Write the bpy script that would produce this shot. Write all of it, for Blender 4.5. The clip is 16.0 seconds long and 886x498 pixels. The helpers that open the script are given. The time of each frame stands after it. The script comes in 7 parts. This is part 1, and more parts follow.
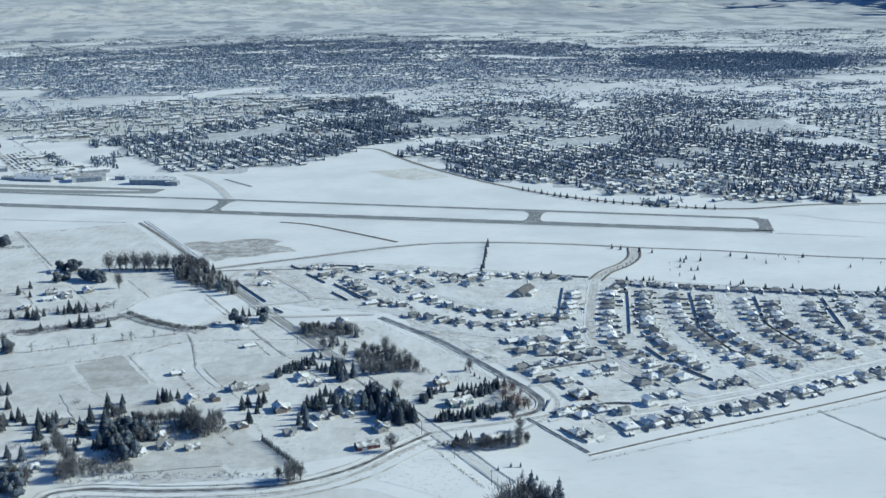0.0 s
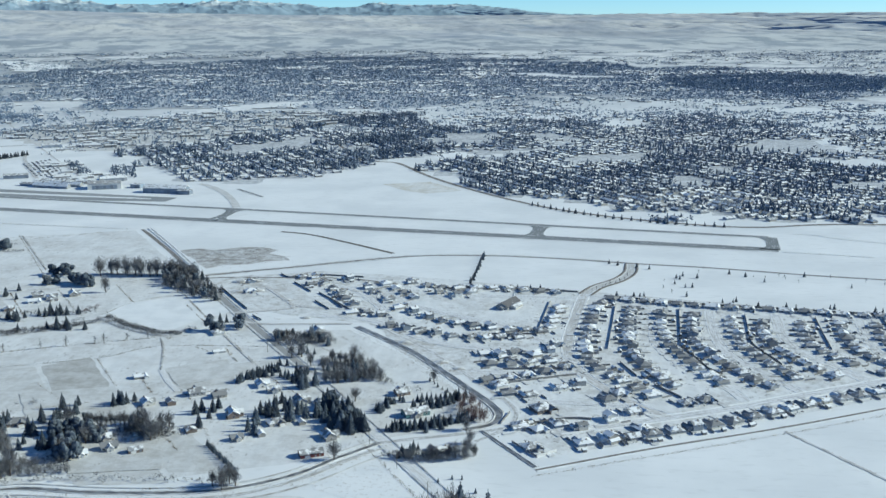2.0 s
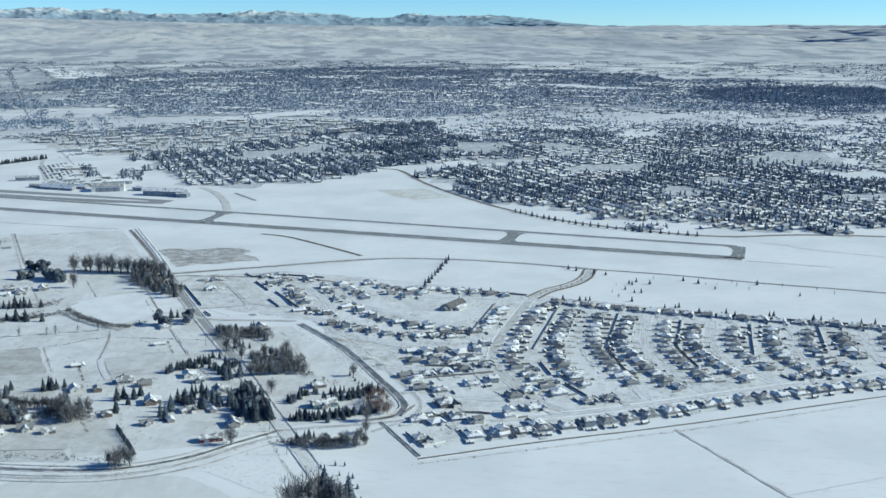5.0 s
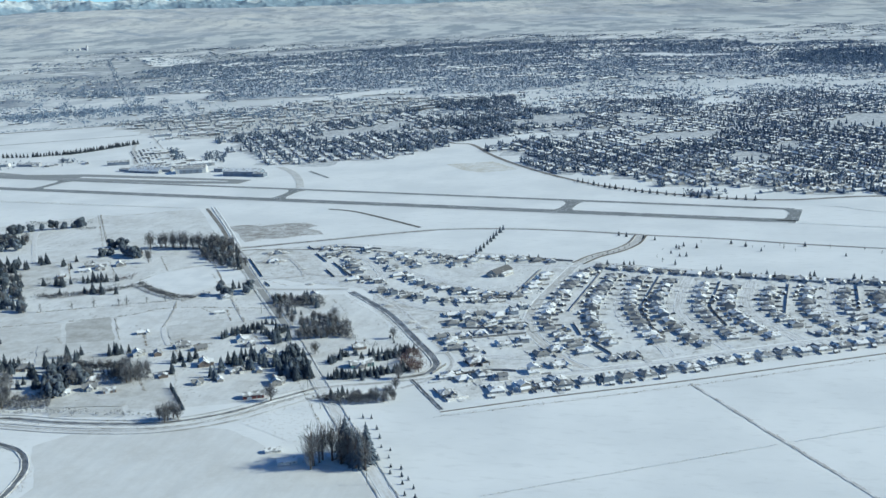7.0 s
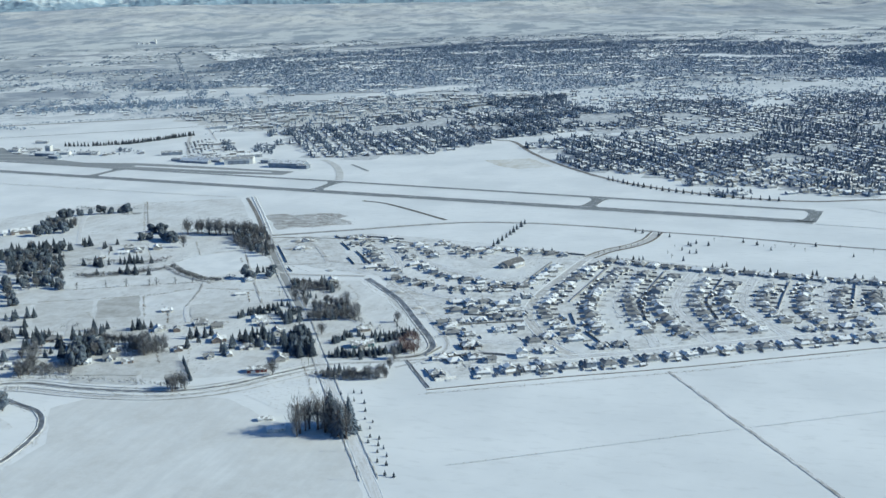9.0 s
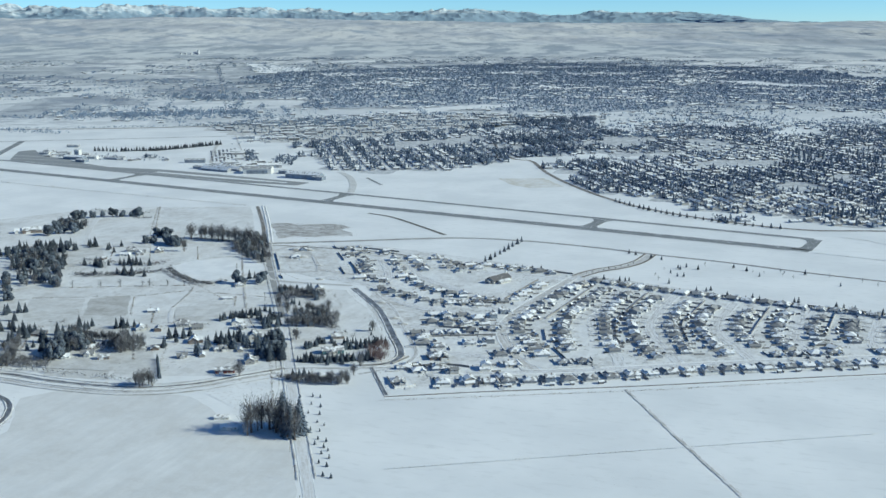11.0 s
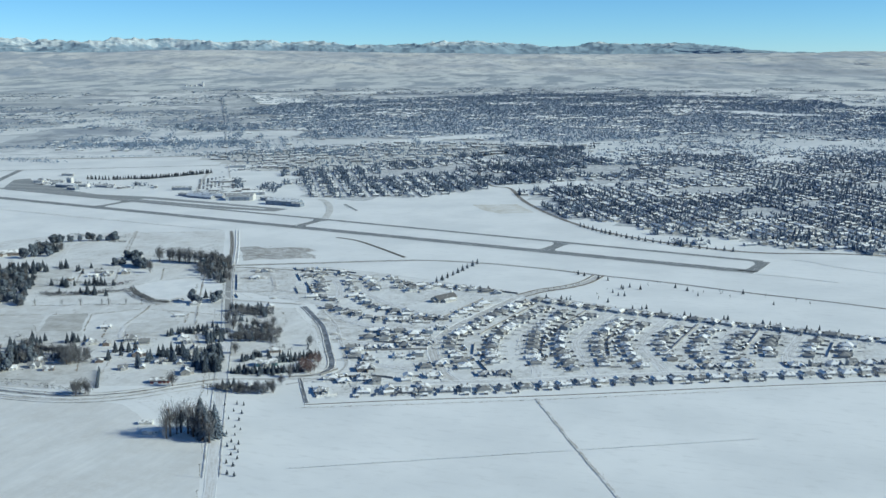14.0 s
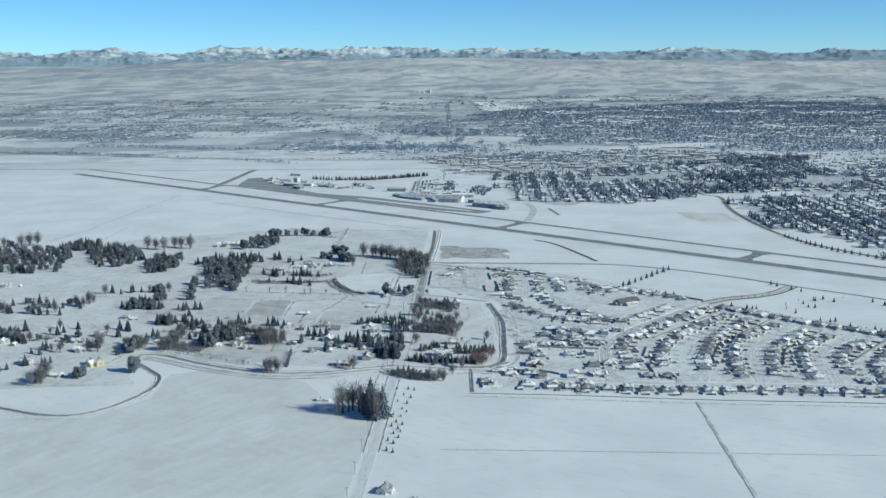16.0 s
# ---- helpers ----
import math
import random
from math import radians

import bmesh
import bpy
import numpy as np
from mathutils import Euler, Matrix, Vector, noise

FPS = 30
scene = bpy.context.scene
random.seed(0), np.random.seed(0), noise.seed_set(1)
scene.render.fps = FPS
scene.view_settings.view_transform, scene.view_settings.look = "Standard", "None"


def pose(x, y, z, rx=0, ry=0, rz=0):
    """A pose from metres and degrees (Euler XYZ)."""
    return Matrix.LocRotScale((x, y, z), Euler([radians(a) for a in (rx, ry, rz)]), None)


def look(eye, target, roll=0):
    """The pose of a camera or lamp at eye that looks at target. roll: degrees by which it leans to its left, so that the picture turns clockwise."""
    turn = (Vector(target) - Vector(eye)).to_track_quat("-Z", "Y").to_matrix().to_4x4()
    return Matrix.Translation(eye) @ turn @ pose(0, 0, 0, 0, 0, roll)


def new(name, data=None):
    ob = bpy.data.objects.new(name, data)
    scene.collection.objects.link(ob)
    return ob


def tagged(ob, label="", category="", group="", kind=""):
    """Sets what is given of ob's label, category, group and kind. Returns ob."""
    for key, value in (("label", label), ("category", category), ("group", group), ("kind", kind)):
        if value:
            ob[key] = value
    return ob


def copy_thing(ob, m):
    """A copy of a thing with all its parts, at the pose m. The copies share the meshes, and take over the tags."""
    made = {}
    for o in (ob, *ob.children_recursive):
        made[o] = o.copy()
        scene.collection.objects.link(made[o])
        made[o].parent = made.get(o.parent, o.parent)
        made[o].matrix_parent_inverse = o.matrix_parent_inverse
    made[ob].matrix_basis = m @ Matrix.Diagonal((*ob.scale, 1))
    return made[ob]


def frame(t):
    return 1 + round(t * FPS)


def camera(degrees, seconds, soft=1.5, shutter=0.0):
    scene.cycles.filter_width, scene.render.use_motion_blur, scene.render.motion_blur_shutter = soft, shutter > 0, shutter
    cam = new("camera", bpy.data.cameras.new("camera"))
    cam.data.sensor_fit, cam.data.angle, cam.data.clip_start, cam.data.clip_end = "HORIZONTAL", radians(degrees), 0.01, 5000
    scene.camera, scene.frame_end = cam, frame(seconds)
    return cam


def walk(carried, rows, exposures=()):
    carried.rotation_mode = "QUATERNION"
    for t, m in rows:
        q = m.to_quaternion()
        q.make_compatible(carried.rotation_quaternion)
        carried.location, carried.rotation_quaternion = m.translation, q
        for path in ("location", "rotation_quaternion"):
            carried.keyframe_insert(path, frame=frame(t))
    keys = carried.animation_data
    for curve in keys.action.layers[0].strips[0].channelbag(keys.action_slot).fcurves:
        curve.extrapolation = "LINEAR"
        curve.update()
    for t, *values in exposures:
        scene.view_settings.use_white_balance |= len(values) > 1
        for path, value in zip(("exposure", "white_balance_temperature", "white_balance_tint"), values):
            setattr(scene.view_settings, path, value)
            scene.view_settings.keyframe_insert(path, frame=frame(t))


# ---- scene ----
cam = camera(45.0, 16.0, soft=1.5)
PATH = [
    (0, (6.18, -4.15, 285.20), (-7.69, 482.03, 169.26), -0.73),
    (0.5, (22.22, 3.71, 281.86), (-8.02, 489.64, 168.06), -1.16),
    (1, (38.95, 9.80, 278.33), (-1.01, 495.57, 166.82), -1.09),
    (1.5, (55.12, 12.30, 275.14), (13.19, 498.41, 165.89), -0.74),
    (2, (70.77, 11.64, 272.80), (32.63, 498.61, 166.02), -0.18),
    (2.5, (87.53, 9.20, 271.30), (53.52, 497.01, 166.98), 0.22),
    (3, (105.36, 5.89, 270.26), (74.91, 494.34, 167.86), 0.64),
    (3.2, (112.49, 4.50, 269.96), (83.12, 493.15, 168.19), 0.78),
    (3.7, (130.46, 1.84, 269.32), (97.45, 490.37, 168.10), 0.82),
    (4.25, (150.92, -1.21, 269.56), (105.51, 486.32, 168.31), 0.60),
    (4.8, (171.07, -5.79, 270.33), (110.52, 480.00, 168.66), 0.20),
    (5.3, (188.18, -12.49, 271.07), (116.74, 471.73, 168.91), -0.21),
    (5.5, (194.97, -15.08, 271.40), (113.56, 467.48, 168.88), -0.61),
    (6, (211.57, -22.72, 272.21), (118.12, 457.46, 168.78), -1.30),
    (6.5, (227.19, -32.35, 272.58), (125.17, 445.10, 164.69), -1.86),
    (7, (242.43, -42.64, 272.47), (131.30, 431.82, 160.52), -2.45),
    (7.5, (257.83, -52.65, 272.29), (138.59, 419.04, 156.98), -2.91),
    (8, (273.85, -61.51, 272.51), (146.31, 407.80, 156.41), -2.90),
    (8.5, (290.60, -68.73, 273.11), (155.64, 398.86, 158.47), -2.49),
    (9, (308.01, -73.88, 274.06), (166.14, 392.31, 162.09), -1.86),
    (9.6, (327.66, -77.82, 274.05), (180.28, 387.08, 163.83), -1.42),
    (10.25, (348.17, -75.38, 272.93), (193.41, 387.80, 165.60), -0.79),
    (10.9, (368.20, -71.59, 271.48), (206.63, 390.08, 167.79), -0.23),
    (11.5, (386.53, -71.91, 270.57), (221.00, 389.19, 170.65), 0.01),
    (12, (401.80, -73.46, 270.42), (232.76, 387.33, 175.04), 0.06),
    (12.5, (417.15, -76.99, 270.06), (244.11, 383.98, 183.12), 0.20),
    (13, (432.40, -81.24, 269.39), (260.18, 380.85, 186.86), 0.33),
    (13.5, (447.25, -85.05, 268.50), (275.38, 376.78, 183.79), 0.04),
    (14, (461.73, -87.97, 267.76), (290.01, 373.17, 179.13), -0.38),
    (14.5, (476.36, -90.10, 267.30), (289.85, 364.99, 177.28), -0.65),
    (15, (490.80, -92.29, 267.05), (269.31, 347.28, 179.22), -0.90),
    (15.5, (505.53, -95.17, 266.65), (255.40, 329.20, 180.96), -0.83),
    (16, (520.62, -97.98, 266.08), (253.59, 316.22, 181.64), -0.51),
]
walk(cam, [(t, look(eye, aim, roll)) for t, eye, aim, roll in PATH],
     exposures=[(0, 0.13, 6600, -9.5), (9, 0.10, 6600, -9.5), (12.5, 0.05, 6700, -10), (15, -0.02, 6700, -10), (16, -0.05, 6700, -10)])

# ---- light: low winter sun, clear sky ----
SUN_AZ, SUN_EL = radians(9), radians(29)
world = bpy.data.worlds.new("winter_sky")
scene.world = world
world.use_nodes = True
_wn = world.node_tree.nodes
_sky = _wn.new("ShaderNodeTexSky")
_sky.sky_type, _sky.sun_disc = "NISHITA", False
_sky.sun_elevation, _sky.sun_rotation = SUN_EL, radians(90) - SUN_AZ
_sky.altitude, _sky.air_density, _sky.dust_density, _sky.ozone_density = 2400, 0.8, 0.0, 10.0
_wn["Background"].inputs[1].default_value = 0.138
world.node_tree.links.new(_sky.outputs[0], _wn["Background"].inputs[0])
_sun = bpy.data.lights.new("sun", "SUN")
_sun.energy, _sun.angle, _sun.color = 4.25, radians(0.5), (1.0, 0.955, 0.90)
_lamp = new("sun", _sun)
_way = Vector((math.cos(SUN_AZ) * math.cos(SUN_EL), math.sin(SUN_AZ) * math.cos(SUN_EL), math.sin(SUN_EL)))
_lamp.matrix_world = Matrix.Translation((0, 0, 900)) @ _way.to_track_quat("Z", "Y").to_matrix().to_4x4()

# ---- materials ----
class Nodes:
    """A small node-material builder."""

    def __init__(self, name, rough=0.8, spec=0.3):
        self.m = bpy.data.materials.new(name)
        self.m.use_nodes = True
        self.t = self.m.node_tree
        self.b = self.t.nodes["Principled BSDF"]
        self.b.inputs["Roughness"].default_value = rough
        self.b.inputs["Specular IOR Level"].default_value = spec

    def add(self, kind, ins=(), operation="", uv_map=""):
        n = self.t.nodes.new(kind)
        if operation:
            n.operation = operation
        if uv_map:
            n.uv_map = uv_map
        for k, v in ins:
            self.put(v, n.inputs[k])
        return n

    def put(self, v, socket):
        if isinstance(v, bpy.types.NodeSocket):
            self.t.links.new(v, socket)
        elif isinstance(v, tuple) and len(v) == 3 and socket.type == "RGBA":
            socket.default_value = (*v, 1)
        else:
            socket.default_value = v

    def coords(self, which="Object"):
        return self.add("ShaderNodeTexCoord").outputs[which]

    def noise(self, vec, scale, detail=4.0, rough=0.55, stretch=None):
        if stretch:
            vec = self.add("ShaderNodeMapping", [("Vector", vec), ("Scale", stretch)]).outputs[0]
        return self.add("ShaderNodeTexNoise", [("Vector", vec), ("Scale", scale), ("Detail", detail), ("Roughness", rough)]).outputs[0]

    def ramp(self, v, lo, hi, a=0.0, b=1.0):
        n = self.add("ShaderNodeMapRange", [(0, v), (1, lo), (2, hi), (3, a), (4, b)])
        n.interpolation_type = "SMOOTHSTEP"
        return n.outputs[0]

    def mix(self, f, a, b):
        n = self.add("ShaderNodeMix")
        n.data_type = "RGBA"
        self.put(f, n.inputs[0]), self.put(a, n.inputs[6]), self.put(b, n.inputs[7])
        return n.outputs[2]

    def math(self, op, a, b=0.0):
        return self.add("ShaderNodeMath", [(0, a), (1, b)], operation=op).outputs[0]

    def bump(self, h, strength, distance):
        self.put(self.add("ShaderNodeBump", [("Height", h), ("Strength", strength), ("Distance", distance)]).outputs[0], self.b.inputs["Normal"])

    def done(self, colour):
        self.put(colour, self.b.inputs["Base Color"])
        return self.m


SNOW_A, SNOW_B = (0.80, 0.82, 0.84), (0.70, 0.725, 0.75)
CENTRE = (263.0, -43.0)
EYE_Z = 271.0


def mat_ground():
    """Snow with stubble near by, patchwork farmland, benches and wooded mountains far off, by place on the plan in km."""
    n = Nodes("snowy_land", 0.75, 0.25)
    uv = n.add("ShaderNodeUVMap", uv_map="plan").outputs[0]
    rel = n.add("ShaderNodeVectorMath", [(0, uv), (1, (CENTRE[0] / 1000, CENTRE[1] / 1000, 0))], operation="SUBTRACT").outputs[0]
    d = n.add("ShaderNodeVectorMath", [(0, rel)], operation="LENGTH").outputs[1]
    snow = n.mix(n.ramp(n.noise(uv, 9, 5), 0.35, 0.68), SNOW_A, SNOW_B)
    drift = n.noise(uv, 60, 4, 0.6, (1, 2.6, 1))
    snow = n.mix(n.ramp(drift, 0.5, 0.78, 0, 0.5), snow, (0.60, 0.62, 0.64))
    fleck = n.ramp(n.noise(uv, 700, 3, 0.7), 0.62, 0.74, 0, 0.5)
    patch = n.ramp(n.noise(uv, 14, 3), 0.5, 0.66)
    snow = n.mix(n.math("MULTIPLY", fleck, patch), snow, (0.30, 0.28, 0.25))
    # patchwork of fields beyond the town; its bluer tones are painted haze
    turned = n.add("ShaderNodeMapping", [("Vector", uv), ("Rotation", (0, 0, radians(-30)))]).outputs[0]
    cell = n.add("ShaderNodeTexVoronoi", [("Vector", turned), ("Scale", 2.6), ("Randomness", 0.75)])
    cell.distance = "CHEBYCHEV"
    grey = n.add("ShaderNodeSeparateColor", [(0, cell.outputs["Color"])]).outputs[0]
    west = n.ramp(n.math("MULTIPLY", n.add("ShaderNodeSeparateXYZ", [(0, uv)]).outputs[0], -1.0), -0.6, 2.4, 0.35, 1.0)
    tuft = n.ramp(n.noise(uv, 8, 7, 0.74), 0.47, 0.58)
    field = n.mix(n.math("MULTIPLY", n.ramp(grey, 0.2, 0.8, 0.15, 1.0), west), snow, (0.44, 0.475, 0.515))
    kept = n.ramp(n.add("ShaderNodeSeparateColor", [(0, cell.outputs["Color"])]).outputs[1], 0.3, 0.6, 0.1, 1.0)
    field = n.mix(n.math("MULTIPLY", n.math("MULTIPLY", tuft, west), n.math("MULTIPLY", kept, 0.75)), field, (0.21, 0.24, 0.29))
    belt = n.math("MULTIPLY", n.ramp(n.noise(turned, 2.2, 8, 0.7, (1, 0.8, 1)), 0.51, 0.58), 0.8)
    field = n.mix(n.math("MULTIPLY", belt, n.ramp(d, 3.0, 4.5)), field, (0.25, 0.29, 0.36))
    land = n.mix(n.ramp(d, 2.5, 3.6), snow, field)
    # foot of the hills: scrub through the snow; above it smooth creamy slopes with wooded gullies, haze painted in as
    # blue
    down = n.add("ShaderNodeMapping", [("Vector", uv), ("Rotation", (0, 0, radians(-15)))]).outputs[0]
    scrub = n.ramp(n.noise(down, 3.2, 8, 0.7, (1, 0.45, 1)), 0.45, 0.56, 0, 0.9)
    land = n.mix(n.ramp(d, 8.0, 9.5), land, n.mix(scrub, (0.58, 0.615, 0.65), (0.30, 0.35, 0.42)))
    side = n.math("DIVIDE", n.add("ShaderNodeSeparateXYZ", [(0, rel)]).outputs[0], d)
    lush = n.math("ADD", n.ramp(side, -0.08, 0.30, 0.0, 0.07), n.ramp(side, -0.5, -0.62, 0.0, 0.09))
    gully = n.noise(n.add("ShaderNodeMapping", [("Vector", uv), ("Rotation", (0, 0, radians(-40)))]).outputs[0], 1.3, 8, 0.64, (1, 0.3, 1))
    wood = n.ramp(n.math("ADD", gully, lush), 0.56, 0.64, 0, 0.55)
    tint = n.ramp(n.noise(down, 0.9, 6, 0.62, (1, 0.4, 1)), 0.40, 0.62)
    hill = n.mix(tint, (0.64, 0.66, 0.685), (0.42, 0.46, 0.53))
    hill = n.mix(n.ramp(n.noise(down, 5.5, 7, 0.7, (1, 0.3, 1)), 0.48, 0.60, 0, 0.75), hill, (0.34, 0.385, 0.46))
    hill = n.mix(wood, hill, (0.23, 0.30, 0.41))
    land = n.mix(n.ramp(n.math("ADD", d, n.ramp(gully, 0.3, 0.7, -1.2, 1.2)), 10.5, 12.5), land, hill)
    n.bump(drift, 0.35, 0.02)
    return n.done(land)


def mat_snow(name, dirt=0.25, tone=(0.42, 0.38, 0.33), scale=0.25):
    n = Nodes(name, 0.7, 0.25)
    c = n.coords()
    base = n.mix(n.ramp(n.noise(c, scale * 0.2, 4), 0.35, 0.7), SNOW_A, SNOW_B)
    spot = n.ramp(n.noise(c, scale * 2.5, 7, 0.68), 0.52, 0.7, 0, dirt * 2.2)
    n.bump(n.noise(c, scale * 6, 4), 0.3, 0.1)
    return n.done(n.mix(spot, base, tone))


def mat_field(name, tone, most, least, even=0.12, flecks=0.0):
    """Thin snow over grass or stubble; least and most bound the share that shows through; flecks adds trodden dark spots and scuffs."""
    n = Nodes(name, 0.8, 0.2)
    c = n.coords()
    f = n.ramp(n.noise(c, 0.018, 5, 0.6), 0.32, 0.7, least, most)
    fine = n.ramp(n.noise(c, 0.07, 11, 0.8), 0.40, 0.62, even, 1.0)
    rows = n.noise(c, 0.12, 4, 0.6, (1, 0.16, 1))
    base = n.mix(n.ramp(rows, 0.3, 0.7), SNOW_A, SNOW_B)
    n.bump(fine, 0.3, 0.1)
    out = n.mix(n.math("MULTIPLY", f, fine), base, tone)
    if flecks:
        spot = n.math("MULTIPLY", n.ramp(n.noise(c, 0.32, 4, 0.6, (1, 0.5, 1)), 0.56, 0.66, 0, flecks), n.ramp(n.noise(c, 0.03, 4), 0.42, 0.6))
        out = n.mix(spot, out, tuple(x * 0.6 for x in tone))
    return n.done(out)


def mat_road(name, dark, snow_share, edge=0.8):
    """A cleared surface: u across from 0 to 1, v along in metres; snow lies along the edges and in streaks."""
    n = Nodes(name, 0.8, 0.3)
    uv = n.add("ShaderNodeUVMap", uv_map="run").outputs[0]
    s = n.add("ShaderNodeSeparateXYZ", [(0, uv)])
    across = n.math("ABSOLUTE", n.math("SUBTRACT", s.outputs[0], 0.5))
    streak = n.noise(uv, 1.0, 6, 0.65, (9, 0.035, 1))
    spots = n.noise(n.coords(), 0.35, 6, 0.65)
    f = n.math("ADD", n.math("MULTIPLY", streak, 0.65), n.math("MULTIPLY", spots, 0.35))
    f = n.math("ADD", f, n.ramp(across, 0.5 * edge - 0.09, 0.5, 0, 0.3))
    f = n.ramp(f, 0.72 - snow_share * 0.5, 0.82 - snow_share * 0.4)
    asphalt = n.mix(n.noise(n.coords(), 0.08, 5), dark, tuple(x * 1.5 for x in dark))
    return n.done(n.mix(f, asphalt, (0.72, 0.74, 0.77)))


def mat_plain(name, colour, rough=0.7, vary=0.35, scale=0.6, island=False, spec=0.3, metal=0.0):
    """A weathered surface whose tone also differs from piece to piece."""
    n = Nodes(name, rough, spec)
    n.b.inputs["Metallic"].default_value = metal
    if island:
        r = n.add("ShaderNodeNewGeometry").outputs["Random Per Island"]
    else:
        r = n.add("ShaderNodeObjectInfo").outputs["Random"]
    lo, hi = tuple(x * (1 - vary) for x in colour), tuple(min(0.85, x * (1 + vary)) for x in colour)
    worn = n.ramp(n.noise(n.coords(), scale, 5), 0.3, 0.75, 0, 0.45)
    return n.done(n.mix(worn, n.mix(r, lo, hi), tuple(x * 0.6 for x in colour)))


def mat_hazed_foliage(name, needles, island=False):
    """Dark foliage; haze is painted in as paler grey-blue on some boughs and patches."""
    n = Nodes(name, 0.85, 0.2)
    g = n.add("ShaderNodeNewGeometry")
    r = g.outputs["Random Per Island"] if island else n.add("ShaderNodeObjectInfo").outputs["Random"]
    tone = n.mix(r, tuple(x * 0.7 for x in needles), tuple(x * 1.4 for x in needles))
    bough = n.ramp(g.outputs["Random Per Island"], 0.6, 1.0, 0, 0.10)
    patch = n.ramp(n.noise(n.coords(), 0.9 if island else 6.0, 4), 0.5, 0.75, 0, 0.12)
    return n.done(n.mix(n.math("MAXIMUM", bough, patch), tone, (0.30, 0.335, 0.37)))


def mat_roof(name, shingle, bare):
    """Snow on shingles; bare says how much has slid or melted off."""
    n = Nodes(name, 0.75, 0.25)
    r = n.add("ShaderNodeObjectInfo").outputs["Random"]
    shift = n.add("ShaderNodeVectorMath", [(0, n.coords())], operation="ADD")
    n.t.links.new(n.add("ShaderNodeCombineXYZ", [(0, n.math("MULTIPLY", r, 90.0))]).outputs[0], shift.inputs[1])
    f = n.noise(shift.outputs[0], 0.22, 7, 0.68)
    f = n.ramp(n.math("ADD", f, n.math("MULTIPLY", n.math("SUBTRACT", r, 0.5), 0.2)), 0.66 - bare * 0.3, 0.72 - bare * 0.26)
    fine = n.noise(n.coords(), 3, 4)
    n.bump(fine, 0.25, 0.05)
    return n.done(n.mix(f, n.mix(fine, (0.83, 0.85, 0.87), (0.75, 0.77, 0.80)), shingle))


def mat_glass(name):
    n = Nodes(name, 0.08, 0.6)
    return n.done(n.mix(n.noise(n.coords(), 0.8, 2), (0.03, 0.04, 0.05), (0.07, 0.08, 0.10)))


def mat_water(name):
    n = Nodes(name, 0.35, 0.5)
    ice = n.ramp(n.noise(n.coords(), 0.12, 7, 0.65), 0.42, 0.60)
    return n.done(n.mix(ice, (0.12, 0.12, 0.12), (0.27, 0.275, 0.28)))


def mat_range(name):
    """Far mountains: snow above, woods and rock below and in the gullies; painted blue haze."""
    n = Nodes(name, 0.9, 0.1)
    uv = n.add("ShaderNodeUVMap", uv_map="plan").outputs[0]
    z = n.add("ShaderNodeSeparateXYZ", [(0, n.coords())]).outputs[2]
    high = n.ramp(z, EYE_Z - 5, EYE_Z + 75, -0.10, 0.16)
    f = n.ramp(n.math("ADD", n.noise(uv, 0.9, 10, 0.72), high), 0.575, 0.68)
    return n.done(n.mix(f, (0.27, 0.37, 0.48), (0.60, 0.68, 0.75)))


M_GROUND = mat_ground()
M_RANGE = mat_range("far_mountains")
M_BANK = mat_snow("snowy_bank", 0.62, (0.30, 0.26, 0.22), 0.3)
M_BANK_BROWN = mat_field("brown_weedy_bank", (0.25, 0.228, 0.205), 0.95, 0.55)
M_DRIVE = mat_field("trodden_drive_snow", (0.33, 0.33, 0.335), 0.85, 0.35)
M_FARM_GREY = mat_field("greyer_pasture_snow", (0.40, 0.395, 0.38), 0.9, 0.6, 0.5)
M_BERM = mat_snow("ploughed_snow", 0.2, (0.40, 0.37, 0.34), 0.5)
M_LOT = mat_snow("trodden_snow", 0.3, (0.40, 0.38, 0.36), 0.12)
M_STUBBLE = mat_field("stubble_field", (0.36, 0.355, 0.34), 1.0, 0.9, 0.6)
M_STUBBLE_LIGHT = mat_field("light_stubble_field", (0.42, 0.415, 0.40), 0.85, 0.6, 0.5)
M_FARM = mat_field("farmland_snow", (0.44, 0.435, 0.425), 0.75, 0.2, 0.4, 0.6)
# bare town ground, darkened by tree shade mixed into the tone
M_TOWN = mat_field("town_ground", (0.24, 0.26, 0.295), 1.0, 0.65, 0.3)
# tree shade and blue haze are both painted into this ground colour
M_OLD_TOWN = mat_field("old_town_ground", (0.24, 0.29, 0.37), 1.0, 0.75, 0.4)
M_WEEDY = mat_field("weedy_waste_ground", (0.18, 0.16, 0.145), 1.0, 0.7, 0.25, 0.8)
M_ESTATE = mat_field("trampled_estate_snow", (0.36, 0.355, 0.345), 0.8, 0.15, 0.12, 0.8)
M_OPEN = mat_snow("open_clean_snow", 0.03)
M_SITE = mat_field("building_site_snow", (0.36, 0.345, 0.325), 0.9, 0.45, 0.12, 0.9)
M_TAN = mat_field("dry_grass_snow", (0.42, 0.37, 0.27), 0.75, 0.35, 0.3)
M_RUNWAY = mat_road("runway_asphalt", (0.165, 0.178, 0.19), 0.40)
M_TAXI = mat_road("taxiway_asphalt", (0.165, 0.178, 0.188), 0.42)
M_ROAD = mat_road("packed_snow_road", (0.24, 0.235, 0.23), 0.60)
M_MAIN = mat_road("worn_main_street", (0.38, 0.375, 0.37), 0.52, 0.95)
M_LANE = mat_road("bare_lane", (0.14, 0.13, 0.12), 0.42)
M_SECTION = mat_road("section_road_snow", (0.46, 0.46, 0.46), 0.62, 0.95)
M_STREET = mat_road("street_snow", (0.34, 0.34, 0.345), 0.66, 0.95)
M_WATER = mat_water("canal_ice")
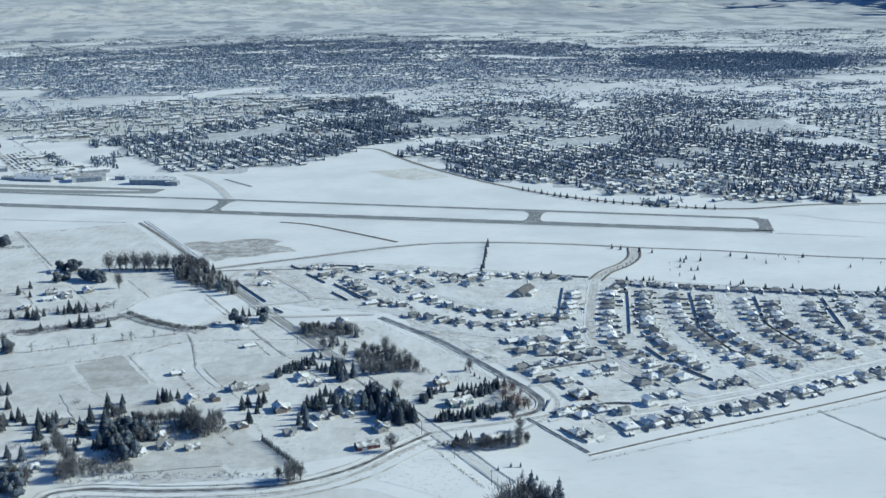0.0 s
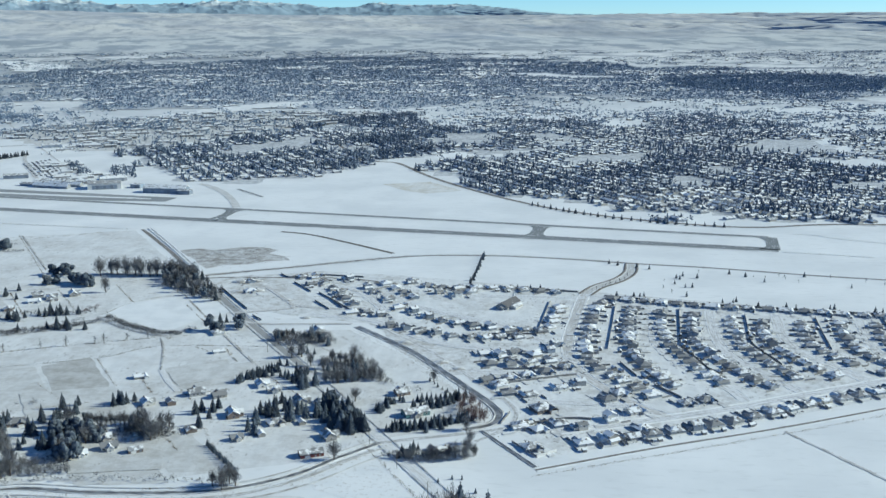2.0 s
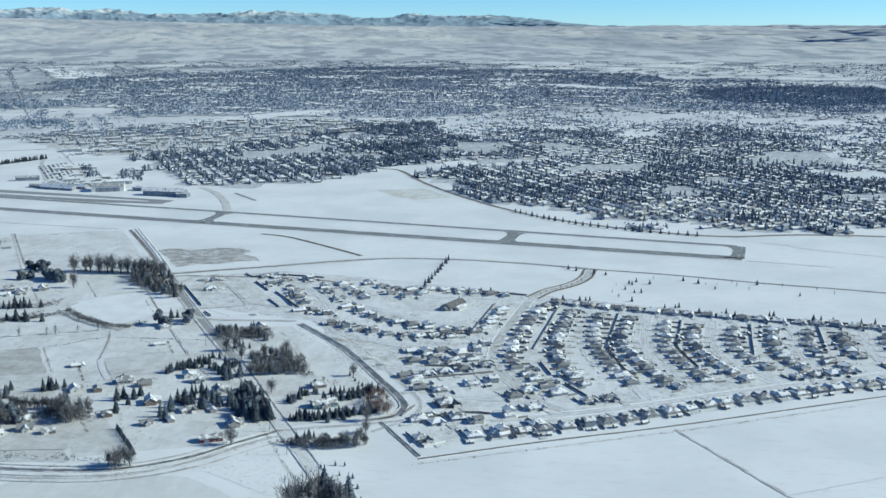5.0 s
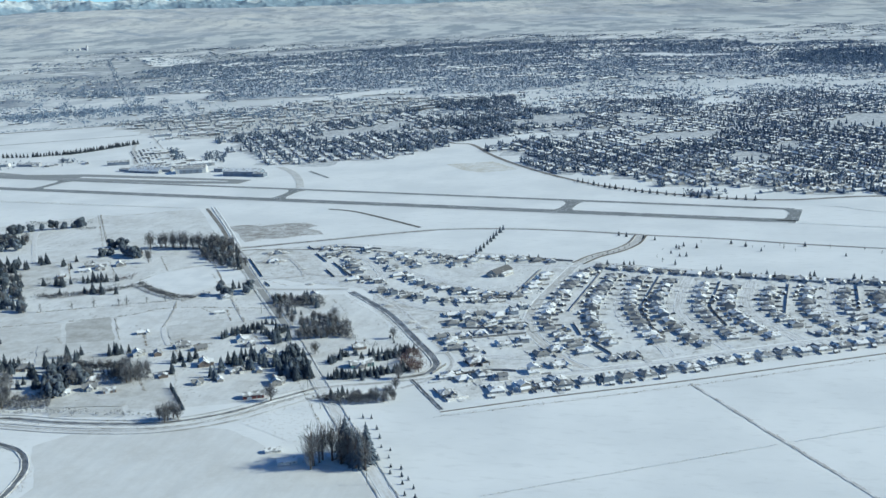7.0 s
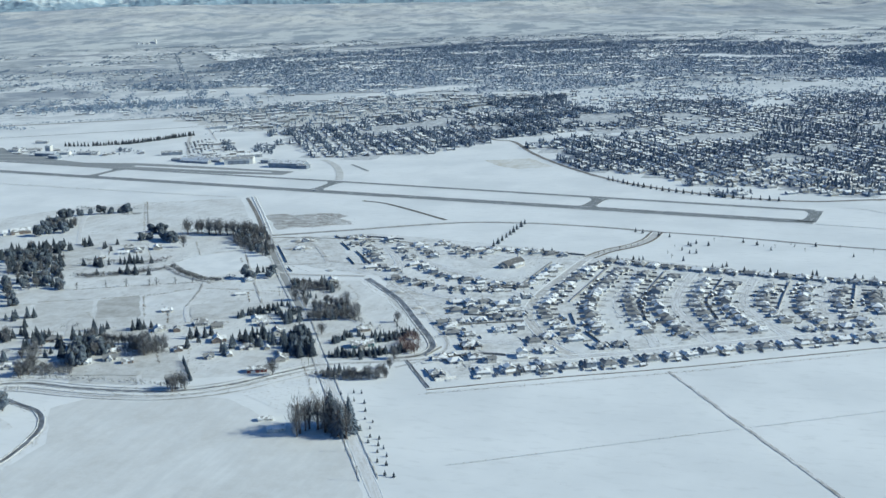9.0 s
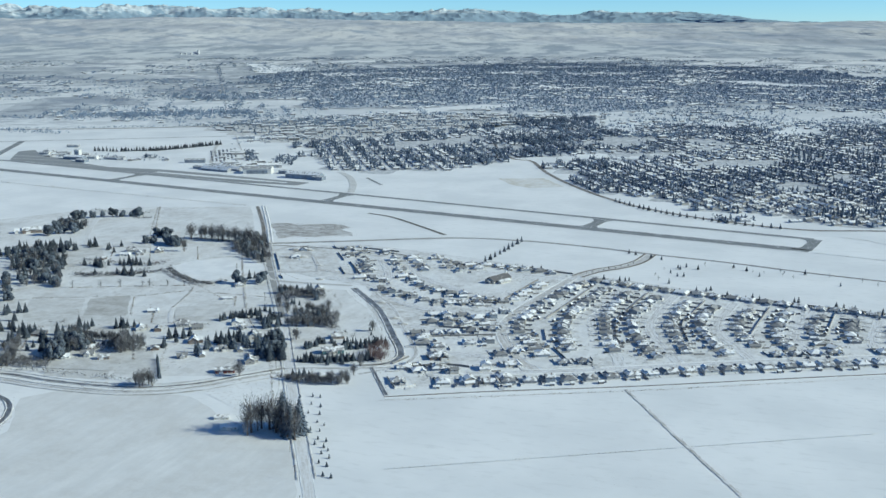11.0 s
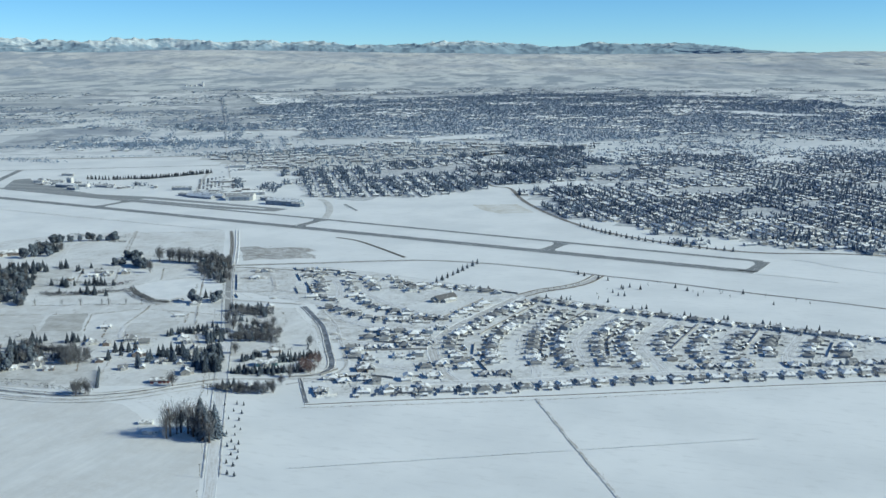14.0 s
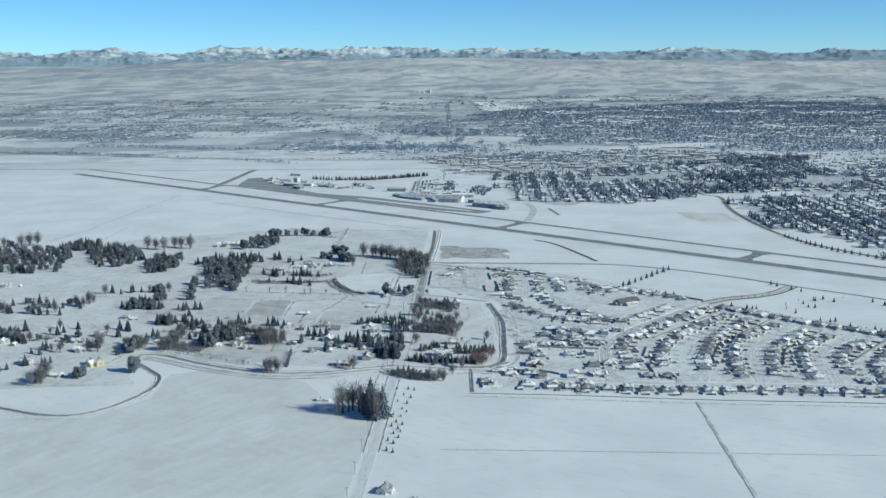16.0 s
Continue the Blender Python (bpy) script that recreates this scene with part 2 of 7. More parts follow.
# needle tones are lifted and blued: haze put into the base colour
M_CONIFER = mat_hazed_foliage("spruce_needles", (0.088, 0.112, 0.142))
M_NEEDLE_FAR = mat_hazed_foliage("town_conifer_needles", (0.08, 0.112, 0.16), True)
M_TWIG = mat_plain("bare_twigs", (0.205, 0.212, 0.228), 0.9, 0.3, 0.5)
M_THICKET = mat_plain("thicket_twigs", (0.17, 0.175, 0.19), 0.9, 0.3, 0.5, island=True)
# far twigs: distance haze painted in, the old town's paler and bluer
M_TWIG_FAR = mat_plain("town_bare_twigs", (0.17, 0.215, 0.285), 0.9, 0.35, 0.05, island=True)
M_TWIG_OLD = mat_plain("hazed_bare_twigs", (0.205, 0.272, 0.365), 0.9, 0.3, 0.05, island=True)
M_RED_TWIG = mat_plain("reddish_willow_twigs", (0.205, 0.145, 0.145), 0.9, 0.25, 0.5)
M_BARK = mat_plain("bark", (0.11, 0.085, 0.07), 0.9, 0.3, 1.5)
M_LEAF = mat_hazed_foliage("dark_evergreen_leaves", (0.095, 0.116, 0.142))
M_WEED = mat_plain("dry_weeds", (0.24, 0.19, 0.14), 0.9, 0.35, 0.3, island=True)
M_FENCE = mat_plain("weathered_fence_boards", (0.245, 0.245, 0.25), 0.8, 0.25, 0.4)
M_POST = mat_plain("fence_post_wood", (0.14, 0.12, 0.10), 0.85, 0.25, 0.4)
M_GLASS = mat_glass("window_glass")
M_TRIM = mat_plain("white_trim", (0.70, 0.70, 0.69), 0.5, 0.08)
M_WALLS = {
    "tan": mat_plain("tan_siding", (0.345, 0.335, 0.32), 0.7, 0.25),
    "grey": mat_plain("grey_siding", (0.36, 0.375, 0.395), 0.7, 0.25),
    "beige": mat_plain("beige_stucco", (0.48, 0.465, 0.44), 0.75, 0.2),
    "slate": mat_plain("slate_blue_siding", (0.24, 0.28, 0.335), 0.7, 0.25),
    "white": mat_plain("white_siding", (0.66, 0.66, 0.64), 0.6, 0.12),
    "brick": mat_plain("brown_brick", (0.215, 0.175, 0.155), 0.8, 0.2),
    "red": mat_plain("red_barn_boards", (0.17, 0.06, 0.06), 0.75, 0.2),
    "yellow": mat_plain("pale_yellow_siding", (0.60, 0.52, 0.30), 0.7, 0.12),
    "teal": mat_plain("teal_metal_siding", (0.12, 0.24, 0.27), 0.5, 0.2),
    "steel": mat_plain("blue_grey_steel_siding", (0.24, 0.29, 0.35), 0.5, 0.2),
}
M_ROOF = mat_roof("snowy_shingles", (0.30, 0.305, 0.315), 0.56)
M_ROOF_BARE = mat_roof("half_bare_shingles", (0.235, 0.24, 0.25), 0.9)
M_ROOF_CHURCH = mat_roof("church_shingles", (0.12, 0.12, 0.128), 1.0)
M_ROOF_FAR = mat_snow("snowy_town_roofs", 0.3, (0.3, 0.3, 0.31), 0.06)
M_WALL_FAR = mat_plain("town_house_walls", (0.27, 0.28, 0.30), 0.75, 0.5, 0.05, island=True)
M_RUBBER = mat_plain("black_rubber", (0.025, 0.025, 0.027), 0.8, 0.2)
M_METAL = mat_plain("galvanised_metal", (0.55, 0.56, 0.57), 0.4, 0.15, metal=0.6)
M_CAR = mat_plain("car_paint", (0.16, 0.17, 0.19), 0.3, 0.8)

# ---- building helpers ----
def mesh(name, verts, faces, mats, index=None, uv=None, uv_name="run"):
    me = bpy.data.meshes.new(name)
    me.from_pydata(verts, [], faces)
    for m in mats if isinstance(mats, (list, tuple)) else [mats]:
        me.materials.append(m)
    if index is not None:
        me.polygons.foreach_set("material_index", np.asarray(index, dtype=np.int32))
    if uv is not None:
        layer = me.uv_layers.new(name=uv_name)
        loops = np.empty(len(me.loops), dtype=np.int32)
        me.loops.foreach_get("vertex_index", loops)
        layer.data.foreach_set("uv", np.asarray(uv, dtype=np.float32)[loops].ravel())
    me.update()
    return me


def bm_mesh(name, bm, mat):
    me = bpy.data.meshes.new(name)
    bm.to_mesh(me)
    bm.free()
    me.materials.append(mat)
    return me


def part(name, data, parent, label="", at=None):
    ob = new(name, data)
    ob.parent = parent
    if at is not None:
        ob.matrix_basis = at
    if label:
        ob["label"] = label
    return ob


def box(bm, x0, x1, y0, y1, z0, z1):
    v = [bm.verts.new(p) for p in ((x0, y0, z0), (x1, y0, z0), (x1, y1, z0), (x0, y1, z0), (x0, y0, z1), (x1, y0, z1), (x1, y1, z1), (x0, y1, z1))]
    for f in ((3, 2, 1, 0), (4, 5, 6, 7), (0, 1, 5, 4), (1, 2, 6, 5), (2, 3, 7, 6), (3, 0, 4, 7)):
        bm.faces.new([v[i] for i in f])


def box_mesh(name, dims, mat, bevel=0.0):
    bm = bmesh.new()
    box(bm, *dims)
    if bevel:
        bmesh.ops.bevel(bm, geom=bm.edges[:], offset=bevel, segments=1, affect="EDGES")
    return bm_mesh(name, bm, mat)


# far land is drawn in towards the middle of the flight, on a slope that keeps every bearing and dip
R_FLAT, R_RIM = 3360.0, 4760.0


def place(x, y, up=0.0):
    """Plan metres to scene metres: x, y, z and the scale there."""
    dx, dy = x - CENTRE[0], y - CENTRE[1]
    r = math.hypot(dx, dy)
    if r <= R_FLAT:
        return x, y, up, 1.0
    w = R_RIM - R_FLAT
    s = (R_RIM - w * w / (r - R_FLAT + w)) / r
    return CENTRE[0] + dx * s, CENTRE[1] + dy * s, EYE_Z - (EYE_Z - up) * s, s


TURN = radians(30)
ACROSS, ALONG = Vector((math.cos(TURN), math.sin(TURN))), Vector((-math.sin(TURN), math.cos(TURN)))


def inside(x, y, poly):
    hit = False
    for (x0, y0), (x1, y1) in zip(poly, poly[1:] + poly[:1]):
        if (y0 > y) != (y1 > y) and x < (x1 - x0) * (y - y0) / (y1 - y0) + x0:
            hit = not hit
    return hit


def scatter(poly, count, rng):
    xs, ys = [p[0] for p in poly], [p[1] for p in poly]
    out = []
    while len(out) < count:
        x, y = rng.uniform(min(xs), max(xs)), rng.uniform(min(ys), max(ys))
        if inside(x, y, poly):
            out.append((x, y))
    return out


def smooth(points, step=6.0):
    """A Catmull-Rom line through the points."""
    p = [Vector((*q[:2], 0)) for q in points]
    p = [p[0] * 2 - p[1], *p, p[-1] * 2 - p[-2]]
    out = []
    for a, b, c, d in zip(p, p[1:], p[2:], p[3:]):
        k = max(1, int((c - b).length / step))
        for i in range(k):
            t = i / k
            out.append(0.5 * (2 * b + (c - a) * t + (2 * a - 5 * b + 4 * c - d) * t * t + (3 * b - a - 3 * c + d) * t ** 3))
    return out + [p[-2]]


LAYER = [0.03]


def ribbon(name, points, profile, mats, index=None, step=6.0, lift=True, wobble=0.0):
    """A strip along a line. profile: (offset, height) pairs across it."""
    line = smooth(points, step) if step else [Vector((*q[:2], 0)) for q in points]
    if lift:
        LAYER[0] += 0.004
    base = LAYER[0] if lift else 0.0
    rng = random.Random(len(line) * 7 + int(abs(points[0][0])))
    verts, uv, run = [], [], 0.0
    lo, hi = profile[0][0], profile[-1][0]
    for i, q in enumerate(line):
        ahead = (line[min(i + 1, len(line) - 1)] - line[max(i - 1, 0)]).normalized()
        side = Vector((ahead.y, -ahead.x, 0))
        run += (q - line[i - 1]).length if i else 0
        for off, h in profile:
            p = q + side * (off + wobble * rng.uniform(-1, 1))
            x, y, z, s = place(p.x, p.y)
            verts.append((x, y, z + base + (0.0 if s == 1.0 else 1.2) + h * s * (1 + (wobble and rng.uniform(-0.3, 0.3)))))
            uv.append(((off - lo) / (hi - lo), run))
    k = len(profile)
    faces = [(i * k + j, i * k + j + 1, (i + 1) * k + j + 1, (i + 1) * k + j) for i in range(len(line) - 1) for j in range(k - 1)]
    faces = [f[::-1] for f in faces] if (Vector(verts[1]) - Vector(verts[0])).cross(Vector(verts[k]) - Vector(verts[0])).z < 0 else faces
    idx = [index[j] for _ in range(len(line) - 1) for j in range(k - 1)] if index else None
    return new(name, mesh(name, verts, faces, mats, idx, uv))


def road(name, points, width, mat, label, category="road", step=6.0, berm=0.0):
    h = width / 2
    ob = ribbon(name, points, [(-h, 0), (-h / 3, 0.02), (h / 3, 0.02), (h, 0)], mat, step=step)
    if berm:
        for s in (-1, 1):
            c = s * (h + berm)
            b = ribbon("snow_berm", points, [(c - berm, 0), (c - berm / 3, 0.5 * berm), (c + berm / 3, 0.45 * berm), (c + berm, 0)], M_BERM, step=step, lift=False, wobble=0.25)
            tagged(b, "ploughed ridge of snow along a road edge", "snow ridge", kind="structure")
    return tagged(ob, label, category, kind="structure")


def field(name, poly, mat, label):
    LAYER[0] += 0.004
    rng = random.Random(len(poly) + int(abs(poly[0][0])))
    edge = []
    for (x0, y0), (x1, y1) in zip(poly, poly[1:] + poly[:1]):
        k = max(1, int(math.hypot(x1 - x0, y1 - y0) / 9))
        edge += [(x0 + (x1 - x0) * i / k + rng.uniform(-1, 1), y0 + (y1 - y0) * i / k + rng.uniform(-1, 1)) for i in range(k)]
    verts = []
    for x, y in edge:
        x, y, z, _ = place(x, y)
        verts.append((x, y, z + LAYER[0]))
    uv = [(0.5, v[1]) for v in verts]
    return tagged(new(name, mesh(name, verts, [tuple(range(len(verts)))], mat, uv=uv)), label, "field", kind="structure")


def shards(rng, count, base, height, spread, width, long=0.2):
    """Thin slivers pointing up and outward all through an uneven dome: bare twigs."""
    verts, faces = [], []
    mid, tall = (base + height) / 2, (height - base) / 2
    for _ in range(count):
        d = Vector((rng.gauss(0, 1), rng.gauss(0, 1), rng.gauss(0, 1))).normalized() * rng.random() ** 0.45
        d *= 0.8 + 0.3 * math.sin(3.1 * math.atan2(d.y, d.x) + 5 * d.z)
        p = Vector((d.x * spread, d.y * spread, mid + d.z * tall))
        way = (Vector((d.x, d.y, 0.9 + 0.5 * d.z)) + Vector((rng.gauss(0, 0.35), rng.gauss(0, 0.35), 0))).normalized() * long * rng.uniform(0.6, 1.3)
        w = way.orthogonal().normalized() * width
        w = Matrix.Rotation(rng.uniform(0, 6.3), 3, way) @ w
        k = len(verts)
        verts += [tuple(p - way / 2), tuple(p + w), tuple(p + way / 2), tuple(p - w * 0.6)]
        faces += [(k, k + 1, k + 2, k + 3)]
    return verts, faces

# ---- land ----
# bearings are closer together on the side that the flight looks to
BEARINGS = [radians(40 + 130 * j / 1150) for j in range(1150)] + [radians(170 + 230 * j / 250) for j in range(250)]


def skyline(a, rows):
    """Degrees above the level eye at a bearing, from (bearing, degrees) rows."""
    return float(np.interp(math.degrees(a), [r[0] for r in rows], [r[1] for r in rows]))


BENCH = ((50, 0.14), (72, 0.14), (85, 0.06), (96, 0.0), (104, 0.08), (112, 0.2), (122, 0.44), (131, 0.44), (137, 0.2), (145, 0.08), (170, 0.05))
RANGE = ((60, -0.2), (82, -0.2), (83.8, -0.1), (85, 0.14), (86.3, 0.08), (87.5, -0.05), (91, 0.15), (96, 0.62), (106, 0.78), (115, 0.85), (121, 0.95), (133, 1.2), (145, 1.15), (160, 0.9))


def rise(x, y, r, a):
    """Hills that climb from the plain's edge to the bench line, rougher towards the east."""
    top = EYE_Z + 19000 * math.tan(radians(skyline(a, BENCH)))
    k = min(1.0, (r - 8500) / 10500)
    k = k * k * (3 - 2 * k) * 0.6 + 0.4 * k
    roll = noise.fractal(Vector((x, y, 0)) / 6000, 0.9, 2.1, 6)
    fold = 1 - abs(noise.fractal(Vector((x, y, 900)) / 2600, 1.0, 2.1, 6))
    rough = 1.0 + 1.1 * max(0.0, math.cos(a - radians(55)))
    return k * (top - 45) + min(1.0, (r - 8500) / 5000) * rough * (26 * roll + 30 * (fold * fold - 0.35))


def true_normals(me, places):
    """Shade far land by the slopes that it has at its full distance."""
    out, turn = np.gradient(places, axis=0), np.gradient(places, axis=1)
    up_way = np.cross(out, turn).reshape(-1, 3)
    up_way /= np.maximum(1e-9, np.linalg.norm(up_way, axis=1, keepdims=True))
    me.polygons.foreach_set("use_smooth", np.ones(len(me.polygons), dtype=bool))
    me.normals_split_custom_set_from_vertices(up_way.tolist())


def build_mountains():
    """The far range as a backdrop behind the hills."""
    turns, steps = 3000, 20
    verts, uv, true = [], [], []
    for i in range(steps):
        r = 33000 + 8000 * i / (steps - 1)
        k = min(1.0, 1.35 * i / (steps - 1))
        for j in range(turns):
            a = radians(58 + 100 * j / (turns - 1))
            x, y = CENTRE[0] + r * math.cos(a), CENTRE[1] + r * math.sin(a)
            crag = 1 - abs(noise.fractal(Vector((x, y, 4000)) / 5200, 1.0, 2.1, 6))
            peak = 1 - abs(noise.fractal(Vector((x, y, 8000)) / 1700, 1.0, 2.1, 4))
            up = k * (EYE_Z + 38500 * math.tan(radians(skyline(a, RANGE)))) * (0.5 + 0.38 * crag * crag + 0.16 * peak * peak)
            px, py, pz, s = place(x, y, up)
            verts.append((px, py, pz)), true.append((x, y, up)), uv.append((x / 1000, y / 1000))
    faces = [(i * turns + j, (i + 1) * turns + j, (i + 1) * turns + j + 1, i * turns + j + 1) for i in range(steps - 1) for j in range(turns - 1)]
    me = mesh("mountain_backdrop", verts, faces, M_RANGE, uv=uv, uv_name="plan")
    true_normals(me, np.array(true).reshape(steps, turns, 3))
    return tagged(new("mountain_backdrop", me), "distant snowy-peaked mountains, blue haze painted in", "mountains", kind="structure")


def build_land():
    rings = [150, 400, 800, 1300, 1900, 2400, 3300, R_FLAT] + [R_FLAT * 1.0175 ** i for i in range(1, 140)]
    turns = len(BEARINGS)
    verts, uv, true = [], [], []
    for r in rings:
        for a in BEARINGS:
            x, y = CENTRE[0] + r * math.cos(a), CENTRE[1] + r * math.sin(a)
            up = 0.0
            if r > 8500:
                up = rise(x, y, r, a)
            px, py, pz, _ = place(x, y, up)
            verts.append((px, py, pz))
            true.append((x, y, up))
            uv.append((x / 1000, y / 1000))
    faces = [(i * turns + j, (i + 1) * turns + j, (i + 1) * turns + (j + 1) % turns, i * turns + (j + 1) % turns) for i in range(len(rings) - 1) for j in range(turns)]
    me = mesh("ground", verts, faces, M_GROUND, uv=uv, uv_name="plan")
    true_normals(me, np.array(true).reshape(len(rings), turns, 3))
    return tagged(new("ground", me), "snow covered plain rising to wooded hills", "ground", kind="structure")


build_land()
build_mountains()
_disc = [(CENTRE[0] + 150.0 * math.cos(a), CENTRE[1] + 150.0 * math.sin(a), 0) for a in BEARINGS]
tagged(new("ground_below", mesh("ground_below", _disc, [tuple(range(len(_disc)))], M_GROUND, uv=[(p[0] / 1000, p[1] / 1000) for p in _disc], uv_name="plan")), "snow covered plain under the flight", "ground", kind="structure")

# fields of other tones
field("field_farmland", [(-920, 860), (-751, 764), (-560, 640), (-460, 560), (-330, 430), (-271, 428), (-180, 500), (-240, 540), (-252, 575), (-213, 590), (-167, 590), (-60, 630), (-31, 664), (-234, 1012), (-290, 1100), (-436, 1345), (-591, 1285), (-660, 1235), (-800, 1010)], M_FARM, "snowy farmland with grass showing through")
field("field_yards", [(-31, 664), (20, 690), (43, 702), (30, 752), (-30, 850), (-84, 915), (-160, 905), (-205, 985), (-232, 1008), (-120, 812)], M_FARM, "snowy farmyards with grass and tracks showing through")
field("field_big", [(-176, 535), (-150, 572), (-57, 580), (-12, 550), (54, 523), (121, 407), (197, 281), (20, 200), (-140, 300), (-200, 385), (-140, 420), (-138, 480)], mat_field("smooth_field_snow", (0.56, 0.56, 0.555), 0.85, 0.4, 0.6), "broad snowy field with faint drill rows")
field("field_garden", [(-164, 628), (-140, 592), (-194, 584), (-206, 603)], M_STUBBLE_LIGHT, "paddock with grass showing through snow")
field("field_garden", [(-152, 672), (-109, 612), (-144, 606), (-191, 674)], M_STUBBLE_LIGHT, "paddock with grass showing through snow")
field("field_estate", [(-290, 1085), (-150, 1135), (-60, 1120), (60, 1085), (180, 1052), (330, 1012), (560, 975), (560, 880), (420, 815), (230, 715), (95, 650), (66, 690), (68, 735), (45, 775), (-10, 862), (-70, 935), (-150, 960), (-215, 985)], M_ESTATE, "trampled snow between the houses of the estate")
field("field_site", [(-236, 1060), (-184, 1098), (-142, 1028), (-173, 970)], M_SITE, "levelled building plots in trampled snow")
field("field_site", [(-59, 932), (-10, 888), (42, 800), (5, 800), (-40, 870)], M_SITE, "empty building plots in rough snow")
field("field_stubble", [(-313, 798), (-283, 824), (-234, 747), (-275, 735)], M_STUBBLE, "grey stubble field dusted with snow")
field("field_pasture", [(-217, 797), (-169, 827), (-147, 770), (-191, 751)], M_STUBBLE_LIGHT, "pasture with grass showing through snow")
field("field_paddock", [(-368, 776), (-317, 797), (-277, 733), (-322, 708)], M_STUBBLE_LIGHT, "paddock with grass showing through snow")
field("field_weedy", [(-338, 1228), (-318, 1240), (-297, 1231), (-270, 1249), (-243, 1252), (-222, 1236), (-229, 1219), (-207, 1205), (-196, 1184), (-222, 1178), (-236, 1162), (-262, 1156), (-280, 1139), (-296, 1160), (-308, 1186), (-325, 1204)], M_WEEDY, "weedy waste ground under thin snow")
field("field_grass", [(-165, 1750), (-88, 1781), (-30, 1690), (-84, 1658), (-125, 1691)], M_TAN, "dry grass patch on the airfield edge")
field("field_yard", [(0, 560), (-20, 572), (-52, 590), (-60, 620), (-30, 650), (-5, 640)], M_LOT, "trodden snow in a farmyard")

# roads and streets
NS = [(203, 285), (127, 412), (91, 474), (3, 625), (-95, 797), (-211, 987), (-279, 1105)]
road("road_section", NS[:5], 6.8, M_SECTION, "straight country road packed with snow", berm=0.3)
road("road_section_worn", NS[4:], 7.4, mat_road("worn_section_road", (0.26, 0.265, 0.27), 0.3, 0.95), "straight country road with worn packed snow", berm=0.3)
road("road_section_north", [(-282, 1105), (-350, 1224), (-428, 1350)], 7.0, M_LANE, "farm lane beside a ditch")
WEST_CANAL = [(-420, 345), (-330, 372), (-232, 397), (-203, 401), (-173, 407), (-154, 422), (-148, 447), (-152, 479), (-161, 505), (-180, 527), (-211, 540), (-237, 552), (-246, 570), (-222, 578), (-180, 576), (-133, 579), (-98, 588), (-67, 609), (-45, 636), (-22, 662)]
EAST_CANAL = [(32, 688), (50, 700), (54, 720), (45, 743), (25, 777), (4, 814), (-21, 855), (-52, 894), (-78, 925)]
SOUTH_CANAL = [(43, 687), (60, 660), (79, 630)]
_profile = [(-5.6, 0), (-4.6, 0.35), (-3.9, 0.4), (-3.0, 0.1), (3.0, 0.1), (3.9, 0.4), (4.6, 0.35), (5.6, 0)]
for _line, _k in ((WEST_CANAL, 0.52), (EAST_CANAL, 0.72), (SOUTH_CANAL, 0.3)):
    _c = ribbon("canal", _line, [(a * _k, h) for a, h in _profile], [M_BANK_BROWN, M_WATER], [0, 0, 0, 1, 0, 0, 0], step=4.0, wobble=0.3)
    tagged(_c, "half-frozen irrigation canal between weedy banks", "canal", kind="structure")
road("road_canal_bank", [(p[0] - 2, p[1] - 12) for p in WEST_CANAL[12:]], 4.5, M_ROAD, "dirt lane on a canal bank")
road("road_canal_lane", [(40, 668), (58, 690), (66, 712), (62, 738), (37, 782), (15, 822), (-10, 864), (-41, 904), (-68, 936)], 4.5, M_ROAD, "snowy lane along a canal")
road("road_crossing", [(-22, 662), (5, 672), (40, 684), (62, 694)], 6.0, M_ROAD, "snowy lane crossing a canal")
road("road_boundary", [(79, 626), (157, 666), (248, 708), (380, 776), (520, 846)], 3.0, M_LANE, "dirt lane along the edge of a snowy field", berm=0.5)
road("road_field_edge", [(78, 618), (157, 655), (248, 698), (380, 766), (520, 836)], 1.3, M_BANK, "weedy field edge", "field edge")
road("road_north", [(-282, 1101), (-176, 1156), (-66, 1211), (21, 1222), (111, 1212), (190, 1193), (278, 1176), (378, 1148), (475, 1127), (620, 1085)], 6.0, M_LANE, "narrow road along the airfield fence", berm=0.4)
road("road_curve", [(-280, 1085), (-255, 1098), (-200, 1102), (-120, 1103), (-60, 1082)], 5.0, M_LANE, "lane curving into the housing estate")
road("road_track", [(-243, 1347), (-203, 1331), (-150, 1288), (-83, 1228)], 6.0, mat_road("dark_service_track", (0.12, 0.115, 0.11), 0.2, 1.1), "curved service track through snow")
road("road_main", [(190, 1189), (184, 1148), (169, 1114), (146, 1084), (131, 1051), (119, 976), (108, 885), (112, 825), (130, 780), (153, 740), (172, 722)], 9.5, M_MAIN, "main street of the housing estate", berm=0.6)
road("road_bottom", [(95, 690), (127, 701), (172, 720), (218, 741), (278, 773), (332, 801), (405, 836), (500, 880)], 9.0, M_STREET, "residential street under packed snow", berm=0.8)
road("road_street", [(178, 1028), (189, 970), (183, 895), (196, 840), (221, 790), (232, 755)], 8.5, M_STREET, "residential street under packed snow", berm=0.4)
road("road_street", [(247, 1012), (240, 962), (236, 890), (246, 844), (266, 799), (277, 777)], 8.5, M_STREET, "residential street under packed snow", berm=0.4)
road("road_street", [(305, 1000), (296, 930), (296, 890), (307, 857), (323, 825), (332, 804)], 9.5, M_STREET, "residential street under packed snow", berm=0.4)
road("road_street", [(377, 985), (365, 913), (364, 878), (372, 850), (392, 832)], 9.0, M_STREET, "residential street under packed snow", berm=0.4)
road("road_street", [(436, 968), (428, 905), (430, 868), (445, 850)], 9.0, M_STREET, "residential street under packed snow", berm=0.4)
road("road_back_street", [(131, 1050), (195, 1022), (250, 1008), (310, 997), (380, 984), (440, 976), (520, 962)], 8.0, M_STREET, "residential street behind the north row", berm=0.4)
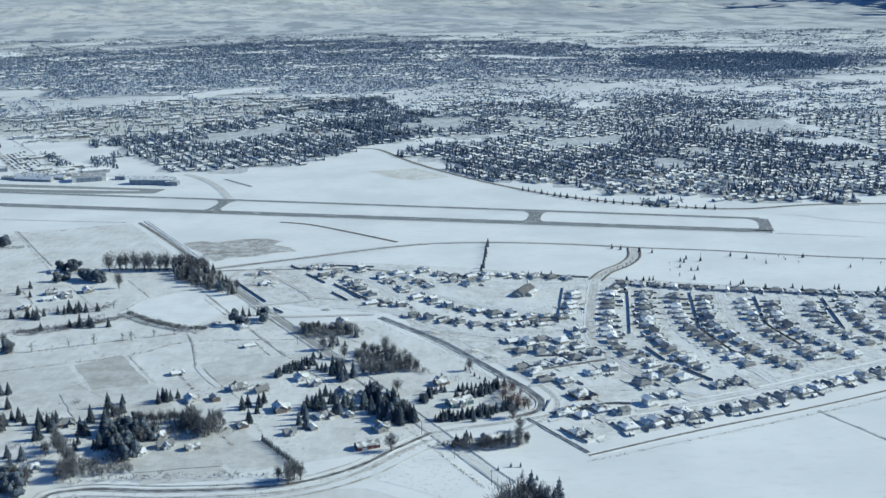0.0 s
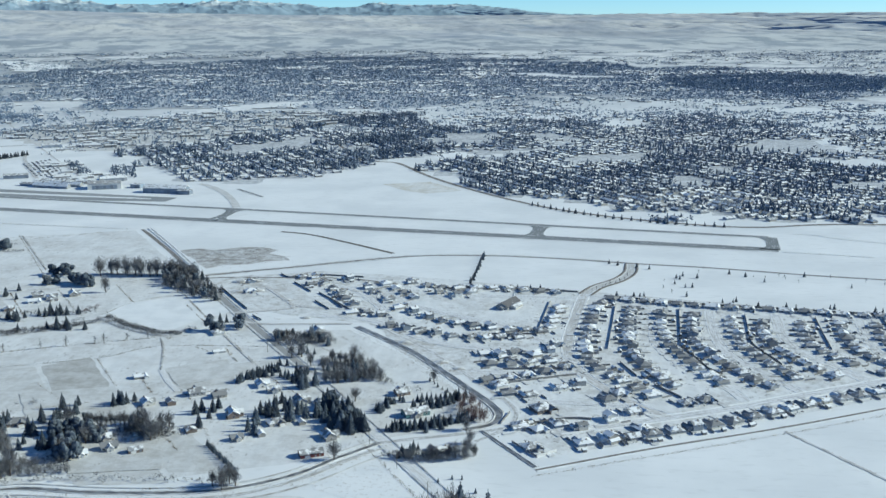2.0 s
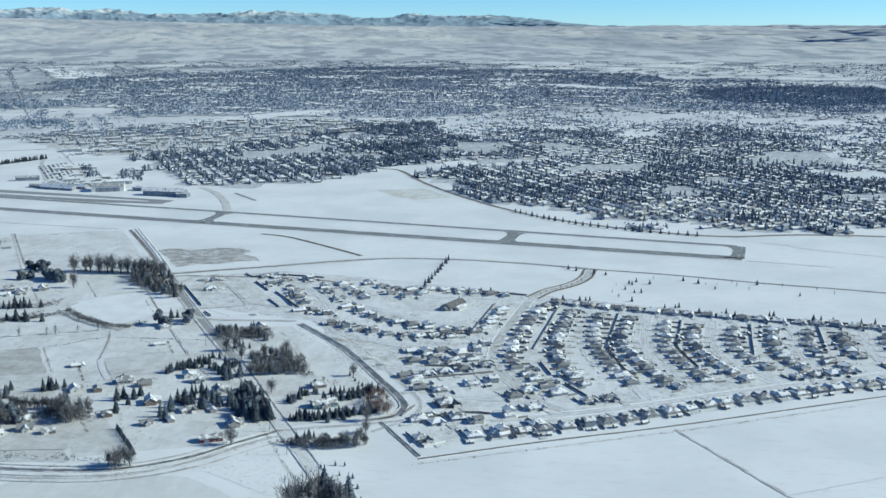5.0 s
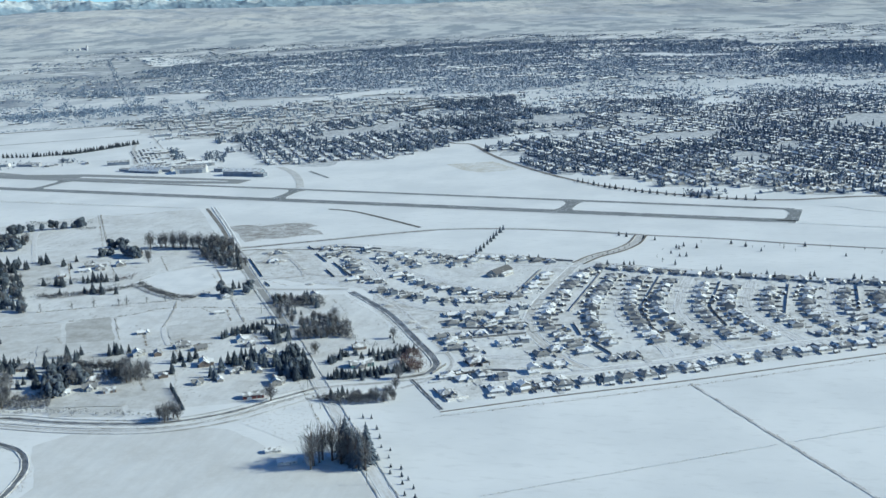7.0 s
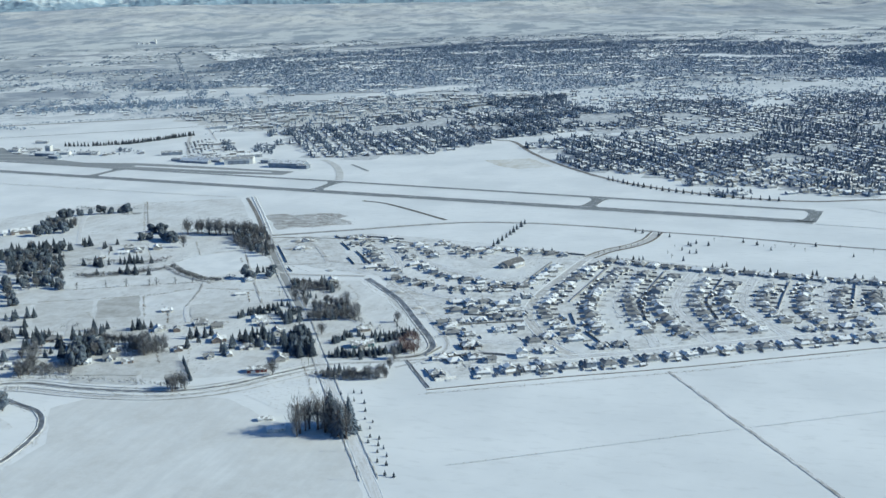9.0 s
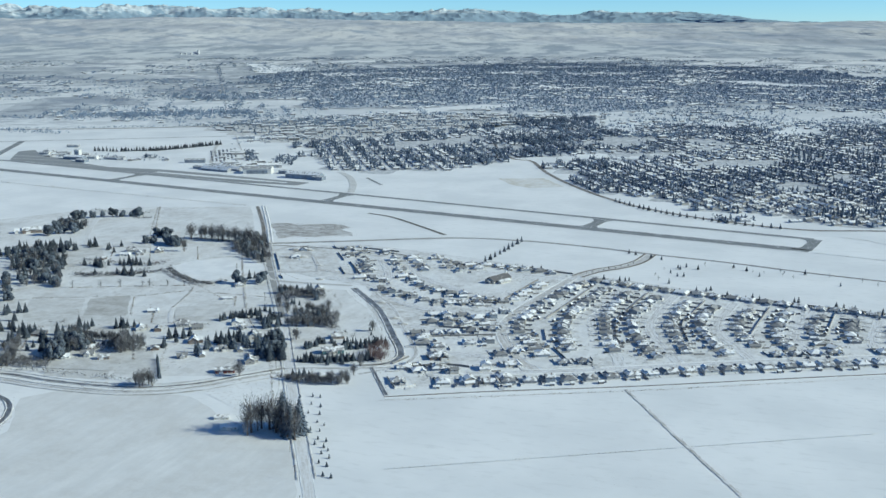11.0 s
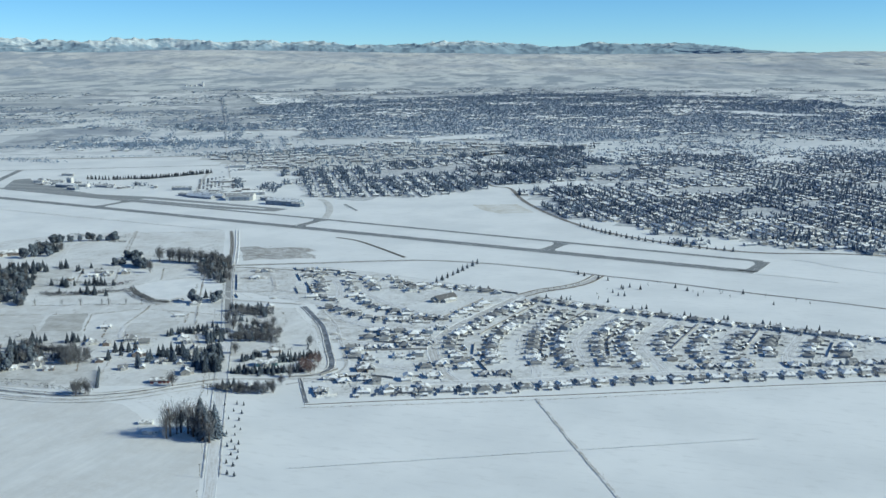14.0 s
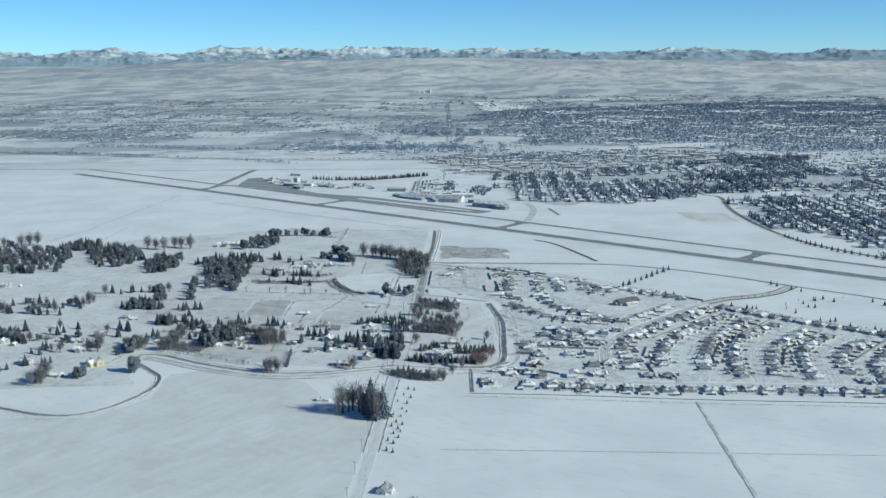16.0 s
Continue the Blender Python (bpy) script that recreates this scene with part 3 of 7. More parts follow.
road("road_church", [(-20, 1040), (40, 1040), (131, 1040)], 8.0, M_STREET, "residential street by the church", berm=0.4)
road("road_west_street", [(-128, 962), (-65, 945), (-16, 893), (17, 873), (50, 868), (89, 857), (110, 833)], 8.5, M_STREET, "residential street under packed snow", berm=0.4)
road("road_west_street", [(-130, 1075), (-104, 1060), (-70, 1000), (-52, 950)], 8.0, M_STREET, "residential street under packed snow", berm=0.4)
road("road_west_street", [(-75, 1080), (-40, 1010), (-16, 985), (48, 940), (79, 902), (105, 880)], 8.0, M_STREET, "residential street under packed snow", berm=0.4)
road("road_close", [(110, 812), (60, 808), (30, 812)], 7.5, M_STREET, "short residential close", berm=0.4)
road("road_close", [(150, 742), (100, 745), (70, 748)], 7.5, M_STREET, "short residential close", berm=0.4)
road("road_town", [(-420, 2560), (-300, 2200), (-221, 2040), (-170, 2005), (-103, 1856), (-33, 1729), (57, 1598), (136, 1515), (246, 1447), (363, 1413), (483, 1440), (700, 1440)], 11.0, M_LANE, "town road curving round the airfield")
road("road_highway", [(-2700, 2020), (-1722, 2210), (-1250, 2430), (-1100, 2600), (-900, 2900)], 20.0, M_LANE, "highway beyond the airfield")
road("road_avenue", [(-700, 1800), (-974, 2231), (-1470, 3025), (-2050, 4005), (-3335, 6172)], 4.0, M_MAIN, "long straight avenue lined with trees")

# airfield
road("runway", [(-1760, 1700), (-1207, 1590), (-977, 1542), (370, 1274.2)], 29.0, M_RUNWAY, "cleared asphalt runway between snow fields", "runway", step=40.0)
road("taxiway", [(-1207, 1689), (-860, 1613), (-344, 1505), (374, 1349.4)], 15.0, M_TAXI, "cleared asphalt taxiway", "taxiway", step=40.0)


def taxi_link(a, b, w, flare, outer=1.0):
    """A link whose mouths widen in curves where it meets the runway and the taxiway."""
    LAYER[0] += 0.004
    a, b = Vector((*a, 0)), Vector((*b, 0))
    along = (b - a).normalized()
    side = Vector((along.y, -along.x, 0))
    verts, uv = [], []
    for i in range(25):
        t = i / 24
        half = w / 2 + flare * (max(0.0, 1 - t / 0.36) ** 2.2 + max(0.0, 1 - (1 - t) / 0.36) ** 2.2)
        for k, u in ((-1, 0.2), (1, 0.8)):
            p = a.lerp(b, t) + side * k * (half if k < 0 or outer else w / 2)
            verts.append((p.x, p.y, LAYER[0]))
            uv.append((u, t * (b - a).length))
    faces = [(2 * i, 2 * i + 1, 2 * i + 3, 2 * i + 2) for i in range(24)]
    tagged(new("taxiway_link", mesh("taxiway_link", verts, faces, M_TAXI, uv=uv)), "short cleared link between runway and taxiway", "taxiway", kind="structure")


for _a, _b, _w, _k in (((82, 1333), (93, 1410), 17, 14), ((-352, 1419), (-345, 1505), 15, 14), ((-814, 1510), (-804, 1602), 15, 14), ((365, 1275), (377, 1348), 15, 12), ((-1207, 1590), (-1225, 1690), 16, 14)):
    taxi_link(_a, _b, _w, _k, 0.0 if _a[0] > 300 else 1.0)
road("taxiway_cross", [(-1215, 1640), (-1290, 1775), (-1419, 2000)], 20.0, M_TAXI, "cross taxiway", "taxiway", step=30.0)
road("taxiway_far", [(-2050, 1680), (-1830, 1800), (-1600, 1885), (-1419, 2000), (-1010, 2250)], 9.0, M_TAXI, "far perimeter track", "taxiway", step=30.0)
road("taxiway_far", [(-1830, 1800), (-1500, 1740), (-1242, 1690)], 16.0, M_TAXI, "far taxiway", "taxiway", step=30.0)
M_APRON = mat_road("apron_asphalt", (0.22, 0.232, 0.242), 0.42)
field("apron_west", [(-1228, 1675), (-1193, 1696), (-1281, 1824), (-1265, 1859), (-1186, 1784), (-1095, 1747), (-1007, 1696), (-926, 1664), (-796, 1610), (-833, 1604), (-992, 1643), (-1138, 1683)], M_APRON, "cleared asphalt apron")
field("apron_middle", [(-992, 1643), (-830, 1611), (-592, 1565), (-470, 1562), (-462, 1596), (-634, 1633), (-805, 1666), (-926, 1664)], M_APRON, "cleared apron before the hangars")
field("apron_snow", [(-800, 1640), (-640, 1612), (-500, 1588), (-498, 1581), (-640, 1598), (-800, 1628)], M_BERM, "strip of left snow on the apron")
field("parking_lot", [(-878, 1949), (-852, 2021), (-726, 1811), (-777, 1790)], M_LOT, "snowy car park by the airfield")
road("perimeter_line", [(-1022, 1443), (-720, 1390), (-444, 1352)], 2.5, M_BANK, "weedy fence line on the airfield", "fence line")
road("service_curve", [(-470, 1735), (-455, 1722), (-418, 1672), (-378, 1594), (-349, 1520)], 12.0, M_STUBBLE_LIGHT, "worn service curve in the snow", "track")
road("drain", [(-391, 1684), (-334, 1614)], 7.0, M_TAXI, "dark drainage cut in the snow", "drain", step=12.0)

# frozen pond with a bank
field("pond", [(-325, 937), (-318, 985), (-280, 1012), (-244, 1030), (-205, 965), (-231, 926), (-246, 892), (-280, 905)], mat_snow("pond_ice_snow", 0.03), "snow covered frozen pond")
for _l, _w in (([(-322, 947), (-313, 985), (-291, 1014), (-273, 1021), (-255, 1018)], 1.2), ([(-322, 940), (-300, 920), (-285, 908), (-254, 890), (-237, 889), (-224, 910)], 3.2)):
    tagged(ribbon("pond_bank", _l, [(-_w, 0), (-_w / 3, 0.2 * _w), (_w / 3, 0.2 * _w), (_w, 0)], M_BANK_BROWN, step=5, wobble=0.3), "weedy bank round a frozen pond", "bank", kind="structure")
tagged(ribbon("field_ditch", [(246, 700), (272, 655), (301, 605), (346, 529), (420, 400)], [(-1.0, 0), (-0.4, 0.02), (0.4, 0.02), (1.0, 0)], M_BANK_BROWN, step=3, wobble=0.55), "narrow weedy field ditch", "ditch", kind="structure")
for _l, _k in (([(-276, 1110), (-345, 1230), (-421, 1357)], 0.8),):
    tagged(ribbon("ditch", _l, [(-4.5 * _k, 0), (-2.5 * _k, 0.7 * _k), (-1.2 * _k, 0.1), (1.2 * _k, 0.1), (2.5 * _k, 0.7 * _k), (4.5 * _k, 0)], [M_BANK, M_BANK_BROWN], [0, 0, 1, 0, 0], step=5, wobble=0.3 * _k), "field ditch with weedy banks", "ditch", kind="structure")

# lanes, hedgerow strips and worn ground among the farms
for _l, _w in (([(-520, 1010), (-490, 1022), (-431, 1037), (-393, 1055), (-347, 1078), (-306, 1093), (-285, 1100)], 5.0), ([(-490, 1020), (-540, 1095), (-580, 1160), (-600, 1200)], 5.0), ([(-455, 893), (-418, 911), (-342, 946)], 4.0), ([(-214, 796), (-200, 770), (-185, 748)], 4.0)):
    road("road_farm_lane", _l, _w, M_SECTION, "farm lane of packed snow", berm=0.25)
for _l, _w in (([(-568, 1301), (-455, 1121)], 1.2), ([(-243, 880), (-231, 851), (-214, 796)], 1.3), ([(-129, 790), (-222, 945), (-289, 1060)], 2.2), ([(-397, 883), (-380, 879), (-353, 895), (-326, 917), (-312, 928)], 6.0), ([(-385, 1105), (-340, 1106), (-300, 1106)], 6.0)):
    tagged(ribbon("hedge_strip", _l, [(-_w / 2, 0), (-_w / 5, 0.03), (_w / 5, 0.03), (_w / 2, 0)], M_BANK_BROWN, step=4.0, wobble=0.25 * _w), "dark weedy strip along a field edge", "field edge", kind="structure")
HEDGE_LINES = [[(-568, 1301), (-455, 1121)], [(-243, 880), (-231, 851), (-214, 796)], [(-277, 822), (-236, 757)], [(-365, 830), (-248, 880)], [(-370, 782), (-276, 822), (-235, 856), (-140, 862)], [(-351, 1059), (-308, 991)], [(-405, 1038), (-354, 961)], [(-449, 1024), (-390, 933)], [(-255, 988), (-222, 934)], [(-179, 855), (-160, 820)], [(-221, 773), (-203, 743)], [(-129, 790), (-222, 945), (-289, 1060)], [(12, 580), (-60, 702), (-129, 790)], [(-250, 700), (-150, 756)], [(-330, 680), (-240, 722)], [(-150, 640), (-206, 720)], [(-250, 620), (-300, 700)], [(-60, 820), (-140, 905)]]
for _q in ([(-206, 789), (-129, 830), (-125, 822), (-149, 787), (-189, 761)], [(-300, 735), (-236, 757), (-203, 700), (-262, 668)], [(-420, 770), (-372, 775), (-330, 705), (-380, 690)], [(-520, 1000), (-456, 1010), (-396, 935), (-440, 905)], [(-230, 640), (-170, 668), (-150, 610), (-205, 600)]):
    field("field_pasture", _q, M_FARM_GREY, "grey pasture with grass showing through snow")
for _l, _w in (([(-272, 1048), (-250, 1061), (-242, 1090), (-220, 1109)], 5.0), ([(-205, 962), (-188, 967), (-156, 979), (-151, 992), (-192, 1060)], 5.0), ([(-151, 992), (-110, 984), (-80, 988)], 6.0), ([(-195, 948), (-169, 929), (-84, 934)], 5.0)):
    road("road_site_track", _l, _w, M_MAIN, "trodden track through building plots")
road("road_town_edge", [(-770, 1780), (-800, 1830), (-900, 2010), (-940, 2100)], 8.0, M_MAIN, "street beside the airfield car park")
for _o in (-6.3, 6.3):
    _l = ribbon("road_verge", [(190, 1189), (184, 1148), (169, 1114), (146, 1084), (131, 1051)], [(_o - 1.5, 0), (_o, 0.5), (_o + 1.5, 0)], mat_plain("verge_hedge_twigs", (0.16, 0.15, 0.145), 0.9, 0.3, 0.5), step=5, wobble=0.2)
    tagged(_l, "dark weedy verge beside the road", "verge", kind="structure")
tagged(ribbon("field_line", [(130, 504), (216, 552), (302, 600), (420, 665)], [(-0.45, 0), (0, 0.02), (0.45, 0)], M_BANK, step=4, wobble=0.25), "faint weedy line across a snowy field", "field edge", kind="structure")
for _pts, _off, _w in ((WEST_CANAL[11:], 8.5, 0.7), (WEST_CANAL[11:], -6.5, 0.6), (WEST_CANAL[11:], 17.0, 0.8), (NS[2:5], 5.4, 0.6), (NS[2:5], -5.4, 0.6), (NS[4:], 5.6, 1.0), (NS[4:], -5.6, 0.6), ([(-282, 1101), (-176, 1156), (-66, 1211), (21, 1222), (111, 1212), (190, 1193)], -4.4, 0.6), ([(-282, 1101), (-176, 1156), (-66, 1211)], 4.4, 0.6), ([(-280, 1085), (-255, 1098), (-200, 1102), (-120, 1103), (-60, 1082)], 3.6, 0.5)):
    tagged(ribbon("road_verge", _pts, [(_off - _w, 0), (_off, 0.15), (_off + _w, 0)], M_BANK_BROWN, step=5, wobble=0.2), "dark weedy verge beside the road", "verge", kind="structure")
tagged(ribbon("field_line", [(372, 1262), (403, 1257), (470, 1240)], [(-0.9, 0), (0, 0.02), (0.9, 0)], M_BANK, step=4, wobble=0.3), "faint weedy line in snow past the runway", "field edge", kind="structure")
tagged(ribbon("field_line", [(405, 1374), (435, 1365), (465, 1340), (560, 1300)], [(-0.9, 0), (0, 0.02), (0.9, 0)], M_BANK, step=4, wobble=0.3), "faint weedy line in snow past the runway", "field edge", kind="structure")

# ---- trees ----
def conifer_crown(name, seed, tiers, width, mat):
    """Ragged drooping tiers of boughs on a stem of height 1."""
    rng = random.Random(seed)
    verts, faces = [], []
    for i in range(tiers):
        f = i / (tiers - 1)
        z = 0.08 + 0.86 * f
        r = width * (1 - f) ** 0.85 + 0.012
        boughs = 9 if f < 0.7 else 6
        off = rng.uniform(0, 6.3)
        for j in range(boughs):
            a = off + 2 * math.pi * j / boughs + rng.uniform(-0.2, 0.2)
            reach = r * rng.uniform(0.7, 1.15)
            half = math.pi / boughs * rng.uniform(0.7, 1.0)
            tip = (math.cos(a) * reach, math.sin(a) * reach, z - 0.25 * reach - 0.015)
            l = (math.cos(a - half) * reach * 0.62, math.sin(a - half) * reach * 0.62, z - 0.01)
            m = (math.cos(a + half) * reach * 0.62, math.sin(a + half) * reach * 0.62, z - 0.01)
            top = (0, 0, min(1.0, z + 0.13 * (1.2 - f)))
            k = len(verts)
            verts += [tip, l, m, top, (math.cos(a) * reach * 0.5, math.sin(a) * reach * 0.5, z - 0.07)]
            faces += [(k + 1, k, k + 3), (k, k + 2, k + 3), (k + 1, k + 4, k), (k, k + 4, k + 2)]
    return mesh(name, verts, faces, mat)


def stem(name, rows, sides, mat):
    """A tapered tube along rows of (x, y, z, radius)."""
    verts, faces = [], []
    for x, y, z, r in rows:
        verts += [(x + r * math.cos(2 * math.pi * j / sides), y + r * math.sin(2 * math.pi * j / sides), z) for j in range(sides)]
    for i in range(len(rows) - 1):
        for j in range(sides):
            k = (j + 1) % sides
            faces.append((i * sides + j, i * sides + k, (i + 1) * sides + k, (i + 1) * sides + j))
    return verts, faces


def join(pieces):
    verts, faces = [], []
    for v, f in pieces:
        k = len(verts)
        verts += v
        faces += [tuple(i + k for i in q) for q in f]
    return verts, faces


def limbs(seed, count, spread, mat):
    rng = random.Random(seed)
    bits = [stem("", [(0, 0, 0, 0.03), (0.01, 0, 0.3, 0.022), (-0.01, 0.01, 0.6, 0.012), (0, 0, 0.92, 0.003)], 5, mat)]
    for _ in range(count):
        a, z, r = rng.uniform(0, 6.3), rng.uniform(0.16, 0.6), spread * rng.uniform(0.5, 0.95)
        c, s, up = math.cos(a), math.sin(a), rng.uniform(0.18, 0.36)
        bits.append(stem("", [(0, 0, z, 0.013), (c * r * 0.5, s * r * 0.5, z + up * 0.5, 0.008), (c * r, s * r, z + up, 0.002)], 3, mat))
    return mesh("trunk", *join(bits), mat)


def tree(name, trunk, crown, label, at):
    ob = tagged(new(name), label, "tree")
    part("trunk", trunk, ob), part("crown", crown, ob)
    ob.matrix_basis = at
    return ob


def leafy_crown(seed, mat):
    """Small leaf clumps crowded over uneven lobes, each lobe filled by a rough dark heart."""
    rng = random.Random(seed)
    verts, faces = [], []
    lobes = [(rng.uniform(-0.26, 0.26), rng.uniform(-0.26, 0.26), rng.uniform(0.2, 0.78), rng.uniform(0.15, 0.25)) for _ in range(13)]
    for x, y, z, r in lobes:
        k = len(verts)
        for i in range(1, 4):
            for j in range(6):
                a, b, q = math.pi * i / 4, j * math.pi / 3 + i, r * rng.uniform(0.65, 0.95)
                verts.append((x + q * math.sin(a) * math.cos(b), y + q * math.sin(a) * math.sin(b), z + 1.15 * q * math.cos(a)))
        verts += [(x, y, z + r), (x, y, z - r)]
        faces += [(k + i * 6 + j, k + i * 6 + (j + 1) % 6, k + i * 6 + 6 + (j + 1) % 6, k + i * 6 + 6 + j) for i in range(2) for j in range(6)]
        faces += [(k + (j + 1) % 6, k + j, k + 18) for j in range(6)] + [(k + 12 + j, k + 12 + (j + 1) % 6, k + 19) for j in range(6)]
        for _ in range(30):
            d = Vector((rng.gauss(0, 1), rng.gauss(0, 1), rng.gauss(0, 0.9))).normalized()
            p = Vector((x, y, z)) + d * r * rng.uniform(0.75, 1.1)
            u = (d.orthogonal().normalized() + d * rng.uniform(-0.3, 0.3)).normalized()
            v = d.cross(u).normalized()
            w = r * rng.uniform(0.12, 0.26)
            k = len(verts)
            verts += [tuple(p + u * w), tuple(p + v * w), tuple(p - u * w), tuple(p - v * w)]
            faces.append((k, k + 1, k + 2, k + 3))
    return mesh("crown", verts, faces, mat)


def twig_crown(seed, count, spread, width, mat):
    rng = random.Random(seed)
    return mesh("crown", *shards(rng, count, 0.03, 1.0, spread, width, 0.17), mat)


_trunk = mesh("trunk", *stem("", [(0, 0, -0.02, 0.022), (0, 0, 0.3, 0.016), (0, 0, 0.9, 0.004)], 6, M_BARK), M_BARK)
CROWNS = {
    "spruce": [conifer_crown("crown", s, 11 + s % 3, w, M_CONIFER) for s, w in ((1, 0.28), (2, 0.32), (3, 0.24), (4, 0.30))],
    "bare": [twig_crown(s, 760, w, 0.0085, M_TWIG) for s, w in ((11, 0.33), (12, 0.38), (13, 0.29))],
    "poplar": [twig_crown(s, 520, w, 0.006, M_TWIG) for s, w in ((21, 0.22), (22, 0.27))],
    "willow": [twig_crown(s, 300, 0.5, 0.011, M_RED_TWIG) for s in (31, 32)],
    "round": [leafy_crown(s, M_LEAF) for s in (41, 42, 43)],
    "sapling": [twig_crown(s, 60, 0.22, 0.02, M_TWIG) for s in (51, 52)],
}
TRUNKS = {
    "spruce": [_trunk], "round": [limbs(5, 7, 0.3, M_BARK)], "bare": [limbs(6, 12, 0.3, M_BARK), limbs(7, 10, 0.27, M_BARK)],
    "poplar": [limbs(8, 14, 0.2, M_BARK)], "willow": [limbs(9, 8, 0.4, M_BARK)], "sapling": [_trunk],
}
TREE_NAMES = {"spruce": "spruce_tree", "bare": "bare_tree", "poplar": "poplar_tree", "willow": "willow_bush", "round": "evergreen_tree", "sapling": "sapling"}
_tree_rng = random.Random(77)
_tree_kits = {}


def plant(kind, spots, low, high, label, group):
    for x, y in spots:
        i = _tree_rng.randrange(len(CROWNS[kind]))
        h = _tree_rng.uniform(low, high)
        w = h * _tree_rng.uniform(0.85, 1.2)
        at = pose(x, y, 0.0, 0, 0, _tree_rng.uniform(0, 360)) @ Matrix.Diagonal((w, w, h, 1))
        if (kind, i, label) in _tree_kits:
            ob = copy_thing(_tree_kits[kind, i, label], pose(0, 0, 0))
            ob.matrix_basis = at
        else:
            ob = tree(TREE_NAMES[kind], TRUNKS[kind][i % len(TRUNKS[kind])], CROWNS[kind][i], label, at)
            _tree_kits[kind, i, label] = ob
        ob["group"] = group


def with_company(spots, share, reach, seed):
    rng = random.Random(seed)
    return spots + [(x + rng.gauss(0, reach), y + rng.gauss(0, reach)) for x, y in spots if rng.random() < share]


SPRUCES_WEST = [(-309, 562), (-268, 557), (-264, 571), (-343, 518), (-344, 532), (-303, 503), (-299, 506), (-316, 463), (-314, 471), (-311, 488), (-280, 665), (-279, 674), (-253, 635), (-281, 619), (-292, 623), (-361, 723), (-353, 727), (-344, 732), (-339, 735), (-244, 694), (-219, 720), (-189, 678), (-227, 650), (-229, 634), (-146, 697), (-146, 708)]
SPRUCES_MID = [(-520, 1013), (-505, 1013), (-481, 989), (-483, 1023), (-476, 1023), (-445, 1006), (-442, 1030), (-417, 925), (-403, 926), (-392, 922), (-380, 941), (-371, 946), (-362, 947), (-345, 948), (-353, 898), (-344, 899), (-337, 903), (-376, 890), (-319, 900), (-289, 673), (-255, 707), (-249, 689), (-290, 669), (-221, 715), (-195, 685), (-192, 685), (-155, 710), (-147, 710)]
SPRUCES_YARD = [(-112, 707), (-105, 704), (-104, 715), (-91, 696), (-88, 696), (-93, 716), (-86, 710), (-99, 695), (-79, 703), (-72, 704), (-65, 698), (-67, 711), (-60, 705), (-50, 690), (-43, 684), (-39, 684), (-72, 732), (-63, 719), (-110, 687), (-113, 676)]
SPRUCES_BELT = [(-102, 777), (-96, 775), (-109, 781), (-116, 786), (-123, 788), (-127, 785), (-132, 784), (-135, 779), (-140, 779), (-143, 774), (-146, 770), (-123, 814), (-123, 797), (-113, 841), (-107, 845)]
SPRUCES_EAST = [(-20, 681), (-15, 681), (-13, 684), (-8, 682), (-5, 685), (-1, 685), (5, 686), (7, 689), (11, 690), (15, 692), (19, 694), (22, 698), (26, 701), (29, 708), (-5, 724), (-1, 725), (3, 725), (7, 727), (11, 730), (15, 732), (18, 735), (21, 738), (-15, 737), (-21, 734), (-27, 733), (-28, 722), (-29, 715), (0, 644), (1, 649), (-1, 640), (-6, 643), (-101, 879), (-131, 897), (-94, 870)]
SPRUCES_FIELD = [(162, 1047), (179, 1048), (185, 1048), (189, 1049), (272, 1029), (276, 1034), (294, 1019), (319, 1014), (326, 1006), (359, 1012), (363, 1012), (398, 1003), (405, 1004), (415, 1000), (77, 1068), (87, 1068), (64, 1073), (58, 1072), (231, 1051), (262, 1029), (440, 998), (452, 996), (470, 992)]
SPRUCES_OPEN = [(226, 1101), (231, 1127), (235, 1088), (239, 1136), (242, 1088), (290, 1149), (305, 1138), (320, 1115), (367, 1141), (403, 1096), (234, 1122), (253, 1128), (165, 1189), (174, 1183), (194, 1172), (207, 1166)]
SPRUCES_DIAGONAL = [(24, 1216), (23, 1200), (21, 1184), (21, 1166), (20, 1151), (19, 1136), (18, 1119), (17, 1103), (15, 1089)]
ROUND_TREES = [(-437, 1100), (-428, 1103), (-420, 1098), (-417, 1062), (-425, 1056), (-388, 1057), (-384, 1064), (-394, 1060), (-379, 1052), (-400, 1066), (-577, 1060), (-573, 1074), (-572, 1086), (-555, 1083), (-618, 1169), (-610, 1174), (-606, 1189), (-593, 1196), (-581, 1203), (-569, 1209), (-557, 1216), (-549, 1220), (-198, 901), (-206, 904), (-182, 910), (-184, 920), (-209, 526), (-236, 486), (-238, 493), (-900, 893), (-807, 944)]
BARE_ROW = [(-383, 1096), (-375, 1106), (-368, 1104), (-360, 1108), (-354, 1098), (-346, 1100), (-339, 1099), (-330, 1099), (-322, 1100), (-314, 1100), (-308, 1106), (-299, 1101), (-351, 1029), (-345, 1108), (-326, 1107), (-649, 1020), (-668, 1021), (-677, 1016), (-676, 994), (-691, 991), (-705, 989), (-908, 888), (-884, 901), (-882, 914), (-880, 927)]
BARE_WEST = [(-472, 691), (-473, 698), (-466, 678), (-293, 555), (-303, 566), (-264, 583), (-271, 584), (-245, 607), (-250, 616), (-241, 597), (-243, 591), (-264, 634), (-256, 459), (-253, 451), (-259, 466), (-264, 474), (-170, 663), (-171, 658), (-170, 669), (-186, 666), (-222, 628), (-215, 624), (-105, 588), (-103, 593), (-105, 584), (-207, 524), (-47, 633), (-98, 813), (-110, 836)]
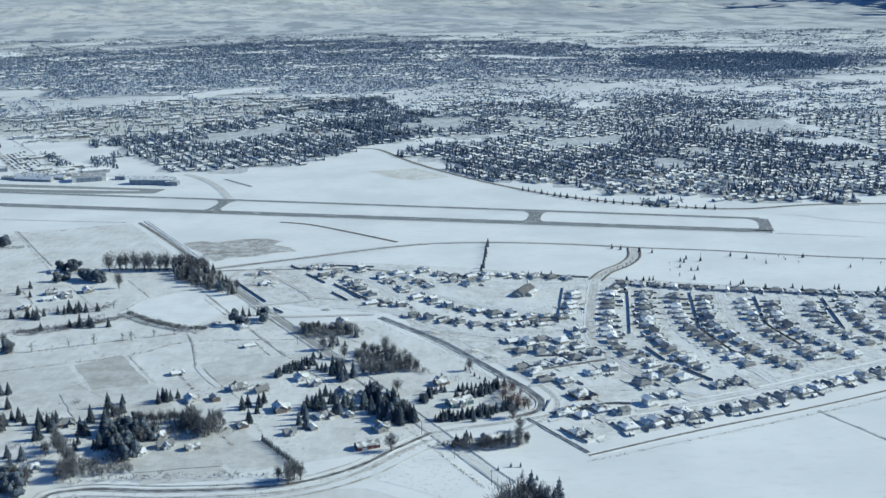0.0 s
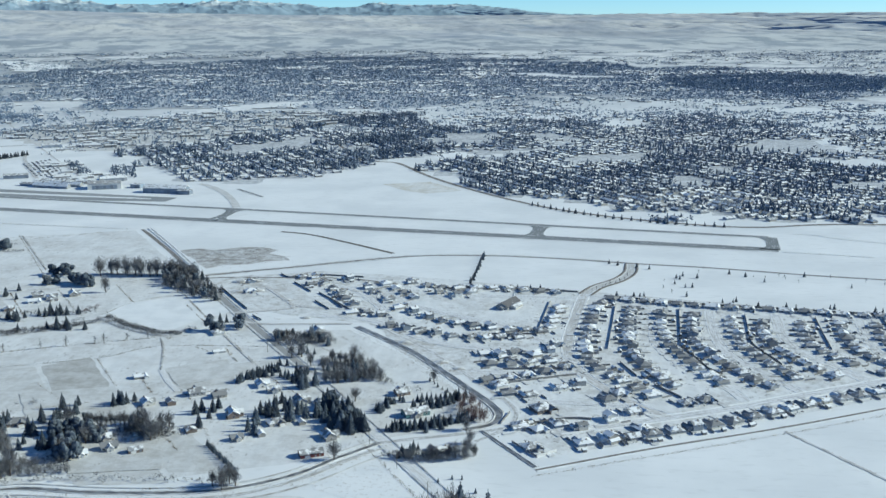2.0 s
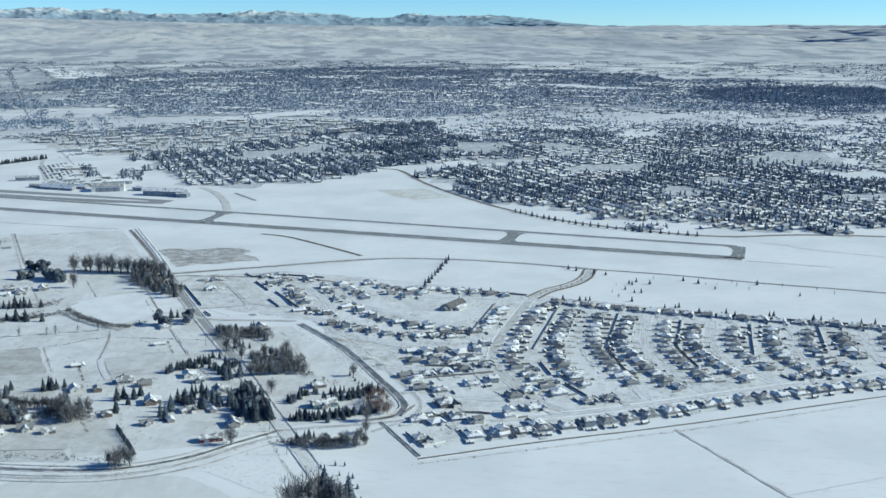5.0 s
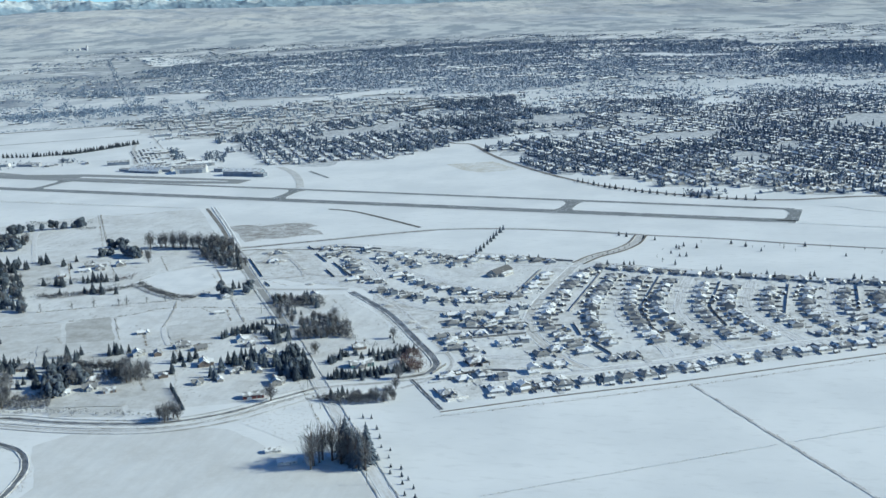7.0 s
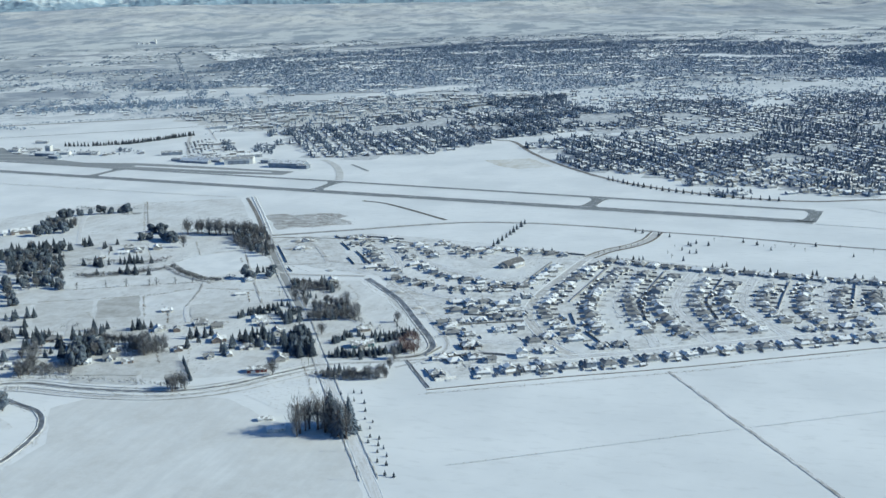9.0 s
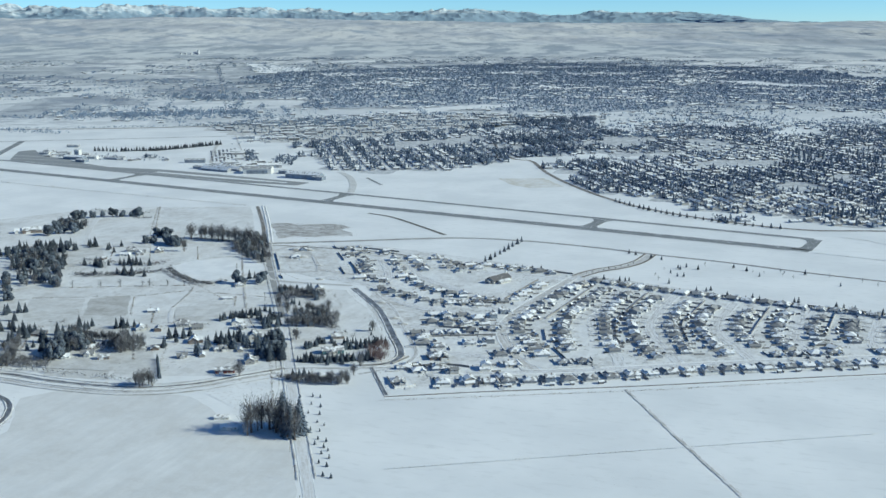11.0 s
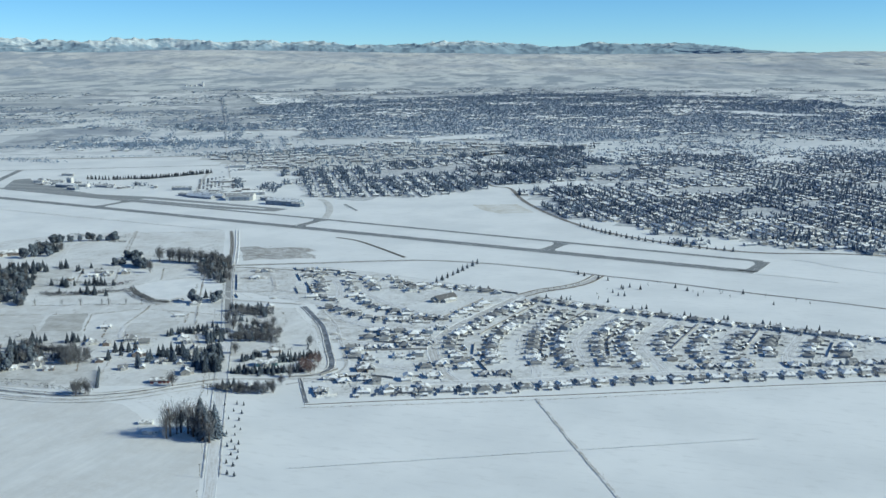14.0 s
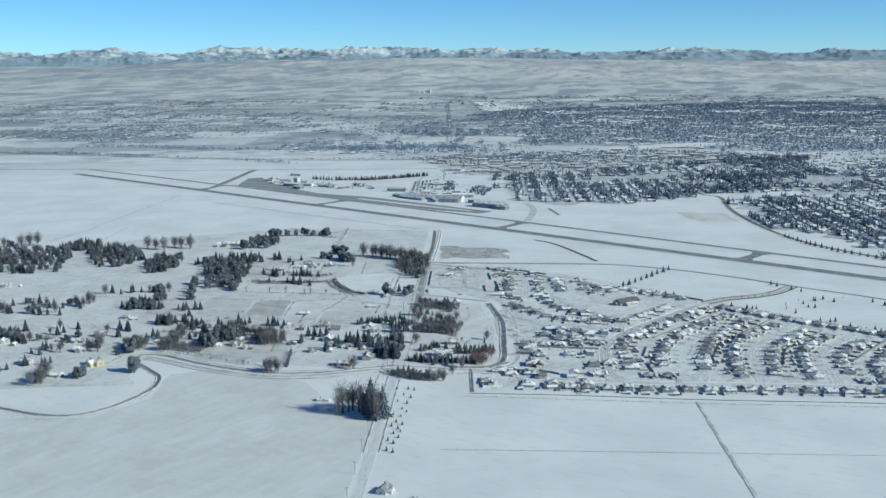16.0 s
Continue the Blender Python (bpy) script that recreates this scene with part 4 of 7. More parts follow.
TALL_SPRUCES_WEST = [(-247, 694), (-245, 692), (-216, 719), (-219, 723), (-147, 679), (-287, 677), (-282, 674), (-285, 650), (-283, 652), (-245, 664), (-241, 661)]
TALL_BARE_WEST = [(-267, 641), (-261, 632), (-254, 619), (-245, 607), (-239, 595), (-183, 669), (-177, 661), (-173, 655), (-189, 684)]
FULL_WEST = [(-225, 632), (-217, 619), (-215, 622), (-211, 623), (-225, 641), (-220, 637), (-280, 591), (-268, 576), (-275, 576), (-275, 587), (-263, 568), (-214, 655), (-209, 652)]
YARD_ROW_WEST = [(-224, 677), (-221, 677), (-218, 678), (-215, 678), (-212, 678), (-209, 679), (-206, 679), (-203, 680), (-200, 680), (-197, 680), (-194, 681), (-191, 681)]
BARE_EAST = [(-79, 776), (-73, 774), (-69, 777), (-65, 781), (-59, 778), (-55, 782), (-51, 785), (-47, 789), (-44, 792), (-38, 783), (-87, 808), (-85, 817), (-83, 826), (-76, 823), (-72, 826), (-66, 823), (-59, 819), (-117, 882), (-111, 882), (-104, 879), (-142, 880), (-138, 884), (-134, 889), (12, 637), (14, 639), (17, 638), (35, 647), (36, 653), (40, 645), (35, 640), (29, 641), (-50, 737), (33, 689), (37, 665), (3, 783)]
RED_BUSHES = [(29, 714), (32, 708), (33, 715), (37, 707), (28, 728), (29, 734), (35, 721), (38, 716), (27, 721), (28, 744), (33, 735), (38, 709)]
POPLARS = [(48, 532), (55, 529), (52, 537), (42, 535), (37, 536), (42, 544), (30, 540), (24, 540), (23, 536), (21, 531), (46, 549), (38, 553), (34, 549), (21, 526)]
SAPLINGS = [(21, 604), (35, 594), (41, 577), (50, 577), (57, 548), (64, 548), (62, 559), (71, 526), (79, 523), (76, 533), (87, 499), (94, 496), (90, 508), (98, 482), (104, 481), (29, 609), (35, 609), (44, 591), (55, 563), (69, 535), (82, 513), (84, 519)]
YOUNG_NORTH = [(139, 1066), (144, 1074), (150, 1079), (154, 1087), (159, 1092), (165, 1098), (170, 1106), (176, 1117), (180, 1131), (218, 1062), (324, 1131), (344, 1127), (355, 1116), (392, 1134), (425, 1122), (440, 1110), (258, 1151), (341, 1143)]
plant("spruce", with_company(SPRUCES_WEST, 0.5, 6, 3), 7, 13, "dark green spruce standing in a snowy yard", "spruces among the farms")
plant("spruce", with_company(SPRUCES_YARD, 0.7, 4, 4), 9, 14, "tall dark spruce crowded round a farmhouse", "spruces round the farmhouse")
plant("spruce", with_company(SPRUCES_BELT, 0.9, 3, 5), 6, 9, "dark spruce in a windbreak row", "windbreak spruces")
plant("spruce", with_company(SPRUCES_EAST, 0.6, 3, 6), 5.5, 9, "dark spruce in a dense yard row", "spruces round the yard")
plant("spruce", scatter([(-64, 678), (-36, 682), (-55, 717), (-76, 718)], 16, _tree_rng), 10, 15, "tall dark spruce crowded round a farmhouse", "spruces round the farmhouse")
plant("spruce", scatter([(-95, 757), (-80, 758), (-94, 793), (-108, 792)], 9, _tree_rng), 10, 14, "dark spruce in a windbreak row", "windbreak spruces")
plant("spruce", scatter([(-81, 777), (-45, 781), (-58, 823), (-91, 824)], 8, _tree_rng) + scatter([(-137, 864), (-95, 872), (-105, 900), (-147, 898)], 7, _tree_rng), 8, 13, "dark spruce in a leafless thicket", "windbreak spruces")
plant("spruce", [(-5 + 29 * i / 9, 739 + 13 * i / 9 + _tree_rng.uniform(-1.5, 1.5)) for i in range(10)] + [(-18 + 54 * i / 16, 683 + 21 * i / 16 + _tree_rng.uniform(-2, 2)) for i in range(17)], 5, 8, "dark spruce in a dense yard row", "spruces round the yard")
plant("spruce", SPRUCES_FIELD, 5, 7, "small dark spruce behind the back fences", "spruces behind the houses")
plant("spruce", SPRUCES_OPEN, 4.5, 6.5, "small lone spruce on open snow", "spruces on the open snow")
plant("spruce", SPRUCES_DIAGONAL, 7, 9, "small spruce in a straight row", "straight row of spruces")
plant("spruce", [(-133 + 2.1 * i, 649 - 2.9 * i) for i in range(15)], 4.5, 6.5, "slim evergreen in a boundary hedge", "hedge of slim evergreens")
plant("spruce", [(0, 784), (4, 778), (7, 771), (11, 766), (15, 760), (18, 753), (22, 747), (25, 742)], 3, 4.5, "small slim evergreen in a garden row", "garden row of evergreens")
plant("round", ROUND_TREES, 11, 17, "dark full evergreen tree by a farm", "full evergreens")
plant("bare", BARE_ROW, 17, 23, "tall leafless tree in a field row", "leafless trees")
plant("bare", with_company(BARE_WEST, 0.5, 6, 9), 11, 17, "leafless tree in a snowy yard", "leafless trees")
plant("bare", with_company(BARE_EAST, 0.2, 5, 8), 8, 12, "brownish leafless tree by the road", "leafless trees")
plant("willow", RED_BUSHES + scatter([(34, 694), (47, 703), (38, 739), (24, 748)], 14, _tree_rng), 6, 10, "reddish leafless willow bush by the canal", "red willows")
plant("spruce", [(46, 536), (50, 533), (43, 541), (53, 540), (38, 545)], 22, 30, "very tall dark spruce in a farm clump", "poplar clump")
plant("poplar", POPLARS, 17, 28, "very tall leafless poplar in a farm clump", "poplar clump")
plant("spruce", SAPLINGS, 2.6, 4.2, "young spruce planted in a roadside row", "young roadside trees")
plant("sapling", YOUNG_NORTH, 3.0, 6.0, "thin young leafless tree beside a path", "young trees")
MORE_SPRUCES = [(-470, 1017), (-474, 1012), (-429, 997), (-409, 1009), (-540, 943), (-530, 963), (-405, 924), (-397, 926), (-373, 939), (-363, 942), (-355, 945), (-390, 933), (-341, 950), (-214, 722), (-210, 727), (-245, 706), (-242, 693), (-278, 676), (-282, 680), (-187, 686), (-149, 683), (-148, 705), (-133, 697), (-99, 701), (-105, 725), (-102, 730), (-214, 638), (-231, 666), (-254, 644), (-327, 706), (-204, 928), (-191, 933), (-199, 931)]
plant("sapling", [(-361 + 13.5 * i, 832 + 5.6 * i) for i in (0, 2, 3.4, 5, 5.5, 6.8, 8)], 8, 11, "slender leafless tree on a field edge", "slender trees")
plant("sapling", [(212, 1082), (266, 1171), (312, 1132), (345, 1136), (217, 1114)], 3, 5, "thin young leafless tree beside a path", "young trees")
_rng = random.Random(5)
WOODS = [
    ([(-881, 862), (-817, 908), (-772, 915), (-671, 799), (-685, 768), (-725, 752)], 150),
    ([(-827, 916), (-825, 964), (-811, 983), (-779, 970), (-774, 923)], 60),
    ([(-760, 922), (-766, 967), (-733, 986), (-632, 922), (-623, 859), (-646, 846)], 130),
    ([(-614, 906), (-620, 947), (-604, 965), (-558, 914), (-541, 867), (-559, 849)], 80),
    ([(-528, 923), (-524, 1004), (-496, 999), (-369, 822), (-391, 802), (-457, 850)], 135),
    ([(-306, 1062), (-312, 1112), (-285, 1114), (-219, 1004), (-236, 996), (-275, 1030)], 52),
    ([(-429, 700), (-431, 733), (-420, 756), (-372, 710), (-407, 689)], 34),
    ([(-266, 659), (-263, 689), (-238, 689), (-206, 655), (-225, 626)], 20),
    ([(-72, 712), (-67, 740), (-31, 684), (-45, 674)], 30),
    ([(-441, 543), (-422, 560), (-377, 537), (-431, 536)], 22),
    ([(-336, 670), (-313, 689), (-299, 674), (-323, 654)], 16),
    ([(-508, 742), (-443, 787), (-433, 778), (-498, 733)], 14),
    ([(-372, 733), (-451, 832), (-445, 836), (-371, 750)], 14),
    ([(-560, 640), (-470, 690), (-440, 640), (-520, 600)], 30),
    ([(-440, 500), (-330, 520), (-280, 600), (-330, 640), (-420, 590)], 34),
    ([(-240, 640), (-160, 650), (-170, 690), (-240, 690)], 16),
    ([(-606, 1092), (-556, 1102), (-572, 1136), (-612, 1146)], 44),
    ([(-545, 925), (-500, 960), (-510, 1000), (-555, 985)], 40),
]
def wood_bulk(spots):
    """Farther farm woods, each kind joined into one mass of trees."""
    made = {}
    for (x, y), kind, low, high in spots:
        src = _tree_rng.choice(CROWNS[kind])
        stems = TRUNKS[kind][0]
        h, a = _tree_rng.uniform(low, high), _tree_rng.uniform(0, 6.3)
        for which, me in (("crown", src), ("trunk", stems)):
            v = np.empty(len(me.vertices) * 3)
            me.vertices.foreach_get("co", v)
            v = v.reshape(-1, 3) * h
            c, n = math.cos(a), math.sin(a)
            v = np.column_stack((v[:, 0] * c - v[:, 1] * n + x, v[:, 0] * n + v[:, 1] * c + y, v[:, 2]))
            vs, fs, count = made.setdefault((kind, which), ([], [], [0]))
            vs.append(v)
            fs += [tuple(k + count[0] for k in p.vertices) for p in me.polygons]
            count[0] += len(v)
    for (kind, which), (vs, fs, _) in made.items():
        mat = M_BARK if which == "trunk" else {"spruce": M_CONIFER, "round": M_LEAF, "bare": M_TWIG}[kind]
        words = {"spruce": "dark spruces", "round": "dark evergreens", "bare": "leafless trees"}[kind]
        tagged(new(f"farm_wood_{kind}_{which}", mesh(which, np.concatenate(vs).tolist(), fs, mat)), f"{which} mass of {words} in the farm woods", "trees", kind="stuff")


_joined = []
for _i, (_poly, _n) in enumerate(WOODS):
    for _s in scatter(_poly, _n, _rng):
        _k = _rng.choice(("spruce", "spruce", "spruce", "round", "bare") if _i != 8 else ("spruce", "spruce", "spruce", "round"))
        if _i == 5 and _rng.random() < 0.55:
            _k = "bare"
        _joined.append((_s, _k, *((10, 15) if _i in (5, 7, 8) else (8, 14))))
_joined += [(_q, "spruce", 7, 12) for _q in MORE_SPRUCES if all(math.hypot(_q[0] - a, _q[1] - b) > 5 for a, b in SPRUCES_WEST + SPRUCES_MID + SPRUCES_YARD)]
for _a, _b, _n in (((-22, 682), (38, 706), 34), ((-8, 722), (30, 750), 26), ((-30, 716), (-24, 738), 12), ((-146, 772), (-122, 806), 22), ((-104, 770), (-98, 800), 14), ((-6, 640), (4, 650), 6)):
    for _i in range(_n):
        _t = _rng.random()
        _joined.append(((_a[0] + (_b[0] - _a[0]) * _t + _rng.gauss(0, 1.8), _a[1] + (_b[1] - _a[1]) * _t + _rng.gauss(0, 1.8)), "spruce", 5, 9))
_joined += [(_s, "spruce", 8, 14) for _s in with_company(SPRUCES_MID, 0.5, 6, 13)]
_line = [(-1127, 1887), (-1065, 1892), (-1035, 1913), (-997, 1929), (-972, 1980), (-954, 2021), (-928, 2084)]
for (_x0, _y0), (_x1, _y1) in zip(_line, _line[1:]):
    _joined += [((_x0 + (_x1 - _x0) * i / 24 + _rng.uniform(-3, 3), _y0 + (_y1 - _y0) * i / 24 + _rng.uniform(-3, 3)), "spruce", 8, 13) for i in range(24) if _x0 > -1030 or i % 2]
_joined += [(_q, "spruce", 9, 12) for _q in TALL_SPRUCES_WEST] + [(_q, "round", 11, 15) for _q in FULL_WEST]
_joined += [(_q, "bare", 13, 17) for _q in TALL_BARE_WEST] + [(_q, "bare", 8, 11) for _q in YARD_ROW_WEST]
wood_bulk(_joined)
_avenue = smooth([(80, 1558), (141, 1496), (191, 1459), (247, 1432), (283, 1419), (333, 1407)], 3.0)
plant("spruce", [(p.x + _tree_rng.uniform(-1, 1), p.y + 3 + _tree_rng.uniform(-1, 1)) for p in _avenue[::4]], 6.5, 9, "small dark conifer in an avenue by the town road", "avenue trees")


# ---- houses ----
def gable(bm, x0, x1, y0, y1, z0, rise, over, thick, axis="x"):
    """A pitched roof as one thick chevron with eaves; axis is the ridge's direction."""
    if axis == "x":
        f = lambda a, b, z: (a, b, z)
        a0, a1, b0, b1 = x0 - over, x1 + over, y0, y1
    else:
        f = lambda a, b, z: (b, a, z)
        a0, a1, b0, b1 = y0 - over, y1 + over, x0, x1
    mid, half = (b0 + b1) / 2, (b1 - b0) / 2
    low = z0 - rise * over / half
    section = [(mid - half - over, low), (mid, z0 + rise), (mid + half + over, low), (mid + half + over, low + thick), (mid, z0 + rise + thick), (mid - half - over, low + thick)]
    ends = [[bm.verts.new(f(a, b, z)) for b, z in section] for a in (a0, a1)]
    bm.faces.new(ends[0]), bm.faces.new(ends[1][::-1])
    for k in range(6):
        bm.faces.new([ends[0][k], ends[1][k], ends[1][(k + 1) % 6], ends[0][(k + 1) % 6]])


def hip(bm, x0, x1, y0, y1, z0, rise, over, thick):
    x0, x1, y0, y1 = x0 - over, x1 + over, y0 - over, y1 + over
    h = min(x1 - x0, y1 - y0) / 2
    if x1 - x0 >= y1 - y0:
        r = [(x0 + h, (y0 + y1) / 2), (x1 - h, (y0 + y1) / 2)]
    else:
        r = [((x0 + x1) / 2, y0 + h), ((x0 + x1) / 2, y1 - h)]
    e = [(x0, y0), (x1, y0), (x1, y1), (x0, y1)]
    low = [bm.verts.new((*p, z0 - 0.15)) for p in e]
    top = [bm.verts.new((*p, z0 - 0.15 + thick)) for p in e]
    a, b = [bm.verts.new((*p, z0 + rise + thick)) for p in r]
    bm.faces.new(low[::-1])
    for i in range(4):
        bm.faces.new([low[i], low[(i + 1) % 4], top[(i + 1) % 4], top[i]])
    if x1 - x0 >= y1 - y0:
        quads = ([top[0], top[1], b, a], [top[1], top[2], b], [top[2], top[3], a, b], [top[3], top[0], a])
    else:
        quads = ([top[0], top[1], a], [top[1], top[2], b, a], [top[2], top[3], b], [top[3], top[0], a, b])
    for q in quads:
        bm.faces.new(q)


def wall_block(bm, x0, x1, y0, y1, h, rise=0.0, axis="x"):
    """Walls with gable ends, as one closed body."""
    if not rise:
        return box(bm, x0, x1, y0, y1, -0.3, h)
    if axis == "x":
        ends = [[bm.verts.new(p) for p in ((x, y0, -0.3), (x, y1, -0.3), (x, y1, h), (x, (y0 + y1) / 2, h + rise), (x, y0, h))] for x in (x0, x1)]
    else:
        ends = [[bm.verts.new(p) for p in ((x0, y, -0.3), (x1, y, -0.3), (x1, y, h), ((x0 + x1) / 2, y, h + rise), (x0, y, h))] for y in (y0, y1)]
    bm.faces.new(ends[0]), bm.faces.new(ends[1][::-1])
    for k in range(5):
        bm.faces.new([ends[0][k], ends[1][k], ends[1][(k + 1) % 5], ends[0][(k + 1) % 5]])


_win = {}


def window(parent, x, y, z, w, h, face):
    """A glazed window with its frame standing a little off the wall; face: degrees of the outward side."""
    if (w, h) not in _win:
        bm = bmesh.new()
        for d in ((-w / 2 - 0.12, w / 2 + 0.12, -0.05, 0.05, h, h + 0.12), (-w / 2 - 0.12, w / 2 + 0.12, -0.08, 0.08, -0.14, 0), (-w / 2 - 0.12, -w / 2, -0.05, 0.05, 0, h), (w / 2, w / 2 + 0.12, -0.05, 0.05, 0, h)):
            box(bm, *d)
        _win[w, h] = bm_mesh("window", bm, M_TRIM), box_mesh("pane", (-w / 2, w / 2, -0.03, 0.03, 0, h), M_GLASS)
    f, p = _win[w, h]
    ob = part("window", f, parent, at=pose(x, y, z, 0, 0, face + 90))
    part("pane", p, ob, "dark window pane")


def house(style, wall, roof, label, at, category="house"):
    """A house facing -y. Its footprint and roof follow the style."""
    m = M_WALLS[wall]
    ob = tagged(new("house"), label, category)
    wb, rb, wing, wing_roof = bmesh.new(), bmesh.new(), bmesh.new(), bmesh.new()
    if style == "ranch":
        wall_block(wb, -6.5, 3, -4.5, 5, 2.6, 1.75)
        wall_block(wing, 3, 7, -7, 4, 2.5, 1.2, "y")
        gable(rb, -6.5, 3.4, -4.5, 5, 2.6, 1.75, 0.55, 0.28)
        gable(wing_roof, 3, 7, -7, 4, 2.5, 1.2, 0.5, 0.28, "y")
        garage, doors, wins = (5, -7.05, 3.4), (1.0, -4.55), [(-3.5, -4.54, 0.9, -90), (-2, 5.04, 0.9, 90)]
        chimney = (-3, 1.2, 4.9)
    elif style == "hip":
        wall_block(wb, -6.5, 6.5, -5, 6, 2.6)
        wall_block(wing, 0.8, 6.3, -8, -4.5, 2.5)
        hip(rb, -6.5, 6.5, -5, 6, 2.6, 2.3, 0.6, 0.28)
        gable(wing_roof, 0.8, 6.3, -8, 0.5, 2.5, 1.6, 0.5, 0.28, "y")
        garage, doors, wins = (3.5, -8.05, 4.4), (-0.5, -5.05), [(-3.5, -5.04, 0.9, -90), (0, 6.04, 0.9, 90)]
        chimney = (-1.5, 2.6, 4.6)
    elif style == "two_storey":
        wall_block(wb, -5, 3.5, -4, 4.5, 5.0, 1.8)
        wall_block(wing, 3.5, 7.5, -6, 3, 2.6, 1.2, "y")
        gable(rb, -5, 3.5, -4, 4.5, 5.0, 1.8, 0.55, 0.28)
        gable(wing_roof, 3.5, 7.5, -6, 3, 2.6, 1.2, 0.45, 0.28, "y")
        garage, doors, wins = (5.5, -6.05, 3.4), (1.5, -4.05), [(-3, -4.04, 0.9, -90), (-1, -4.04, 3.3, -90), (-1, 4.54, 3.3, 90)]
        chimney = (-2, 1.4, 7.2)
    elif style == "farm":
        wall_block(wb, -6, 6, -4, 4, 3.2, 2.6)
        wall_block(wing, -2.5, 2.5, -7.5, -3.5, 3.0, 2.1, "y")
        gable(rb, -6, 6, -4, 4, 3.2, 2.6, 0.6, 0.32)
        gable(wing_roof, -2.5, 2.5, -7.5, 0, 3.0, 2.1, 0.5, 0.3, "y")
        garage, doors, wins = None, (0, -7.55), [(-4.3, -4.04, 1.0, -90), (4.3, -4.04, 1.0, -90), (-3, 4.04, 1.0, 90), (0, 4.04, 1.0, 90), (3, 4.04, 1.0, 90), (-6.04, 0, 1.0, 180), (6.04, 0, 1.0, 0)]
        chimney = (3, 0.8, 6.6)
    elif style == "shed":
        wall_block(wb, -4.5, 4.5, -3, 3, 2.6, 1.5)
        gable(rb, -4.5, 4.5, -3, 3, 2.6, 1.5, 0.4, 0.25)
        garage, doors, wins, chimney = (-1.5, -3.05, 3.4), (2.8, -3.05), [(4.54, 0, 1.0, 0)], None
    else:
        wall_block(wb, -10, 10, -5.5, 5.5, 3.6, 2.4)
        gable(rb, -10, 10, -5.5, 5.5, 3.6, 2.4, 0.6, 0.3)
        garage, doors, wins, chimney = (-4, -5.55, 4.6), (3, -5.55), [(7, -5.54, 1.2, -90), (-10.04, 0, 1.2, 180)], None
    part("body", bm_mesh("body", wb, m), ob)
    part("roof", bm_mesh("roof", rb, roof), ob, "pitched roof under snow")
    if wing.verts:
        part("wing", bm_mesh("wing", wing, m), ob)
        part("wing_roof", bm_mesh("wing_roof", wing_roof, roof), ob, "lower pitched roof under snow")
    if garage:
        x, y, w = garage
        bm = bmesh.new()
        box(bm, x - w / 2, x + w / 2, y - 0.06, y + 0.04, 0, 2.3)
        part("garage_door", bm_mesh("garage_door", bm, M_TRIM), ob, "white panelled garage door")
    part("front_door", box_mesh("front_door", (doors[0] - 0.5, doors[0] + 0.5, doors[1] - 0.04, doors[1] + 0.05, 0, 2.1), M_WALLS["slate"]), ob)
    for x, y, z, face in wins:
        window(ob, x, y, z, 1.5, 1.2, face)
    if chimney:
        x, y, z = chimney
        part("chimney", box_mesh("chimney", (x - 0.45, x + 0.45, y - 0.35, y + 0.35, z - 2.4, z + 0.7), M_WALLS["brick"], 0.04), ob)
    ob.matrix_basis = at
    return ob


_kits = {}
_house_rng = random.Random(31)
STYLE_WORDS = {"ranch": "low ranch house with attached garage", "hip": "hip-roofed house with front garage", "two_storey": "two-storey house with side garage", "farm": "old farmhouse with front gable", "shed": "small outbuilding with pitched roof", "barn": "long low barn"}
WALL_WORDS = {"tan": "tan", "grey": "grey", "beige": "beige", "slate": "slate-blue", "white": "white", "brick": "brown brick", "red": "dark red", "yellow": "pale yellow", "teal": "teal", "steel": "blue-grey steel"}


def put_house(style, wall, x, y, face, group, bare=False, size=1.0, category="house"):
    key = (style, wall, bare)
    at = pose(x, y, 0, 0, 0, face) @ Matrix.Scale(size, 4)
    if key in _kits:
        ob = copy_thing(_kits[key], at)
    else:
        ob = house(style, wall, M_ROOF_BARE if bare else M_ROOF, f"{WALL_WORDS[wall]} {STYLE_WORDS[style]}, snow on roof", at, category)
        _kits[key] = ob
    ob["group"] = group
    return ob


def house_row(points, spacing, side, group):
    """Houses along a line; side: +1 faces to its right, -1 to its left."""
    line = smooth(points, 2.0)
    run, due = 0.0, spacing / 2
    for a, b in zip(line, line[1:]):
        run += (b - a).length
        if run >= due:
            due += spacing * _house_rng.uniform(0.93, 1.07)
            d = (b - a).normalized()
            face = math.degrees(math.atan2(d.y, d.x)) + (0 if side > 0 else 180) + _house_rng.uniform(-3, 3)
            style = _house_rng.choice(("ranch", "hip", "hip", "hip", "ranch", "ranch", "hip", "hip", "two_storey"))
            wall = _house_rng.choice(("tan", "grey", "beige", "slate", "grey", "slate", "white"))
            put_house(style, wall, a.x + _house_rng.uniform(-0.8, 0.8), a.y + _house_rng.uniform(-0.8, 0.8), face, group, _house_rng.random() < 0.42, _house_rng.uniform(0.87, 0.98))


